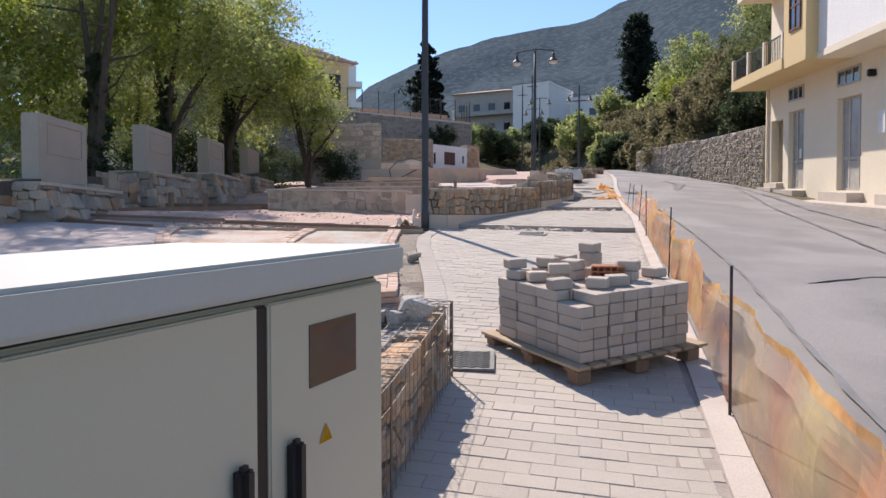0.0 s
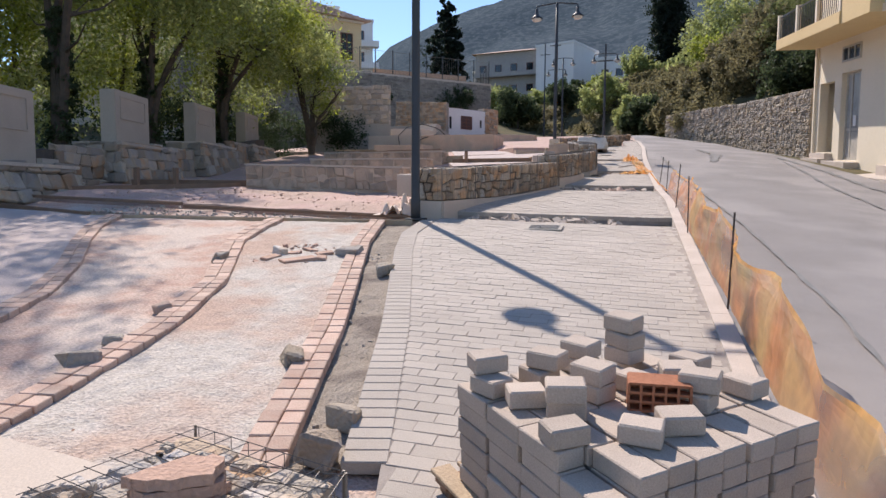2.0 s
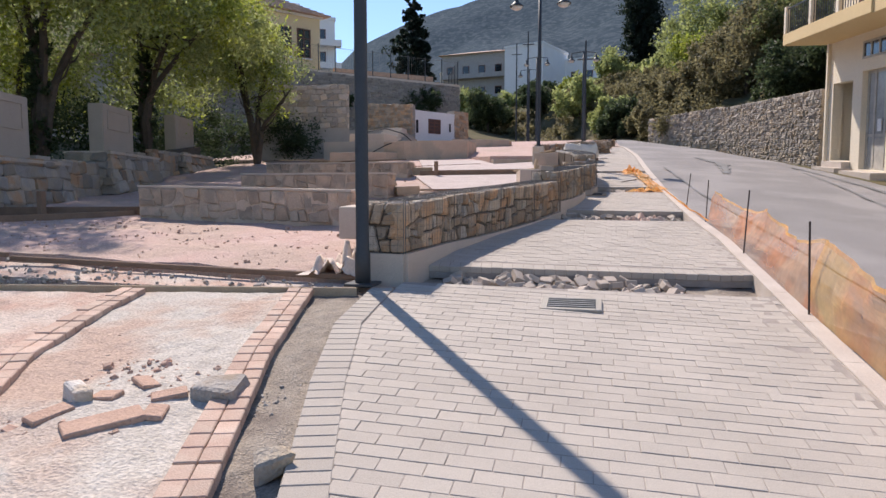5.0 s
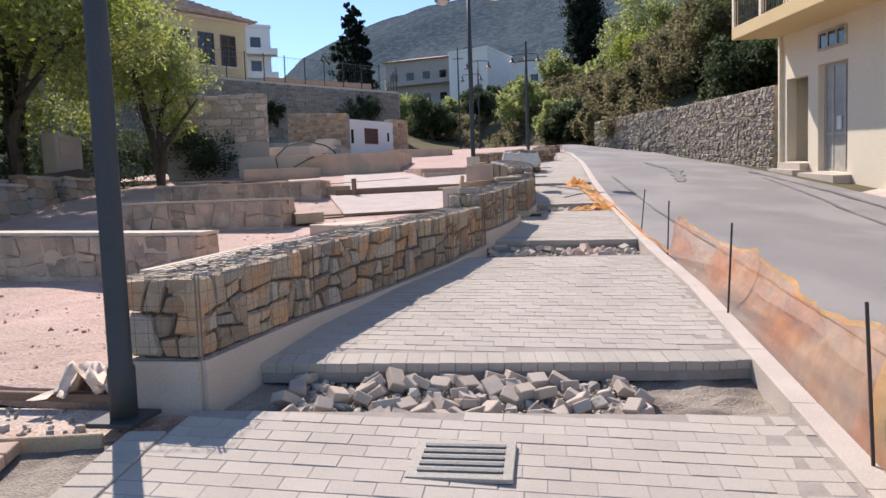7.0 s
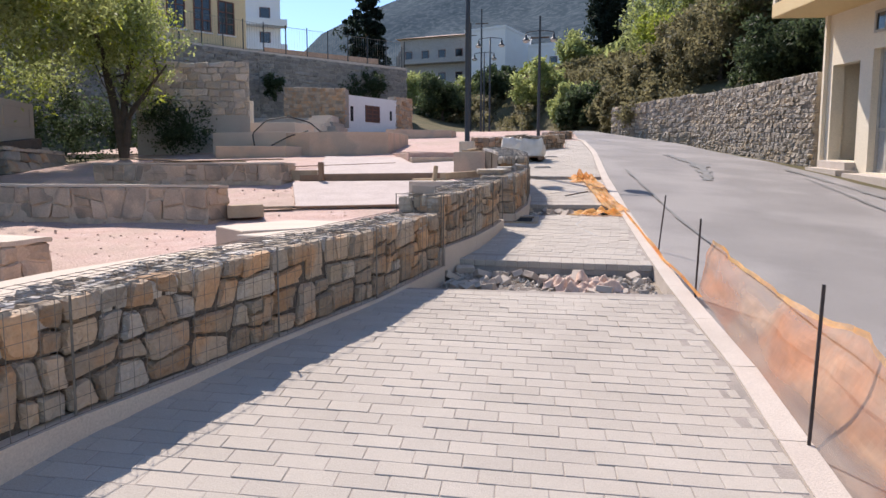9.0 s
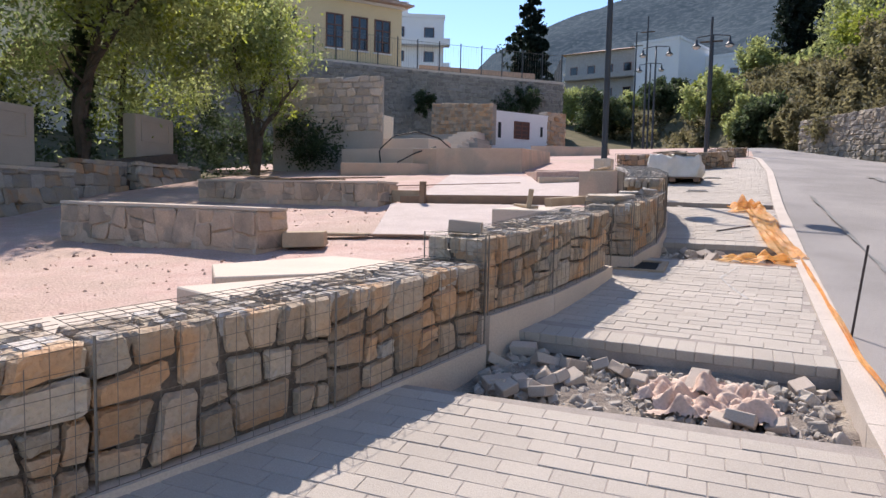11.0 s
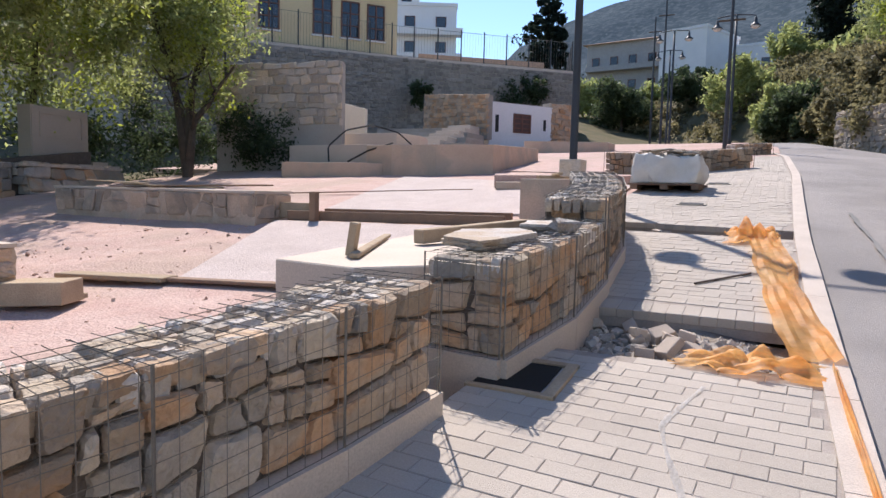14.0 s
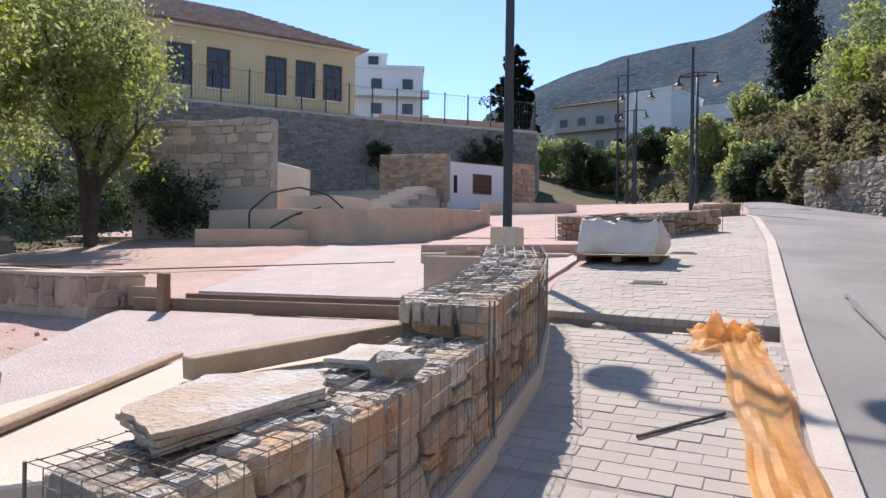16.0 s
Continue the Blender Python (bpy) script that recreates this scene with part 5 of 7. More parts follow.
def net(line, tops, lean, label, seed, rows=16, material=NETO):
    """Sagging strips of plastic netting along the kerb: crossing strands with gaps."""
    P = lerp(line, 120)
    T = [float(np.interp(i / 120, [t[0] for t in tops], [t[1] for t in tops])) for i in range(121)]
    LE = [float(np.interp(i / 120, [t[0] for t in lean], [t[1] for t in lean])) for i in range(121)]
    bm = bmesh.new()
    G = []
    for i, (x, y) in enumerate(P):
        col = []
        for j in range(rows + 1):
            v = j / rows
            fold = 0.07 * noise.noise((y * 1.6, v * 1.4, seed)) + 0.03 * noise.noise((y * 5, v * 3, seed + 3))
            X = x + fold * (0.3 + v) + LE[i] * v
            col.append(Vector((X, y + 0.03 * noise.noise((y * 3, v * 4, seed + 8)), gz(x, y) + 0.0 + T[i] * v * (0.92 + 0.08 * noise.noise((y * 2, 0, seed))))))
        G.append(col)
    vs = [[bm.verts.new(p) for p in col] for col in G]
    for i in range(120):
        for j in range(rows - 1):
            bm.faces.new((vs[i][j], vs[i + 1][j], vs[i + 1][j + 1], vs[i][j + 1]))
    hem = bmesh.new()
    up = [[hem.verts.new(p) for p in col[rows - 1:]] for col in G]
    for i in range(120):
        hem.faces.new((up[i][0], up[i + 1][0], up[i + 1][1], up[i][1]))
    t = thing("barrier_net", label, "barrier net", "barrier nets along the kerb", at=(line[0][0], line[0][1], gz(*line[0])))
    for b in (bm, hem):
        b.transform(Matrix.Translation(-t.location))
    part("netting", bm, material, t)
    part("hem", hem, TAPE, t, "denser orange top edge")
    return t


net([(3.58, -11.5), (3.56, -9), (3.55, -7.2), (3.6, -4.9), (3.61, -3.2), (3.57, 0.0)], [(0, 0.62), (0.2, 0.6), (0.37, 0.62), (0.5, 0.42), (0.57, 0.6), (0.68, 0.45), (0.8, 0.64), (0.92, 0.5), (1, 0.6)], [(0, 0.03), (1, 0.05)], "sagging orange plastic barrier net along the kerb", 2.0)
net([(3.57, 0.0), (3.56, 2.15), (3.52, 4.5)], [(0, 0.6), (0.2, 0.42), (0.5, 0.5), (0.75, 0.35), (1, 0.45)], [(0, 0.1), (0.5, 0.25), (1, 0.08)], "slack orange plastic barrier net leaning to the road", 5.0, material=NETP)


def ribbon(line, w, label, seed, h=0.1, name="barrier_tape"):
    bm = bmesh.new()
    P = lerp(line, 60)
    n = 8
    G = []
    for i, (x, y) in enumerate(P):
        q = P[min(i + 1, 60)]
        p = P[max(i - 1, 0)]
        d = Vector((q[0] - p[0], q[1] - p[1])).normalized()
        ww = w * (0.8 + 0.3 * noise.noise((i * 0.09, 0, seed)))
        G.append([bm.verts.new((x - d.y * ww * (k / n - 0.5), y + d.x * ww * (k / n - 0.5), gz(x, y) + 0.02 + h * abs(noise.noise((i * 0.055, k * 0.55, seed)) * 1.5))) for k in range(n + 1)])
    for a, b in zip(G, G[1:]):
        for k in range(n):
            bm.faces.new((a[k], a[k + 1], b[k + 1], b[k]))
    return tagged(part(name, bm, TAPE), label, "barrier net", "fallen orange netting")


crumple("barrier_tape", 2.92, 8.2, 0.33, 0.14, 0.10, TAPE, "crumpled orange netting fallen at the trench", "barrier net", 21.0, 26)
ribbon([(3.24, 8.35), (3.1, 9.3), (3.0, 10.4), (2.9, 11.3)], 0.34, "long strip of orange netting lying on pavers", 2, 0.05)
crumple("barrier_tape", 2.82, 11.4, 0.24, 0.3, 0.15, TAPE, "crumpled orange netting by the narrow trench", "barrier net", 27.0, 26)
ribbon([(3.5, 4.3), (3.4, 5.6), (3.35, 7.0), (3.3, 8.3)], 0.035, "narrow orange strip along the kerb", 4, 0.03)
bm = bmesh.new()
tube(bm, [(2.51, 9.65, gz(2.51, 9.65) + 0.012), (2.86, 10.04, gz(2.86, 10.04) + 0.012)], 0.008, 6)
tagged(part("steel_rod", bm, RUST), "rusty steel rod lying on the pavers", "rod")


# ---- covers and grates ----
def cover(x, y, sx, sy, rot, label, name="manhole_cover", bars=7):
    sl = math.atan2(gz(x, y + 0.2) - gz(x, y - 0.2), 0.4)
    c = thing(name, label, "manhole cover" if "cover" in name else "grate", at=(x, y, gz(x, y) - 0.004))
    c.rotation_euler = Euler((sl, 0, rot))
    part("frame", chamf("frame", sx, sy, 0.02, 0.003), CONCRETE if "grate" in name else IRON, c)
    for i in range(bars):
        part("rib", chamf("rib", sx * 0.8, sy * 0.8 / bars * 0.5, 0.012, 0.002), IRON, c, m=pose(0, -sy * 0.4 + sy * 0.8 * (i + 0.5) / bars, 0.016))
    return c


mc = cover(2.14, -6.72, 0.34, 0.36, 0.16, "cast iron manhole cover with raised zigzag ribs", bars=0)
for i in range(8):
    for j in range(9):
        part("rib", chamf("rib", 0.041, 0.012, 0.01, 0.002), IRON, mc, m=pose(-0.12 + i * 0.0343, -0.145 + j * 0.036, 0.017, 0, 0, 32 if i % 2 else -32))
cover(1.81, -0.24, 0.46, 0.34, 0.0, "iron drain grate in a pale frame before the trench", "drain_grate", 5)
cover(2.03, 13.55, 0.36, 0.14, 0.0, "small iron drain grate in far pavers", "drain_grate", 4)
cover(2.15, 16.0, 0.36, 0.14, 0.0, "small iron drain grate in far pavers", "drain_grate", 4)


def pit():
    x, y = 1.95, 7.66
    p = thing("inspection_pit", "open square pit beside the wall with timber frame", "pit", at=(x, y, gz(x, y)))
    # flat near-black plate painted as the shade inside the pit
    part("hole_shade", chamf("hole_shade", 0.34, 0.36, 0.012, 0.002), mat("deep_shade", (0.02, 0.018, 0.016), bump=0), p, m=pose(-0.03, 0, -0.004, 6.6))
    for a, b, sx, sy in ((0.0, 0.2, 0.44, 0.04), (0.19, 0.0, 0.06, 0.44), (0.0, -0.2, 0.44, 0.03)):
        part("frame", chamf("frame", sx, sy, 0.022, 0.003), WOOD, p, m=pose(a, b, -0.004 + 0.115 * b, 6.6))


pit()
bm = bmesh.new()
lathe(bm, [(0.055, 0), (0.058, 0.02), (0.058, 0.42), (0.05, 0.42), (0.048, 0.05)], (1.42, 7.36, gz(1.42, 7.36) - 0.02), 20)
tagged(part("plastic_pipe", bm, CONCRETE, smooth=True), "grey plastic pipe stub between two stone walls", "pipe")


def sack():
    x, y = 1.5, 15.2
    s = thing("bulk_sack", "white woven bulk sack full of slates on a pallet", "sack", at=(x, y, gz(x, y)))
    s.scale = (0.9, 0.9, 0.85)
    bm = bmesh.new()
    box(bm, -0.52, 0.52, -0.46, 0.46, 0.1, 0.56)
    bmesh.ops.subdivide_edges(bm, edges=bm.edges[:], cuts=22, use_grid_fill=True)
    for v in bm.verts:
        r = Vector((v.co.x, v.co.y, 0))
        k = (v.co.z - 0.1) / 0.46
        fold = noise.noise((v.co.x * 9, v.co.y * 9, v.co.z * 3)) + 0.7 * noise.noise((v.co.x * 21, v.co.y * 21, v.co.z * 8 + 4))
        v.co += r * (0.09 * math.sin(k * math.pi) - 0.05 * k) + Vector((noise.noise(v.co * 3), noise.noise(v.co * 3 + Vector((9, 0, 0))), 0)) * 0.07 + r.normalized() * fold * 0.03
        v.co.z += k * (0.10 * noise.noise((v.co.x * 4, v.co.y * 4, 2.0)) + 0.05 * noise.noise((v.co.x * 13, v.co.y * 13, 6.0)))
    part("bag", bm, BAGM, s, smooth=True)
    for i in range(5):
        part("board", chamf("board", 1.15, 0.14, 0.025, 0.004), WOODDARK, s, m=pose(0, -0.46 + 0.23 * i, 0.065))
    for i in range(3):
        part("block", chamf("block", 0.12, 1.05, 0.075, 0.004), WOODDARK, s, m=pose(-0.48 + 0.48 * i, 0, -0.01))
    rng = random.Random(3)
    for i in range(14):
        put_piece("slate", rng.choice(FLAT), STONEGREY, s, Vector((rng.uniform(-0.4, 0.4), rng.uniform(-0.35, 0.35), 0.58 + 0.008 * i)), (rng.uniform(-0.1, 0.1), rng.uniform(-0.1, 0.1), rng.uniform(0, 3)), (0.3, 0.2, 0.03))


sack()


# ---- stage, steps and terraces beyond the square ----
RETGREY = mat("weathered_grey_concrete", (0.34, 0.31, 0.275), (0.26, 0.235, 0.205), scale=1.5, fine=60, bump=0.4)


def plat():
    block("stage_platform", [(-5.55, 17.5), (-4.75, 17.3), (-3.7, 17.45), (-2.6, 18.05), (-3.0, 22.2), (-7.2, 21.0)], lambda x, y: 2.72 + 0.05 * (y - 17.4), 0.8, PLASTER, "pinkish rendered stage platform with a curved front", "platform", "structure")
    block("stage_platform", [(-7.3, 16.6), (-5.3, 16.9), (-5.0, 17.35), (-5.6, 17.6), (-7.6, 17.4)], lambda x, y: 2.3, 0.5, PLASTER, "low rendered step beside the stage platform", "step", "structure")
    block("stage_platform", [(-8.0, 17.7), (-5.6, 17.6), (-5.2, 18.5), (-8.0, 19.0)], lambda x, y: 2.75 + 0.02 * (y - 17), 0.8, SLAB, "pale rendered ledge beside the stage", "platform", "structure")
    block("stage_platform", [(-8.5, 20.2), (-6.5, 20.4), (-6.3, 21.4), (-6.6, 22.4), (-9, 22.4)], lambda x, y: 3.3, 0.9, SLAB, "pale rendered upper ledge of the stage", "platform", "structure")
    block("stage_side_wall", [(-11.0, 22.5), (-9.3, 23.0), (-9.4, 23.3), (-11.1, 22.8)], lambda x, y: 4.55 - 0.25 * (x + 10), 1.9, CREAM, "pale rendered side wall of the seating steps", "wall", "structure")
    for i in range(5):
        y = 23.0 + 1.5 * i
        z = 3.05 + 0.33 * i
        block("terrace_step", [(-11.5 - 0.3 * i, y), (-5.9 - 0.65 * i, y + 0.4), (-5.9 - 0.65 * i, y + 2.0), (-11.5 - 0.3 * i, y + 1.8)], lambda x, yy, z=z: z, 0.7, RETGREY, "long concrete seating step of the terrace", "step", "structure")
    for i in range(8):
        y = 22.7 + 0.95 * i
        block("stair_step", [(-7.9 - 0.22 * i, y), (-6.9 - 0.22 * i, y + 0.05), (-6.9 - 0.22 * i, y + 1.0), (-7.9 - 0.22 * i, y + 0.95)], lambda x, yy, z=3.08 + 0.2 * i: z, 0.5, SLAB, "pale concrete stair step between seats", "step", "structure")
    for i in range(2):
        d = 0.34 * i
        block("plaza_step", [(-1.1 - 0.45 * d, 14.6 + 0.9 * d), (0.72 - 0.1 * d, 15.4 + d), (0.95, 18.2), (-2.6, 18.2)], lambda x, y, i=i: 1.87 + 0.12 * i + 0.045 * max(y - 15, 0), 0.4, PLASTER if i == 0 else PINKSCREED, "pinkish rendered step across the square", "step", "structure")
    block("plaza_step", [(-5.0, 26.5), (-2.3, 27.5), (-2.3, 28.5), (-5.0, 28.5)], lambda x, y: 3.55, 0.5, PLASTER, "low rendered step before the white hut", "step", "structure")
    block("lamp_foot", [(0.14, 13.99), (0.46, 13.99), (0.46, 14.31), (0.14, 14.31)], lambda x, y: 2.2, 0.62, STONEGREY, "square stone foot around the lamp post", "plinth")
    bm = bmesh.new()
    tube(bm, [Vector(p) for p in lerp([(-6.4, 17.2, 2.34), (-6.5, 17.3, 2.7), (-6.2, 17.6, 3.1), (-5.6, 17.8, 3.22), (-5.0, 18.0, 3.05), (-4.7, 18.1, 2.78)], 24)], 0.02, 6)
    tube(bm, [Vector(p) for p in lerp([(-5.9, 17.25, 2.34), (-5.4, 17.35, 2.6), (-4.9, 17.6, 2.78)], 10)], 0.02, 6)
    tagged(part("cable_hose", bm, BLACK), "black plastic conduit looping over the stage edge", "hose")


plat()


def coursed(name, P0, P1, z0, z1, thick, label, size, seed, shade=STONEGREY, base=0.0, cat="stone wall", zs1=None, kind=""):
    """A straight stone wall from P0 to P1; z0(s), z1(s) give its foot and top."""
    w = thing(name, label, cat, kind=kind, at=(P0[0], P0[1], z0(0)))
    off = w.location.copy()
    a, b = Vector(P0), Vector(P1)
    d = b - a
    ln = d.length
    d.normalize()
    n = Vector((d.y, -d.x))
    f = lambda s, o, z: (a.x + d.x * s + n.x * o, a.y + d.y * s + n.y * o, z)
    bm = bmesh.new()
    m = max(1, int(ln / 1.5))
    for i in range(m):
        box(bm, ln * i / m, ln * (i + 1) / m, -thick, -0.03, 0, 1, lambda s, o, z: tuple(Vector(f(s, o, z1(s) - 0.02 if z else z0(s) - 0.2)) - off))
    part("core", bm, MORTAR if base == 0 else CONCRETE, w)
    rng = random.Random(seed)
    V, F = [], []
    rows = max(1, int((z1(0) - z0(0) - base) / (size * 0.55)))
    hs = [rng.uniform(0.75, 1.25) for _ in range(rows)]
    tot = sum(hs)
    acc = 0.0
    for r in range(rows):
        s = -rng.uniform(0, size)
        while s < ln:
            wd = rng.uniform(0.6, 1.5) * size
            s0, e = max(s, 0), min(s + wd, ln)
            if e - s0 > 0.03:
                c = (s0 + e) / 2
                H = z1(c) - z0(c) - base
                zz = z0(c) + base + H * acc / tot + rng.uniform(-0.15, 0.15) * size * 0.3
                M = Matrix.LocRotScale(Vector(f(c, -0.06 + rng.uniform(-0.02, 0.02), zz)) - off, Euler((0, rng.uniform(-0.12, 0.12) - math.atan2(z1(ln) - z1(0), ln), math.atan2(d.y, d.x))), ((e - s0) * 0.96, 0.16, H * hs[r] / tot * 0.95))
                me = rng.choice(ROCK)
                k = len(V)
                V += [M @ v.co for v in me.vertices]
                F += [[k + q for q in p.vertices] for p in me.polygons]
            s += wd
        acc += hs[r]
    o = part("stones", mesh("stones", V, F), shade, w, "irregular stones in mortar")
    o["kind"] = "stuff"
    return w


def beyond(*p):
    """Sets a place of the school hill further off from the square."""
    return tuple(c + 1.13 * (v - c) for v, c in zip(p, (2.88, 3.63, 1.62)))


RETSTONE = mat("dark_rubble_masonry", (0.30, 0.27, 0.235), (0.22, 0.195, 0.17), scale=5, fine=45, bump=0.9, island=0.4)
# end wall beside the stage: concrete below, stone above
coursed("stage_wall", (-10.65, 17.86), (-7.6, 19.36), lambda s: 1.9, lambda s: 4.95 + 0.06 * s, 0.5, "tall wall of stone above bare concrete beside the stage", 0.34, 71, base=1.55)
coursed("terrace_wall", (-11.84, 31.6), (-8.2, 30.6), lambda s: 4.2, lambda s: 6.2 - 0.08 * s, 0.35, "ochre stone block wall beside the white hut", 0.32, 73, shade=STONE)
coursed("hut_end_wall", (-6.55, 34.2), (-5.9, 35.4), lambda s: 3.6, lambda s: 5.95, 0.6, "rough stone pier at the end of the hut", 0.4, 74, shade=STONE)
# retaining wall below the school
coursed("retaining_wall", beyond(-19.0, 21.2), beyond(-13.1, 32.1), lambda s: 2.7 + 0.12 * s, lambda s: 8.2 + 0.045 * s, 0.6, "high grey rubble retaining wall below the school", 0.36, 75, shade=RETSTONE)
coursed("retaining_wall", beyond(-13.1, 32.1), beyond(-6.6, 37.6), lambda s: 4.3, lambda s: 8.83 - 0.02 * s, 0.6, "high grey rubble retaining wall carrying the fence", 0.36, 76, shade=RETSTONE)
coursed("retaining_wall_end", beyond(-6.6, 37.6), beyond(-8.2, 42), lambda s: 4.4, lambda s: 8.65, 0.5, "plastered end of the retaining wall", 0.42, 77)


def shell(name, label, cat, f, L, D, H, material, parent_at):
    h = thing(name, label, cat, at=parent_at)
    off = Vector(parent_at)
    g = lambda a, b, c: tuple(Vector(f(a, b, c)) - off)
    boxpart("wall", material, h, 0, L, 0, D, 0, H, g)
    return h, g


def win(h, g, s, z, w, hh, frame_m, glass_m, mull=(1, 2), d=0.0, name="window", sill=None):
    """A window with frame, bars and glass on the face out = d (outwards is negative)."""
    bm = bmesh.new()
    t = 0.06
    for a0, a1, c0, c1 in ((s - w / 2 + t, s + w / 2 - t, z, z + t), (s - w / 2 + t, s + w / 2 - t, z + hh - t, z + hh), (s - w / 2, s - w / 2 + t, z, z + hh), (s + w / 2 - t, s + w / 2, z, z + hh)):
        box(bm, a0, a1, d - 0.05, d + 0.02, c0, c1, g)
    bmesh.ops.remove_doubles(bm, verts=bm.verts, dist=0.001)
    wf = part("window", bm, frame_m, h)
    for i in range(1, mull[0] + 1):
        x = s - w / 2 + w * i / (mull[0] + 1)
        boxpart("glazing_bar", frame_m, wf, x - 0.03, x + 0.03, d - 0.04, d + 0.01, z + t, z + hh - t, g)
    for i in range(1, mull[1] + 1):
        y = z + hh * i / (mull[1] + 1)
        boxpart("glazing_bar", frame_m, wf, s - w / 2 + t, s + w / 2 - t, d - 0.035, d + 0.01, y - 0.025, y + 0.025, g)
    boxpart("pane", glass_m, wf, s - w / 2 + 0.01, s + w / 2 - 0.01, d - 0.015, d + 0.012, z + 0.01, z + hh - 0.01, g, "dark glass")
    if sill:
        boxpart("sill", sill, wf, s - w / 2 - 0.06, s + w / 2 + 0.06, d - 0.1, d + 0.01, z - 0.07, z - 0.003, g)


def school():
    o, u = Vector((-13.95, 32.45)), Vector((-0.455, -0.89))
    n = Vector((-0.89, 0.455))
    f = lambda a, b, c: beyond(o.x + u.x * a + n.x * b, o.y + u.y * a + n.y * b, 7.9 - 0.055 * a + c)
    h, g = shell("school_building", "pale yellow school with brown windows and tiled roof", "building", f, 17, 8, 3.35, YELLOW, (-14, 32.4, 7.5))
    for s in (1.2, 2.55, 3.95, 6.45, 8.0, 9.6, 11.4, 13.0):
        win(h, g, s, 0.95, 0.95, 1.65, BROWN, GLASS, (1, 2), 0.0, sill=WHITE)
    boxpart("cornice", WHITE, h, -0.12, 17.1, -0.14, 8.1, 3.28, 3.42, g, "white cornice")
    bm = bmesh.new()
    E = [(-0.45, -0.5), (17.4, -0.5), (17.4, 8.5), (-0.45, 8.5)]
    r1, r2 = (4.2, 4.0), (13.0, 4.0)
    v = [bm.verts.new(g(a, b, 3.4)) for a, b in E] + [bm.verts.new(g(*r1, 5.7)), bm.verts.new(g(*r2, 5.7))]
    for q in ((0, 1, 5, 4), (1, 2, 5), (2, 3, 4, 5), (3, 0, 4), (0, 3, 2, 1)):
        bm.faces.new([v[i] for i in q])
    roof = part("roof", bm, TILE, h, "weathered terracotta tiled hip roof")
    # tile courses on the two visible slopes
    V, F = [], []
    for k in range(16):
        t0, t1 = k / 16, (k + 1) / 16
        for (p, q, r, s) in (((-0.45, -0.5), (17.4, -0.5), r1, r2), ((-0.45, 8.5), (-0.45, -0.5), r1, r1)):
            L0 = [(p[0] + (r[0] - p[0]) * t0, p[1] + (r[1] - p[1]) * t0), (q[0] + (s[0] - q[0]) * t0, q[1] + (s[1] - q[1]) * t0)]
            L1 = [(p[0] + (r[0] - p[0]) * t1, p[1] + (r[1] - p[1]) * t1), (q[0] + (s[0] - q[0]) * t1, q[1] + (s[1] - q[1]) * t1)]
            m = max(2, int(math.dist(*L0) / 0.28))
            for i in range(m):
                a, b = i / m, (i + 0.86) / m
                quad = []
                for LL, w, dz in ((L0, a, 0.09), (L0, b, 0.09), (L1, b, 0.035), (L1, a, 0.035)):
                    x, y = LL[0][0] + (LL[1][0] - LL[0][0]) * w, LL[0][1] + (LL[1][1] - LL[0][1]) * w
                    t = t0 if LL is L0 else t1
                    quad.append(g(x, y, 3.4 + 2.3 * t + dz))
                lo = [g(*[(L0[0][0] + (L0[1][0] - L0[0][0]) * w), (L0[0][1] + (L0[1][1] - L0[0][1]) * w)], 3.4 + 2.3 * t0) for w in (a, b)]
                c = len(V)
                V += quad + lo
                F += [(c, c + 1, c + 2, c + 3), (c, c + 4, c + 5, c + 1)]
    o2 = part("tiles", mesh("tiles", V, F), TILE, roof)
    o2["kind"] = "stuff"


school()


def fence(P, label, h=1.75, step=1.3):
    fc = thing("metal_fence", label, "fence", at=P[0])
    off = Vector(P[0])
    L = sum(math.dist(p, q) for p, q in zip(P, P[1:]))
    for p in lerp(P, int(L / step)):
        bm = bmesh.new()
        tube(bm, [Vector(p) - off, Vector(p) - off + Vector((0, 0, h))], 0.035, 6)
        part("post", bm, POLE, fc)
    bm = bmesh.new()
    pts = lerp(P, int(L / 0.16))
    for p in pts:
        tube(bm, [Vector(p) - off + Vector((0, 0, 0.05)), Vector(p) - off + Vector((0, 0, h - 0.1))], 0.006, 3)
    for k in (0.08, h - 0.12):
        tube(bm, [Vector(p) - off + Vector((0, 0, k)) for p in pts], 0.012, 4)
    part("mesh_panel", bm, WIRE, fc, "thin wire bars")
    boxes = bmesh.new()
    for p, q in zip(P, P[1:]):
        d = Vector(q) - Vector(p)
        n = Vector((d.y, -d.x, 0)).normalized() * 0.18
        a = [Vector(p) - off + n, Vector(p) - off - n, Vector(q) - off - n, Vector(q) - off + n]
        v = [boxes.verts.new(x + Vector((0, 0, z))) for z in (-0.12, 0.02) for x in a]
        for f in ((0, 1, 2, 3), (4, 7, 6, 5), (0, 4, 5, 1), (1, 5, 6, 2), (2, 6, 7, 3), (3, 7, 4, 0)):
            boxes.faces.new([v[i] for i in f])
    part("coping", boxes, SLAB, fc, "pale coping of the wall")


fence([beyond(-19.2, 21.3, 7.55), beyond(-13.3, 32.2, 8.08), beyond(-6.75, 37.7, 7.95)], "dark metal fence on the retaining wall before the school")
fence([beyond(-6.75, 37.7, 7.95), beyond(-8.3, 42, 7.95)], "metal fence returning along the wall end")


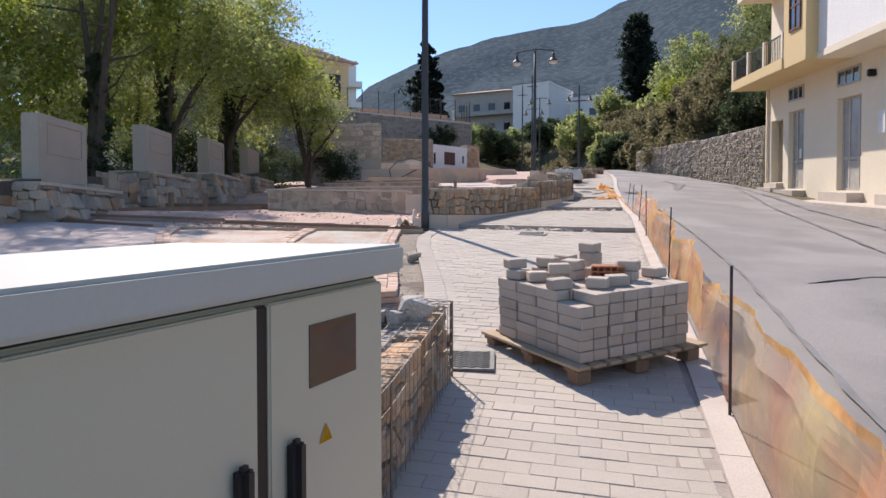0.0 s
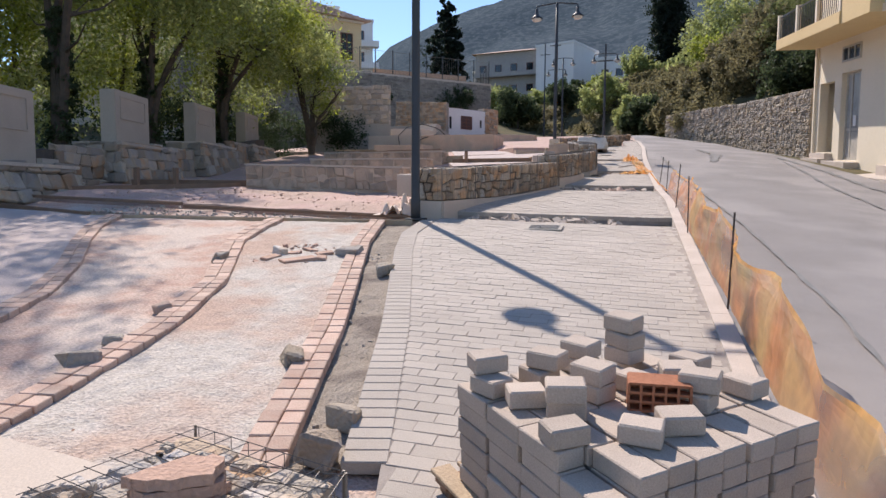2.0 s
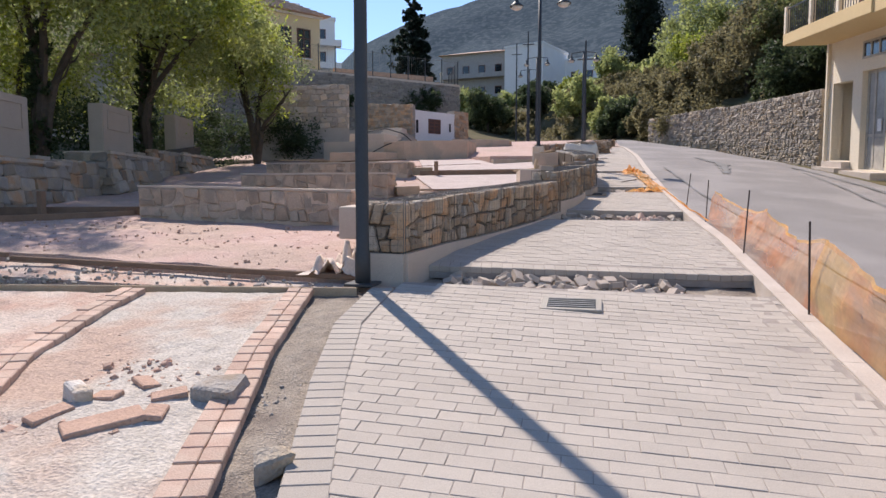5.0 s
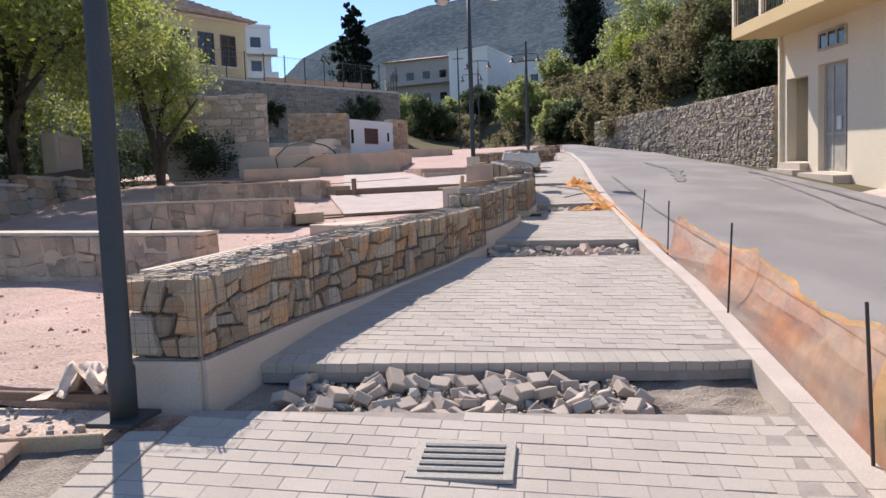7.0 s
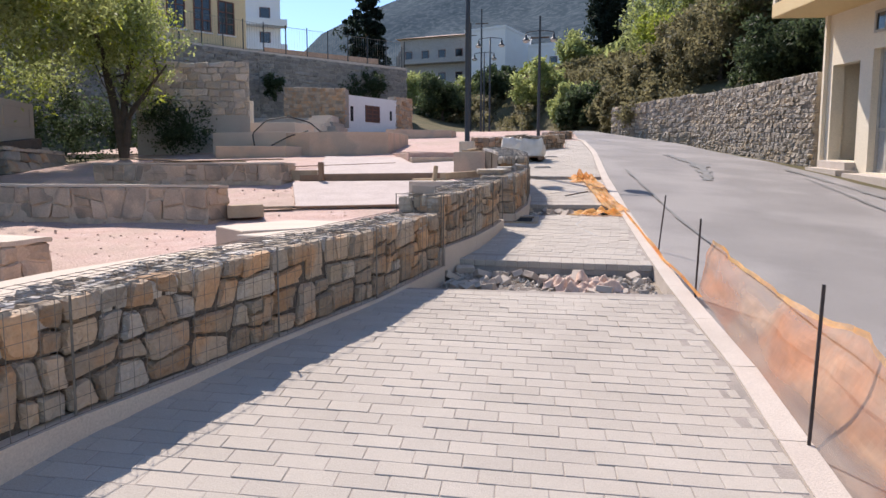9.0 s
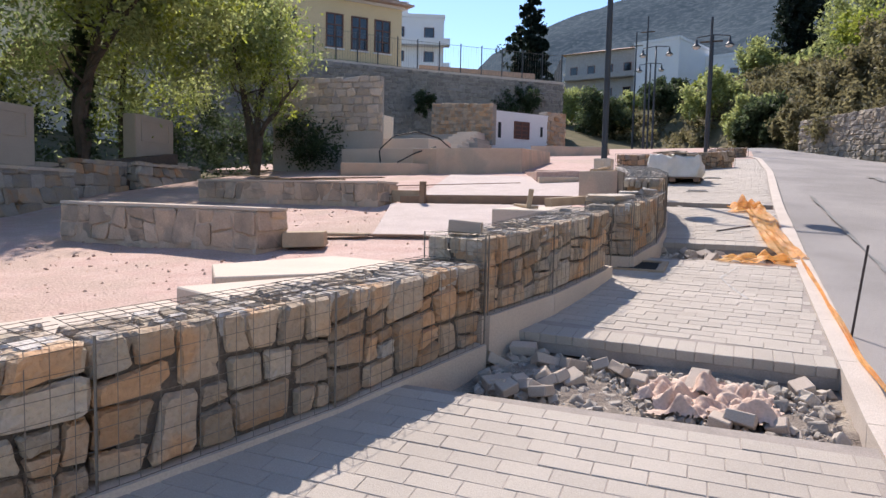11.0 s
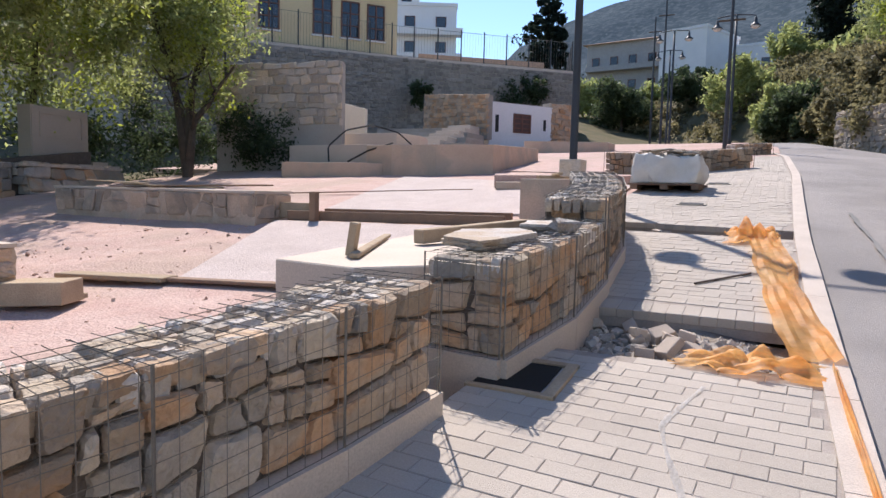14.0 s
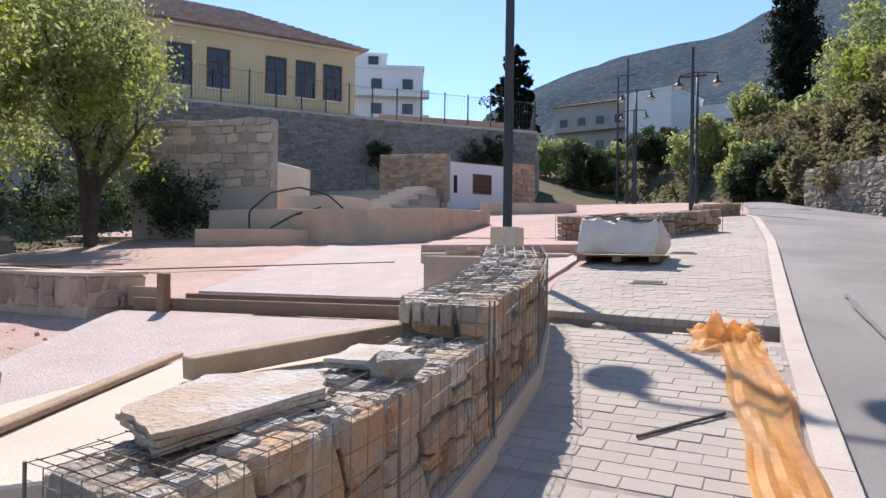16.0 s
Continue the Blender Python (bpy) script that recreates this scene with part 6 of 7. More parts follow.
def yard():
    bm = prism([beyond(*p) for p in ((-19.3, 21.4), (-13.35, 32.3), (-6.8, 37.9), (-8.4, 44), (-40, 60), (-45, 25))], lambda x, y: 8.5, 5.0)
    tagged(part("school_yard", bm, CONCRETE), "raised school yard behind the retaining wall", "yard", kind="structure")
    bm = bmesh.new()
    f = lambda a, b, c: beyond(-13.9 + 0.76 * a - 0.64 * b, 33.2 + 0.64 * a + 0.76 * b, c)
    box(bm, 1.0, 8.0, 1.6, 1.8, 7.75, 8.9, f)
    tagged(part("yard_wall", bm, mat("faded_orange_render", (0.55, 0.36, 0.25), bump=0.1)), "faded orange wall behind the school fence", "wall", kind="structure")


yard()


def hut():
    o, u = Vector((-8.45, 31.4)), Vector((0.56, 0.83))
    n = Vector((-0.83, 0.56))
    f = lambda a, b, c: (o.x + u.x * a + n.x * b, o.y + u.y * a + n.y * b, 3.72 + c)
    h, g = shell("white_hut", "small white rendered hut with shuttered window", "building", f, 3.45, 2.5, 2.0, WHITE, (-8.4, 31.4, 3.7))
    win(h, g, 1.75, 0.72, 0.95, 0.85, BROWN, mat("brown_shutter", (0.13, 0.08, 0.07)), (1, 3))
    boxpart("slot", BLACK, h, 0.32, 0.5, -0.004, 0.02, 0.7, 1.45, g, "narrow dark slot")
    boxpart("slot", BLACK, h, 2.95, 3.1, -0.004, 0.02, 0.9, 1.4, g, "narrow dark slot")


hut()


def street_house():
    o, u = Vector((9.28, 18.7)), Vector((0.1, -0.995))
    n = Vector((0.995, 0.1))
    zz = lambda a: 1.62 - 0.078 * a
    f = lambda a, b, c: (o.x + u.x * a + n.x * b, o.y + u.y * a + n.y * b, zz(a) + c)
    off = (9.3, 18.7, 1.4)
    h = thing("corner_house", "cream house with shopfront doors and yellow balcony", "building", at=off)
    g = lambda a, b, c: tuple(Vector(f(a, b, c)) - Vector(off))
    ops = [(0.45, 1.75, 0.32, 2.75), (2.3, 3.75, 0.1, 2.95), (6.35, 7.9, 0.1, 2.95), (9.9, 11.6, 0.1, 2.95), (13.5, 15.2, 0.1, 2.95)]
    L = 19.0
    # piers between openings
    cur = 0.0
    for a0, a1, c0, c1 in ops:
        boxpart("wall", CREAM, h, cur, a0, 0, 0.3, -0.6, 3.0, g)
        boxpart("wall", CREAM, h, a0, a1, 0, 0.3, -0.6, c0, g)
        cur = a1
        if c1 < 3.0:
            boxpart("wall", CREAM, h, a0, a1, 0, 0.3, c1, 3.0, g)
    boxpart("wall", CREAM, h, cur, L, 0, 0.3, -0.6, 3.0, g)
    boxpart("wall", CREAM, h, 0, L, 0.003, 0.3, 3.0, 4.25, g)
    boxpart("wall", CREAM, h, 0.003, 0.3, 0.3, 9, -0.6, 7.4, g, "side wall")
    boxpart("wall", mat("entry_stone", (0.20, 0.18, 0.155), (0.14, 0.125, 0.11), scale=5, fine=40), h, 0.3, 1.9, 0.9, 1.0, 0, 3.0, g, "dark stone entry recess")
    boxpart("wall", CREAM, h, 1.75, L, 0.8, 1.0, -0.6, 4.2, g, "inner wall")
    for a0, a1, c0, c1 in ops[1:]:
        w = a1 - a0
        d = bmesh.new()
        for x0, x1 in ((a0, a0 + 0.09), (a1 - 0.09, a1), (a0 + w * 0.3 - 0.05, a0 + w * 0.3 + 0.05), (a0 + w * 0.7 - 0.05, a0 + w * 0.7 + 0.05)):
            box(d, x0, x1, 0.16, 0.24, c0, c1, g)
        for z in (c0, c0 + 0.95, c1 - 0.08):
            box(d, a0 + 0.09, a1 - 0.09, 0.165, 0.235, z, z + 0.08, g)
        dr = part("door", d, GREYFRAME, h, "glazed shop door with beige frame")
        boxpart("pane", CURTAIN, dr, a0 + 0.02, a1 - 0.02, 0.19, 0.21, c0 + 0.02, c1 - 0.02, g, "whitened glass")
        boxpart("lower_panel", GREYFRAME, dr, a0 + w * 0.3, a0 + w * 0.7, 0.175, 0.225, c0 + 0.05, c0 + 0.9, g)
        win(h, g, (a0 + a1) / 2, 3.3, w * 0.95, 0.5, GREYFRAME, GLASS, (2, 0), 0.003)
        boxpart("step", KERB, h, a0 - 0.2, a1 + 0.2, -0.45, 0.0, -0.75, 0.06, g, "pale doorstep")
    boxpart("step", KERB, h, 0.3, 1.9, -0.5, 0.0, -0.6, 0.12, g, "pale doorstep")
    boxpart("step", KERB, h, 0.4, 1.8, -0.25, 0.3, 0.12, 0.3, g, "pale doorstep")
    boxpart("drainpipe", CREAM, h, 0.1, 0.2, -0.1, -0.003, -0.4, 4.2, g, "cream drainpipe")
    # upper floor and balcony
    boxpart("upper_wall", CREAM, h, 0.0, 5.6, 0.1, 0.4, 4.25, 7.6, g)
    boxpart("upper_wall", OCHRE, h, 5.6, 7.4, -1.35, 0.4, 4.05, 7.6, g, "yellow ochre bay")
    boxpart("upper_wall", WHITE, h, 7.4, L, -1.0, 0.4, 4.25, 7.6, g, "white upper wall")
    boxpart("soffit", CREAM, h, 7.4, L, -1.05, 0.0, 4.05, 4.25, g)
    bal = boxpart("balcony", OCHRE, h, -0.1, 5.6, -1.4, 0.1, 4.05, 4.42, g, "yellow balcony slab", 0.015)
    for s in (-0.04, 1.9, 3.7, 5.5):
        boxpart("post", CREAM, bal, s - 0.07, s + 0.07, -1.38, -1.24, 4.42, 5.3, g)
    boxpart("hand_rail", POLE, bal, 0.0, 5.5, -1.33, -1.29, 5.2, 5.24, g)
    for i in range(36):
        s = 0.05 + i * 0.152
        boxpart("bar", POLE, bal, s, s + 0.022, -1.32, -1.3, 4.424, 5.198, g)
    win(h, g, 6.6, 5.1, 0.9, 1.5, BROWN, GLASS, (1, 1), -1.353)
    win(h, g, 2.5, 4.5, 1.4, 2.1, BROWN, GLASS, (1, 1), 0.097)
    lamp = boxpart("wall_lamp", BLACK, h, 8.6, 8.75, -0.2, -0.003, 3.3, 3.5, g, "small dark wall lamp", 0.02)
    boxpart("notice", WHITE, h, 3.0, 3.2, 0.13, 0.16, 1.2, 1.55, g, "white paper notice on the door")
    boxpart("meter_box", WHITE, h, 9.2, 9.55, -0.16, -0.003, 1.7, 2.3, g, "white meter box")
    boxpart("roof", CREAM, h, -0.1, L, -1.2, 9, 7.6, 7.8, g)
    boxpart("back_wall", CREAM, h, 0.3, L, 8.7, 9, -0.6, 7.6, g)
    # raised footway
    bm = bmesh.new()
    for i in range(12):
        a, b = -0.6 + i * 2.2, -0.6 + (i + 1) * 2.2
        box(bm, a, b - 0.01, -1.25, 0.0, 0, 1, lambda s, d, c: f(s, d, (-0.22 if c else -0.9)))
    tagged(part("side_pavement", bm, KERB), "narrow pale concrete footway before the house", "pavement", kind="structure")


street_house()
coursed("roadside_wall", (7.45, 26.6), (9.2, 19.0), lambda s: 2.45 - 0.12 * s, lambda s: 4.7 - 0.05 * s, 0.5, "grey rubble roadside wall beside the house", 0.2, 81)
coursed("roadside_wall", (4.7, 33.0), (7.5, 26.7), lambda s: 3.0 - 0.06 * s, lambda s: 5.0 - 0.03 * s, 0.5, "shaded rubble roadside wall at the bend", 0.3, 82)


# ---- distant buildings ----
def far_block(x, y, z, w, d, h, rot, material, label, floors, cols, roof=None, balcony=False):
    b = thing("apartment_building", label, "building", "houses of the village", at=(x, y, z))
    b.rotation_euler = (0, 0, rot)
    boxpart("wall", material, b, -w / 2, w / 2, -d / 2, d / 2, -6, h)
    for i in range(floors):
        for j in range(cols):
            s = -w / 2 + w * (j + 0.5) / cols
            c = 0.8 + i * (h - 0.6) / floors
            fr = boxpart("window", BROWN, b, s - 0.55, s + 0.55, -d / 2 - 0.06, -d / 2 + 0.02, c, c + 1.3)
            boxpart("pane", GLASS, fr, s - 0.46, s + 0.46, -d / 2 - 0.075, -d / 2 - 0.05, c + 0.08, c + 1.22)
        if balcony:
            boxpart("balcony", material, b, -w / 2 + 0.3, w / 2 + 0.6, -d / 2 - 1.2, -d / 2 - 0.002, 0.2 + i * (h - 0.6) / floors - 0.15, 0.75 + i * (h - 0.6) / floors)
    if roof:
        bm = bmesh.new()
        v = [bm.verts.new(p) for p in ((-w / 2 - 0.5, -d / 2 - 0.7, h), (w / 2 + 0.5, -d / 2 - 0.7, h), (w / 2 + 0.5, d / 2 + 0.7, h), (-w / 2 - 0.5, d / 2 + 0.7, h), (-w / 4, 0, h + roof), (w / 4, 0, h + roof))]
        for q in ((0, 1, 5, 4), (1, 2, 5), (2, 3, 4, 5), (3, 0, 4), (0, 3, 2, 1)):
            bm.faces.new([v[i] for i in q])
        part("roof", bm, TILE, b, "low tiled roof")
    else:
        boxpart("parapet", material, b, -w / 2 - 0.1, w / 2 + 0.1, -d / 2 - 0.1, d / 2 + 0.1, h + 0.002, h + 0.35)
    return b


far_block(-34.0, 68.5, 12.6, 9.6, 9, 8.2, 0.5, WHITE, "white three-storey apartment building behind the school", 3, 3, None, True)
tp = far_block(-36.0, 68.0, 20.8, 5.6, 5, 2.0, 0.55, WHITE, "white rooftop storey with water tanks", 1, 2)
for dx in (-1.0, 0.4):
    bm = bmesh.new()
    lathe(bm, [(0.5, 0), (0.55, 0.1), (0.55, 0.9), (0.4, 1.0)], (-36.6 + dx, 67.0, 23.1), 12)
    tagged(part("water_tank", bm, BLACK), "black plastic water tank on the roof", "tank", "rooftop tanks")
far_block(-16.2, 101, 15.5, 10.5, 9, 7.2, -0.15, mat("shaded_grey_render", (0.42, 0.40, 0.38), bump=0), "grey village house with balconies and tiled roof", 2, 4, 1.3, True)
far_block(-7.2, 96.5, 13.5, 6.2, 9, 9.0, -0.35, WHITE, "tall white village house with blank wall", 1, 1)
far_block(0.5, 102, 14.5, 9, 8, 6.8, -0.25, WHITE, "white village house on the slope", 2, 4, None, True)
far_block(7.5, 112, 17.0, 8, 8, 6.0, -0.3, WHITE, "white village house higher on the slope", 2, 3)
far_block(-23, 112, 18.0, 5, 6, 4.0, 0.1, CREAM, "small cream village house", 1, 2)


def pole(x, y, h, label, cross=True):
    p = thing("utility_pole", label, "utility pole", at=(x, y, gz(x, y) - 0.3))
    bm = bmesh.new()
    tube(bm, [(0, 0, 0), (0, 0, h)], [0.075, 0.045], 8)
    part("pole", bm, POLE, p)
    if cross:
        part("crossarm", chamf("crossarm", 0.8, 0.05, 0.06, 0.01), BARK, p, m=pose(0, 0.08, h - 0.9))


pole(1.35, 28.0, 5.3, "wooden utility pole beside the road bend")
pole(-2.9, 42.0, 8.0, "wooden utility pole far up the street")
pole(-4.3, 47.0, 8.0, "wooden utility pole at the village edge")


# ---- vegetation ----
def leaves(V, F, centre, radii, n, size, rng, clumps=40, flat=0.0, shape=None):
    """Adds n small leaves gathered in clumps inside an ellipsoid."""
    c = np.array(centre)
    R = np.array(radii)
    q = rng.normal(size=(clumps, 3))
    q /= np.linalg.norm(q, axis=1)[:, None]
    q *= (rng.random(clumps) ** 0.45)[:, None]
    cc = c + q * R
    cr = np.mean(R) * rng.uniform(0.14, 0.34, clumps)
    k = rng.integers(0, clumps, n)
    p = cc[k] + rng.normal(size=(n, 3)) * cr[k][:, None] * 0.62
    u = rng.normal(size=(n, 3))
    u[:, 2] -= flat
    u /= np.linalg.norm(u, axis=1)[:, None]
    w = np.cross(u, rng.normal(size=(n, 3)))
    w /= np.linalg.norm(w, axis=1)[:, None] + 1e-9
    s = size * rng.uniform(0.6, 1.4, n)[:, None]
    quad = np.stack([p - u * s, p + w * s * 0.42, p + u * s, p - w * s * 0.42], 1)
    V.append(quad.reshape(-1, 3))


def leafmesh(name, V):
    v = np.concatenate(V)
    n = len(v) // 4
    me = bpy.data.meshes.new(name)
    me.vertices.add(len(v))
    me.vertices.foreach_set("co", v.astype(np.float32).ravel())
    me.loops.add(4 * n)
    me.loops.foreach_set("vertex_index", np.arange(4 * n, dtype=np.int32))
    me.polygons.add(n)
    me.polygons.foreach_set("loop_start", np.arange(0, 4 * n, 4, dtype=np.int32))
    me.update(calc_edges=True)
    return me


def tree(x, y, z, limbs, crowns, n, size, m, label, seed, r=0.12, name="tree", ivy=0, trunk=True, m2=None):
    """A tapered trunk with limbs (end points from the foot) and a crown of leaf clumps."""
    rng = np.random.default_rng(seed)
    t = thing(name, label, "tree" if name != "shrub" else "shrub", at=(x, y, z))
    if limbs:
        bm = bmesh.new()
        for ends in limbs:
            pts = [Vector((0, 0, -0.1))] + [Vector(e) for e in ends]
            P = lerp([tuple(p) for p in pts], 8)
            P = [Vector(p) + Vector((noise.noise((i * 0.7, seed, 1.0)), noise.noise((i * 0.7, seed, 5.0)), 0)) * 0.08 * (i > 0) for i, p in enumerate(P)]
            tube(bm, P, [r * (1 - 0.82 * i / 8) for i in range(9)], 7)
            for k in range(3, 8):
                d = Vector(rng.normal(size=3))
                d.z = abs(d.z) * 0.7
                tube(bm, [P[k], P[k] + d * 0.35, P[k] + d * 0.6 + Vector((0, 0, 0.25))], [r * 0.3, r * 0.16, r * 0.06], 4)
        part("trunk", bm, BARK, t)
    n = int(n * (0.82 if size < 0.1 and y < 20 else 0.66))
    size *= 0.8 if size < 0.1 and y < 20 else 1.0
    V = []
    tot = sum(c[3] * c[4] * c[5] for c in crowns)
    for c in crowns:
        leaves(V, None, c[:3], c[3:6], int(n * c[3] * c[4] * c[5] / tot), size, rng, 28)
    part("crown", leafmesh("crown", V), m, t)
    # lighter leaves put sunlight shining through the crown into their colour
    if m2:
        V = []
        for c in crowns:
            leaves(V, None, (c[0] + 0.3, c[1] - 0.2, c[2]), c[3:6], int(0.22 * n * c[3] * c[4] * c[5] / tot), size, rng, 12)
        part("crown_young", leafmesh("crown_young", V), m2, t, "yellow-green leaves coloured as sunlit patches of the crown")
    if ivy:
        V = []
        for k in range(10):
            leaves(V, None, (0.05 * k * 0.2, 0, 0.25 + 0.3 * k), (0.42 - 0.02 * k, 0.42 - 0.02 * k, 0.3), ivy // 10, 0.05, rng, 8)
        part("ivy", leafmesh("ivy", V), LEAFD, t, "dark ivy round the trunk")
    return t


# row of trees behind the boundary wall
tree(-9.6, 3.4, 1.2, [[(0.1, 0, 2.2), (0.6, 0.3, 5.5)], [(0, 0, 1.8), (-0.7, 0.2, 5.8)], [(0.2, 0, 2), (1.2, -0.4, 6.0)], [(-0.1, 0, 2), (0.0, 0.6, 6.4)]], [(0, 0.5, 6.6, 1.9, 1.9, 1.3), (-1.8, 1, 5, 1.6, 2.2, 2.0), (1.2, -0.4, 8.4, 2.4, 2.4, 1.2), (2.2, -0.9, 9.2, 1.8, 1.6, 0.9)], 17000, 0.085, LEAF, "sparse tree with bare limbs and ivy on the trunk", 1, 0.15, ivy=5000)
tree(-10.6, 7.4, 1.5, [[(0.2, 0, 2.5), (1.0, -0.5, 5.0)], [(0, 0, 2), (-0.8, 0.5, 5.5)], [(0.3, 0.2, 2), (1.8, 0.6, 4.4)]], [(0.6, -0.2, 5.2, 2.5, 2.7, 2.1), (1.7, 0.5, 4.1, 1.6, 2.0, 1.2), (-1.2, 0.2, 6.3, 2.2, 2.4, 1.5), (0.4, -0.6, 8.0, 2.2, 2.4, 1.3)], 34000, 0.085, LEAF, "leafy olive-green tree with ivy behind the wall", 2, 0.16, ivy=4500, m2=LEAFY)
tree(-11.0, 11.6, 1.9, [[(0.3, 0, 2.3), (1.4, 0.3, 4.8)], [(0, 0, 2), (-0.5, 0.5, 5.5)], [(0.3, -0.2, 1.8), (2.2, -0.2, 3.6)]], [(0.8, 0, 4.8, 2.6, 2.4, 2.0), (2.2, 0.3, 3.6, 1.5, 1.9, 1.1), (-0.6, 0.8, 6.2, 2.4, 2.2, 1.4)], 32000, 0.085, LEAF, "leafy olive-green tree leaning over the square", 3, 0.16, ivy=4000, m2=LEAFY)
tree(-9.9, 16.2, 2.0, [[(-0.3, 0, 1.6), (-1.2, 0.3, 4.5)], [(0.2, 0, 1.2), (1.2, 0.4, 2.6)], [(0, 0.1, 1.8), (0.3, 0.8, 4.8)], [(-0.2, 0, 1.5), (-0.4, -0.8, 4.4)]], [(-0.9, 0.0, 4.0, 1.8, 2.0, 1.7), (0.5, 0.2, 3.0, 1.1, 1.4, 1.1), (-1.9, -0.8, 5.2, 1.8, 2.0, 1.3), (0.3, 0.3, 2.1, 0.8, 1.0, 0.7)], 30000, 0.075, LEAF, "broad pepper tree hanging over the end of the square", 4, 0.13, m2=LEAFY)
tree(-12.6, 1.5, 1.0, [[(0, 0, 2), (0.4, 0, 4)]], [(0, 0, 2.6, 2.2, 3.0, 2.2), (0.4, 1.5, 3.8, 1.8, 2.2, 1.3)], 17000, 0.09, LEAFY, "bright yellow-green tree behind the wall", 5, 0.1, m2=LEAF)
tree(-13.4, 5.6, 1.2, [[(0, 0, 2), (0.4, 0, 5)]], [(0, 0, 3.4, 2.4, 2.6, 2.8), (0, 1.0, 6, 2.0, 2.2, 1.6)], 18000, 0.09, LEAF, "tall tree behind the boundary wall", 6, 0.12, m2=LEAFY)
tree(-13.8, 10.0, 1.5, [[(0, 0, 2), (0.4, 0, 5)]], [(0, 0, 3.2, 2.4, 2.8, 2.6), (-0.4, 0.5, 6, 2.0, 2.4, 1.8)], 18000, 0.09, LEAF, "tall shaded tree behind the boundary wall", 7, 0.12, m2=LEAFY)
tree(-13.2, 14.5, 2.0, [[(0, 0, 2), (0.4, 0, 5)]], [(0, 0, 3.0, 2.2, 2.6, 2.4), (-0.6, 0.5, 5.4, 2.0, 2.4, 1.8)], 17000, 0.09, LEAF, "tall tree beside the last panel", 8, 0.12, m2=LEAFY)
tree(-11.6, -2.2, 0.6, [[(0.1, 0, 2.2), (0.5, 0.2, 5.0)], [(0, 0, 2), (-0.6, 0.3, 5.5)]], [(0, 0, 5.0, 2.2, 2.4, 2.2), (-0.8, 0.6, 3.0, 1.8, 2.4, 1.8)], 15000, 0.09, LEAF, "forked tree behind the near panel", 9, 0.14, m2=LEAFY)
tree(-14.5, -4.5, 0.6, [[(0, 0, 2), (0.4, 0, 5)]], [(0, 0, 3.5, 2.6, 3.2, 3.0)], 9000, 0.1, LEAF, "tree at the near end of the wall", 10, 0.12)
tree(-10.2, 18.6, 2.2, [], [(0, 0, 0.9, 1.3, 1.5, 1.1), (1.0, -0.6, 0.8, 0.9, 1.0, 0.9), (-1.6, -1.0, 0.9, 1.2, 1.4, 1.1)], 14000, 0.07, LEAFD, "dense dark shrub in the corner of the square", 11, name="shrub")
tree(-11.8, 8.6, 1.6, [], [(0, 0, 0.8, 0.9, 3.6, 1.0), (-0.4, 6.5, 1.0, 0.9, 2.4, 1.0)], 14000, 0.07, LEAFD, "dark hedge behind the boundary wall", 12, name="shrub")
tree(-11.0, 1.0, 0.9, [], [(0, 0, 0.8, 0.8, 3.6, 0.9)], 7000, 0.07, LEAF, "green hedge behind the plastered panels", 13, name="shrub")
for i, (x, y, zz, s) in enumerate(((-10.5, 40.4, 6.2, 1.1), (-9.6, 41.2, 7.0, 0.8), (-14.1, 36.3, 6.2, 0.6))):
    tree(x, y, zz, [], [(0, -0.9, 0.6, s, s * 0.8, s * 1.2)], 3500, 0.08, LEAFD, "dark climbing shrub on the retaining wall", 20 + i, name="shrub")

# far conifers
V = []
rngc = np.random.default_rng(5)
for k in range(15):
    h = 0.4 + k * 0.76
    rr = 4.3 * (1 - k / 15.5) ** 0.75 + 0.3
    for a in range(5):
        ang = a * 1.257 + k * 0.83
        reach = rr * rngc.uniform(0.45, 1.05)
        leaves(V, None, (math.cos(ang) * reach * 0.6, math.sin(ang) * reach * 0.6, h + rngc.uniform(-0.35, 0.35)), (reach * 0.5, reach * 0.5, 0.26), 190, 0.24, rngc, 6)
tr = thing("pine_tree", "tall dark pine behind the school fence", "tree", at=(-21.3, 77.5, 14.2))
bm = bmesh.new()
tube(bm, [(0, 0, -4), (0, 0, 11.5)], [0.4, 0.06], 8)
part("trunk", bm, BARK, tr)
part("crown", leafmesh("crown", V), CONIFER, tr)
V = []
for k in range(15):
    rr = 2.15 * math.sin(math.pi * (0.16 + 0.78 * (k + 0.5) / 15)) ** 0.6
    leaves(V, None, (0, 0, 0.4 + k * 0.68), (rr, rr, 0.66), 1100, 0.17, rngc, 26)
tr = thing("cypress_tree", "tall dark columnar cypress on the slope", "tree", at=(6.0, 63, 12.6))
bm = bmesh.new()
tube(bm, [(0, 0, -3), (0, 0, 8)], [0.25, 0.05], 8)
part("trunk", bm, BARK, tr)
part("crown", leafmesh("crown", V), CONIFER, tr)


def ground_z(x, y):
    edge = float(np.interp(y, [18, 26, 32, 38, 45, 60], [9.5, 7.9, 5.6, 3.6, 0.5, -10]))
    z = gz(x, min(y, 90)) - 0.17
    edge += 1.0
    if x > edge and y > 17:
        z += min((y - 17) / 2, 1) * min(0.30 * (x - edge) + 2.0 * min((x - edge) / (0.8 if y < 33 else 4), 1), 12)
    if y > 30:
        z += min((y - 30) * 0.09, 11) * min(max((abs(x - 3) - 6) / 10, 0), 1)
    return z


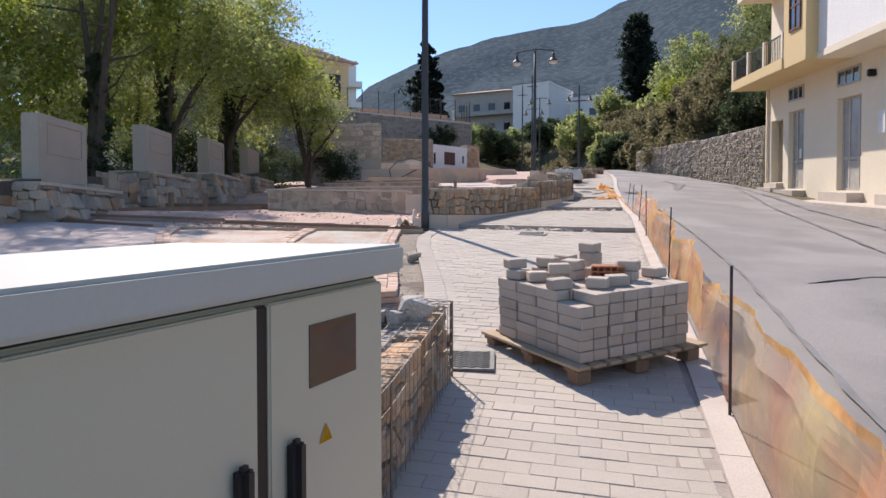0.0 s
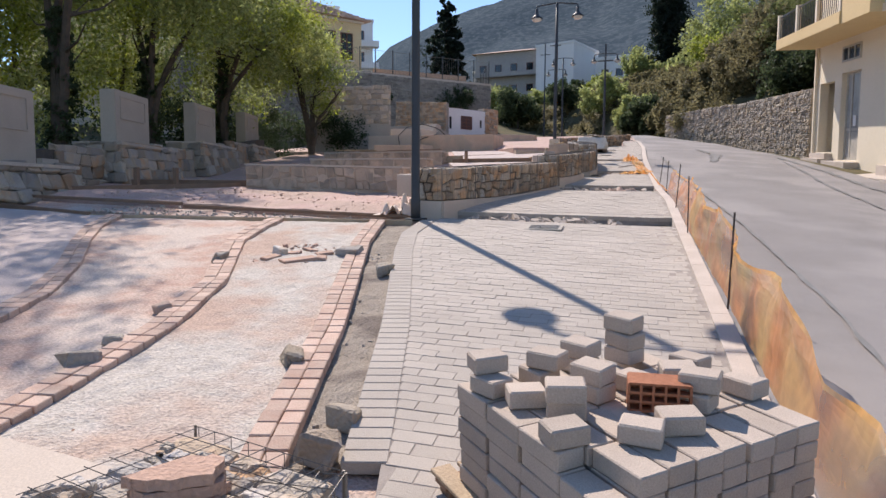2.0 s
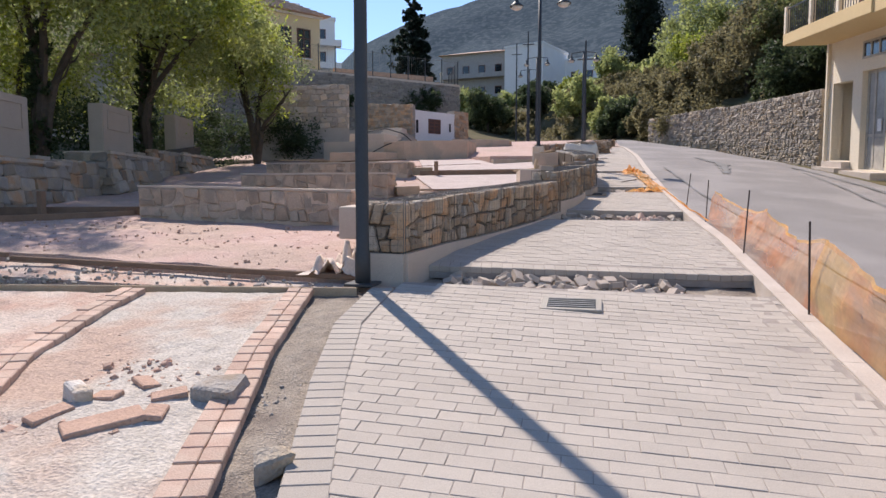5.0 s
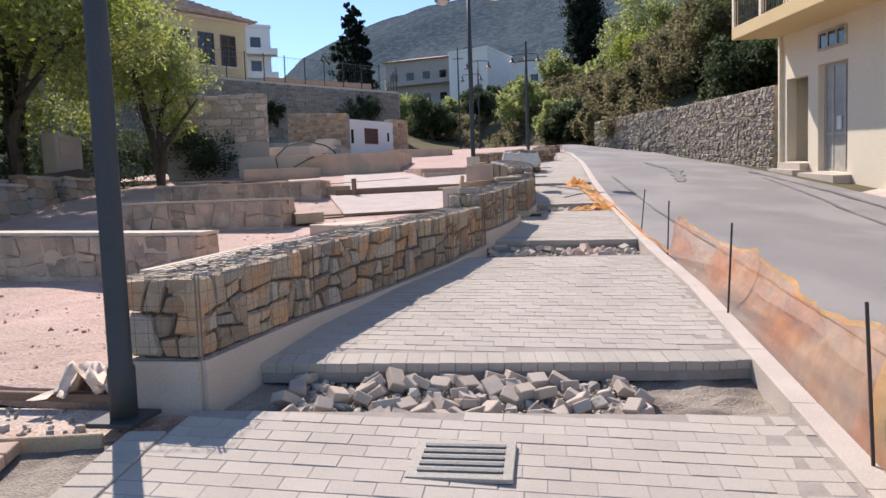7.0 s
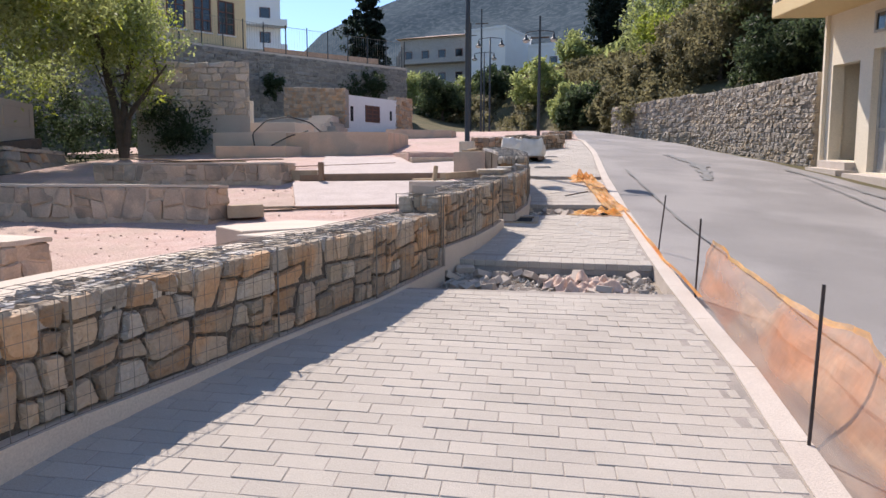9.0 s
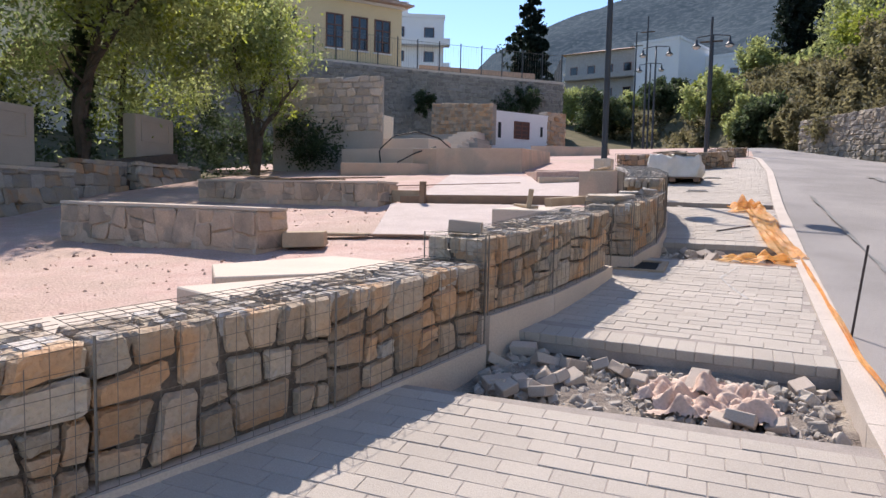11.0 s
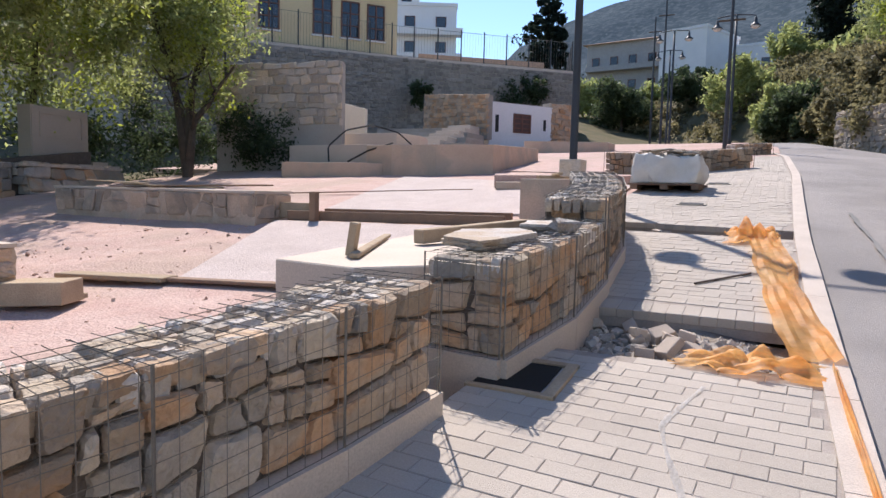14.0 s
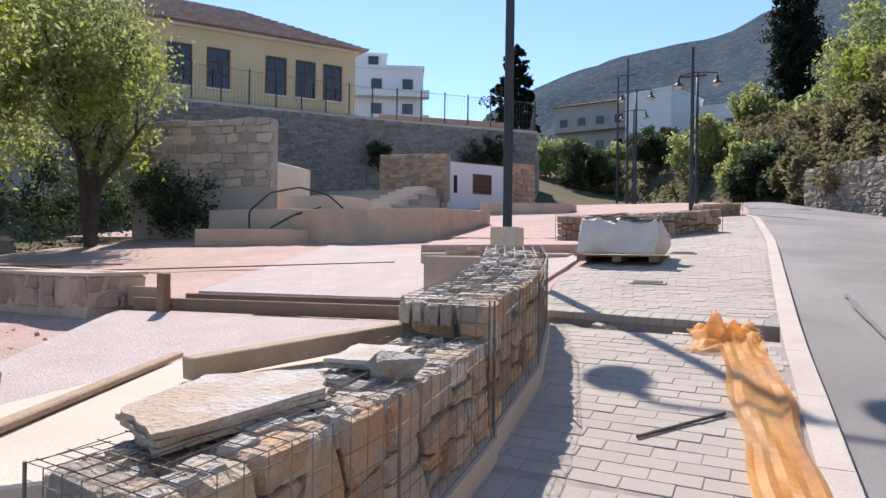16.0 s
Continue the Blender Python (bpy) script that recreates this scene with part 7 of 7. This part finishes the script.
# slope above the roadside wall
SL = [(11.5, 22, 1.5, LEAFD, "dark olive bush above the roadside wall"), (10.0, 25, 1.4, LEAFD, "dark olive bush above the roadside wall"), (13.5, 25, 2.2, LEAFD, "broad dark shrub on the slope"), (12.5, 30, 2.6, LEAFG, "bright green tree on the slope"), (9.5, 32, 2.0, LEAFB, "brownish dry shrub on the slope"),
      (16, 31, 3.0, LEAFG, "large bright green tree on the slope"), (12, 37, 2.8, LEAFG, "bright green tree above the bend"), (7.2, 36, 1.7, LEAFB, "brownish dry shrub above the bend"), (8.5, 41, 2.0, LEAFY, "yellowish tree above the bend"), (15, 42, 3.4, LEAFG, "large green tree on the slope"), (20, 36, 3.6, LEAF, "large olive-green tree on the slope"),
      (5.6, 35.0, 1.2, LEAFB, "dry shrub hanging over the wall"), (6.8, 31.5, 1.5, LEAFB, "dry brown shrub hanging over the wall"), (21, 28, 3.4, LEAF, "olive-green tree behind the house"), (25, 45, 4.5, LEAF, "tall tree high on the slope"), (18, 52, 4.0, LEAF, "olive-green tree high on the slope"), (10, 54, 3.0, LEAF, "olive-green tree beyond the cypress"),
      (5.0, 38.5, 1.1, LEAFB, "brown dry shrub at the road bend"), (6.2, 39.5, 1.4, LEAFB, "brown dry shrub at the road bend"), (4.2, 40, 0.9, LEAFD, "spiky dark plant at the road bend"), (3.0, 42.0, 1.0, LEAFD, "spiky dark plant at the road bend"), (7.5, 38, 1.5, LEAFB, "brown dry shrub above the bend"), (9.5, 36, 2.0, LEAFB, "tall brownish shrub above the bend"), (11, 33.5, 2.2, LEAFB, "tall brownish shrub above the bend"), (2.6, 44.5, 1.4, LEAF, "grey-green bush at the road bend"), (3.8, 41.5, 1.3, LEAFD, "dark bush at the road bend"), (0.5, 50, 1.8, LEAF, "grey-green bush beyond the bend"), (-3.5, 57, 1.7, LEAFD, "dark tree beyond the bend"), (-8, 56, 2.0, LEAFD, "dark tree beside the far street"), (-12.5, 60, 1.6, LEAF, "olive-green tree in the village"), (-7, 66, 1.5, LEAF, "olive-green tree in the village"),
      (-1, 68, 1.4, LEAFY, "yellowish tree in the village"), (3.5, 62, 1.8, LEAF, "olive tree in the village"), (-14, 74, 1.7, LEAF, "olive tree in the village"), (8, 75, 2.2, LEAF, "olive tree below the houses"), (-4, 83, 1.6, LEAFD, "dark tree below the white houses"), (4, 88, 1.8, LEAF, "tree below the white houses"), (-20, 86, 1.8, LEAF, "tree below the grey house")]
for i, (x, y, s, m, lab) in enumerate(SL):
    z = ground_z(x, y)
    far = min(1.0, 34 / (y + 2))
    tree(x, y, z, [[(0, 0, s * 0.6), (0.2 * s, 0, s * 1.2)], [(0, 0, s * 0.5), (-0.4 * s, 0.1, s * 1.1)]], [(0, 0, s * 0.95, s * 1.05, s * 1.05, s * 0.8)] + [(s * math.cos(k * 1.3 + i) * 0.75, s * math.sin(k * 1.3 + i) * 0.75, s * (0.45 + 0.35 * ((k * 7 + i) % 4)), s * (0.35 + 0.12 * ((k + i) % 3)), s * (0.35 + 0.12 * ((k + i) % 3)), s * 0.4) for k in range(5)],
         int((7500 + 2600 * s) * (0.5 + far)), 0.05 + 0.0017 * y, m, lab, 40 + i, 0.06 * s, name="tree" if s > 1.6 else "shrub")


def meadow():
    rng = np.random.default_rng(3)
    V = []
    for _ in range(520):
        x, y = rng.uniform(5, 26), rng.uniform(20, 60)
        e = float(np.interp(y, [18, 26, 32, 38, 45, 60], [9.5, 7.9, 5.6, 3.6, 0.5, -10]))
        if x < e + 0.6:
            continue
        leaves(V, None, (x, y, ground_z(x, y) + 0.2), (0.7, 0.7, 0.25), 60, 0.11, rng, 6)
    for _ in range(420):
        x, y = rng.uniform(-16, 8), rng.uniform(41, 66)
        e = float(np.interp(y, [18, 26, 32, 38, 45, 60], [9.5, 7.9, 5.6, 3.6, 0.5, -10]))
        if x > e + 0.6:
            leaves(V, None, (x, y, ground_z(x, y) + 0.35), (1.0, 1.0, 0.5), 140, 0.14, rng, 6)
    tagged(part("undergrowth", leafmesh("undergrowth", V), LEAFB), "dry brownish undergrowth on the slope", "undergrowth", kind="stuff")
    V = []
    for _ in range(500):
        x, y = rng.uniform(-40, 40), rng.uniform(58, 150)
        leaves(V, None, (x, y, ground_z(x, y) + 0.8), (1.6, 1.6, 1.0), 70, 0.3, rng, 6)
    tagged(part("far_woods", leafmesh("far_woods", V), LEAF), "scattered olive woods below the mountain", "woods", kind="stuff")


meadow()


# ---- road marks and small traces ----
def patch(name, pts, w, material, label, cat, dz, seed):
    """An irregular thin strip lying on the road or pavers."""
    P = lerp(pts, max(12, int(sum(math.dist(p, q) for p, q in zip(pts, pts[1:])) / 0.12)))
    bm = bmesh.new()
    G = []
    for i, (x, y) in enumerate(P):
        q, p = P[min(i + 1, len(P) - 1)], P[max(i - 1, 0)]
        d = Vector((q[0] - p[0], q[1] - p[1])).normalized()
        a = w * (0.6 + 0.7 * noise.noise((i * 0.31, seed, 0.5)))
        b = w * (0.6 + 0.7 * noise.noise((i * 0.31, seed, 7.5)))
        G.append([bm.verts.new((x - d.y * a, y + d.x * a, gz(x - d.y * a, y) + dz)), bm.verts.new((x + d.y * b, y - d.x * b, gz(x + d.y * b, y) + dz))])
    for a, b in zip(G, G[1:]):
        bm.faces.new((a[0], a[1], b[1], b[0]))
    return tagged(part(name, bm, material), label, cat, kind="structure")


patch("road_patch", [(4.25, -10), (4.25, -7.3), (4.3, -5.5), (4.42, -2.7), (4.36, 1.1), (4.1, 6.0), (3.85, 10.5), (3.75, 13.5)], 0.035, TAR, "dark tarred crack along the road", "road patch", -0.018, 1.0)
patch("road_patch", [(5.2, 12.5), (5.6, 15.5), (5.3, 18.5)], 0.2, TAR, "dark repaired patch in the road", "road patch", -0.018, 2.0)
patch("road_patch", [(6.8, -2), (7.0, 4), (7.2, 9), (7.4, 14)], 0.06, TAR, "thin dark crack in the road", "road patch", -0.018, 3.0)
patch("road_patch", [(5.0, -3), (5.9, -2.2), (7.0, -1.9)], 0.05, TAR, "thin branching crack in the road", "road patch", -0.018, 4.0)
patch("road_patch", [(8.3, 2), (8.1, 7), (7.9, 11), (7.6, 16)], 0.12, TAR, "dark dirt along the road edge", "road patch", -0.018, 5.0)
CHALK = mat("white_chalk", (0.72, 0.70, 0.68), (0.62, 0.60, 0.57), scale=12, fine=90)
sheer(CHALK, 0.35, 9)
patch("chalk_mark", [(2.76, 7.86), (2.64, 7.4), (2.68, 7.2), (2.78, 6.9), (2.86, 6.7)], 0.02, CHALK, "curved white chalk mark on pavers", "chalk mark", 0.005, 6.0)
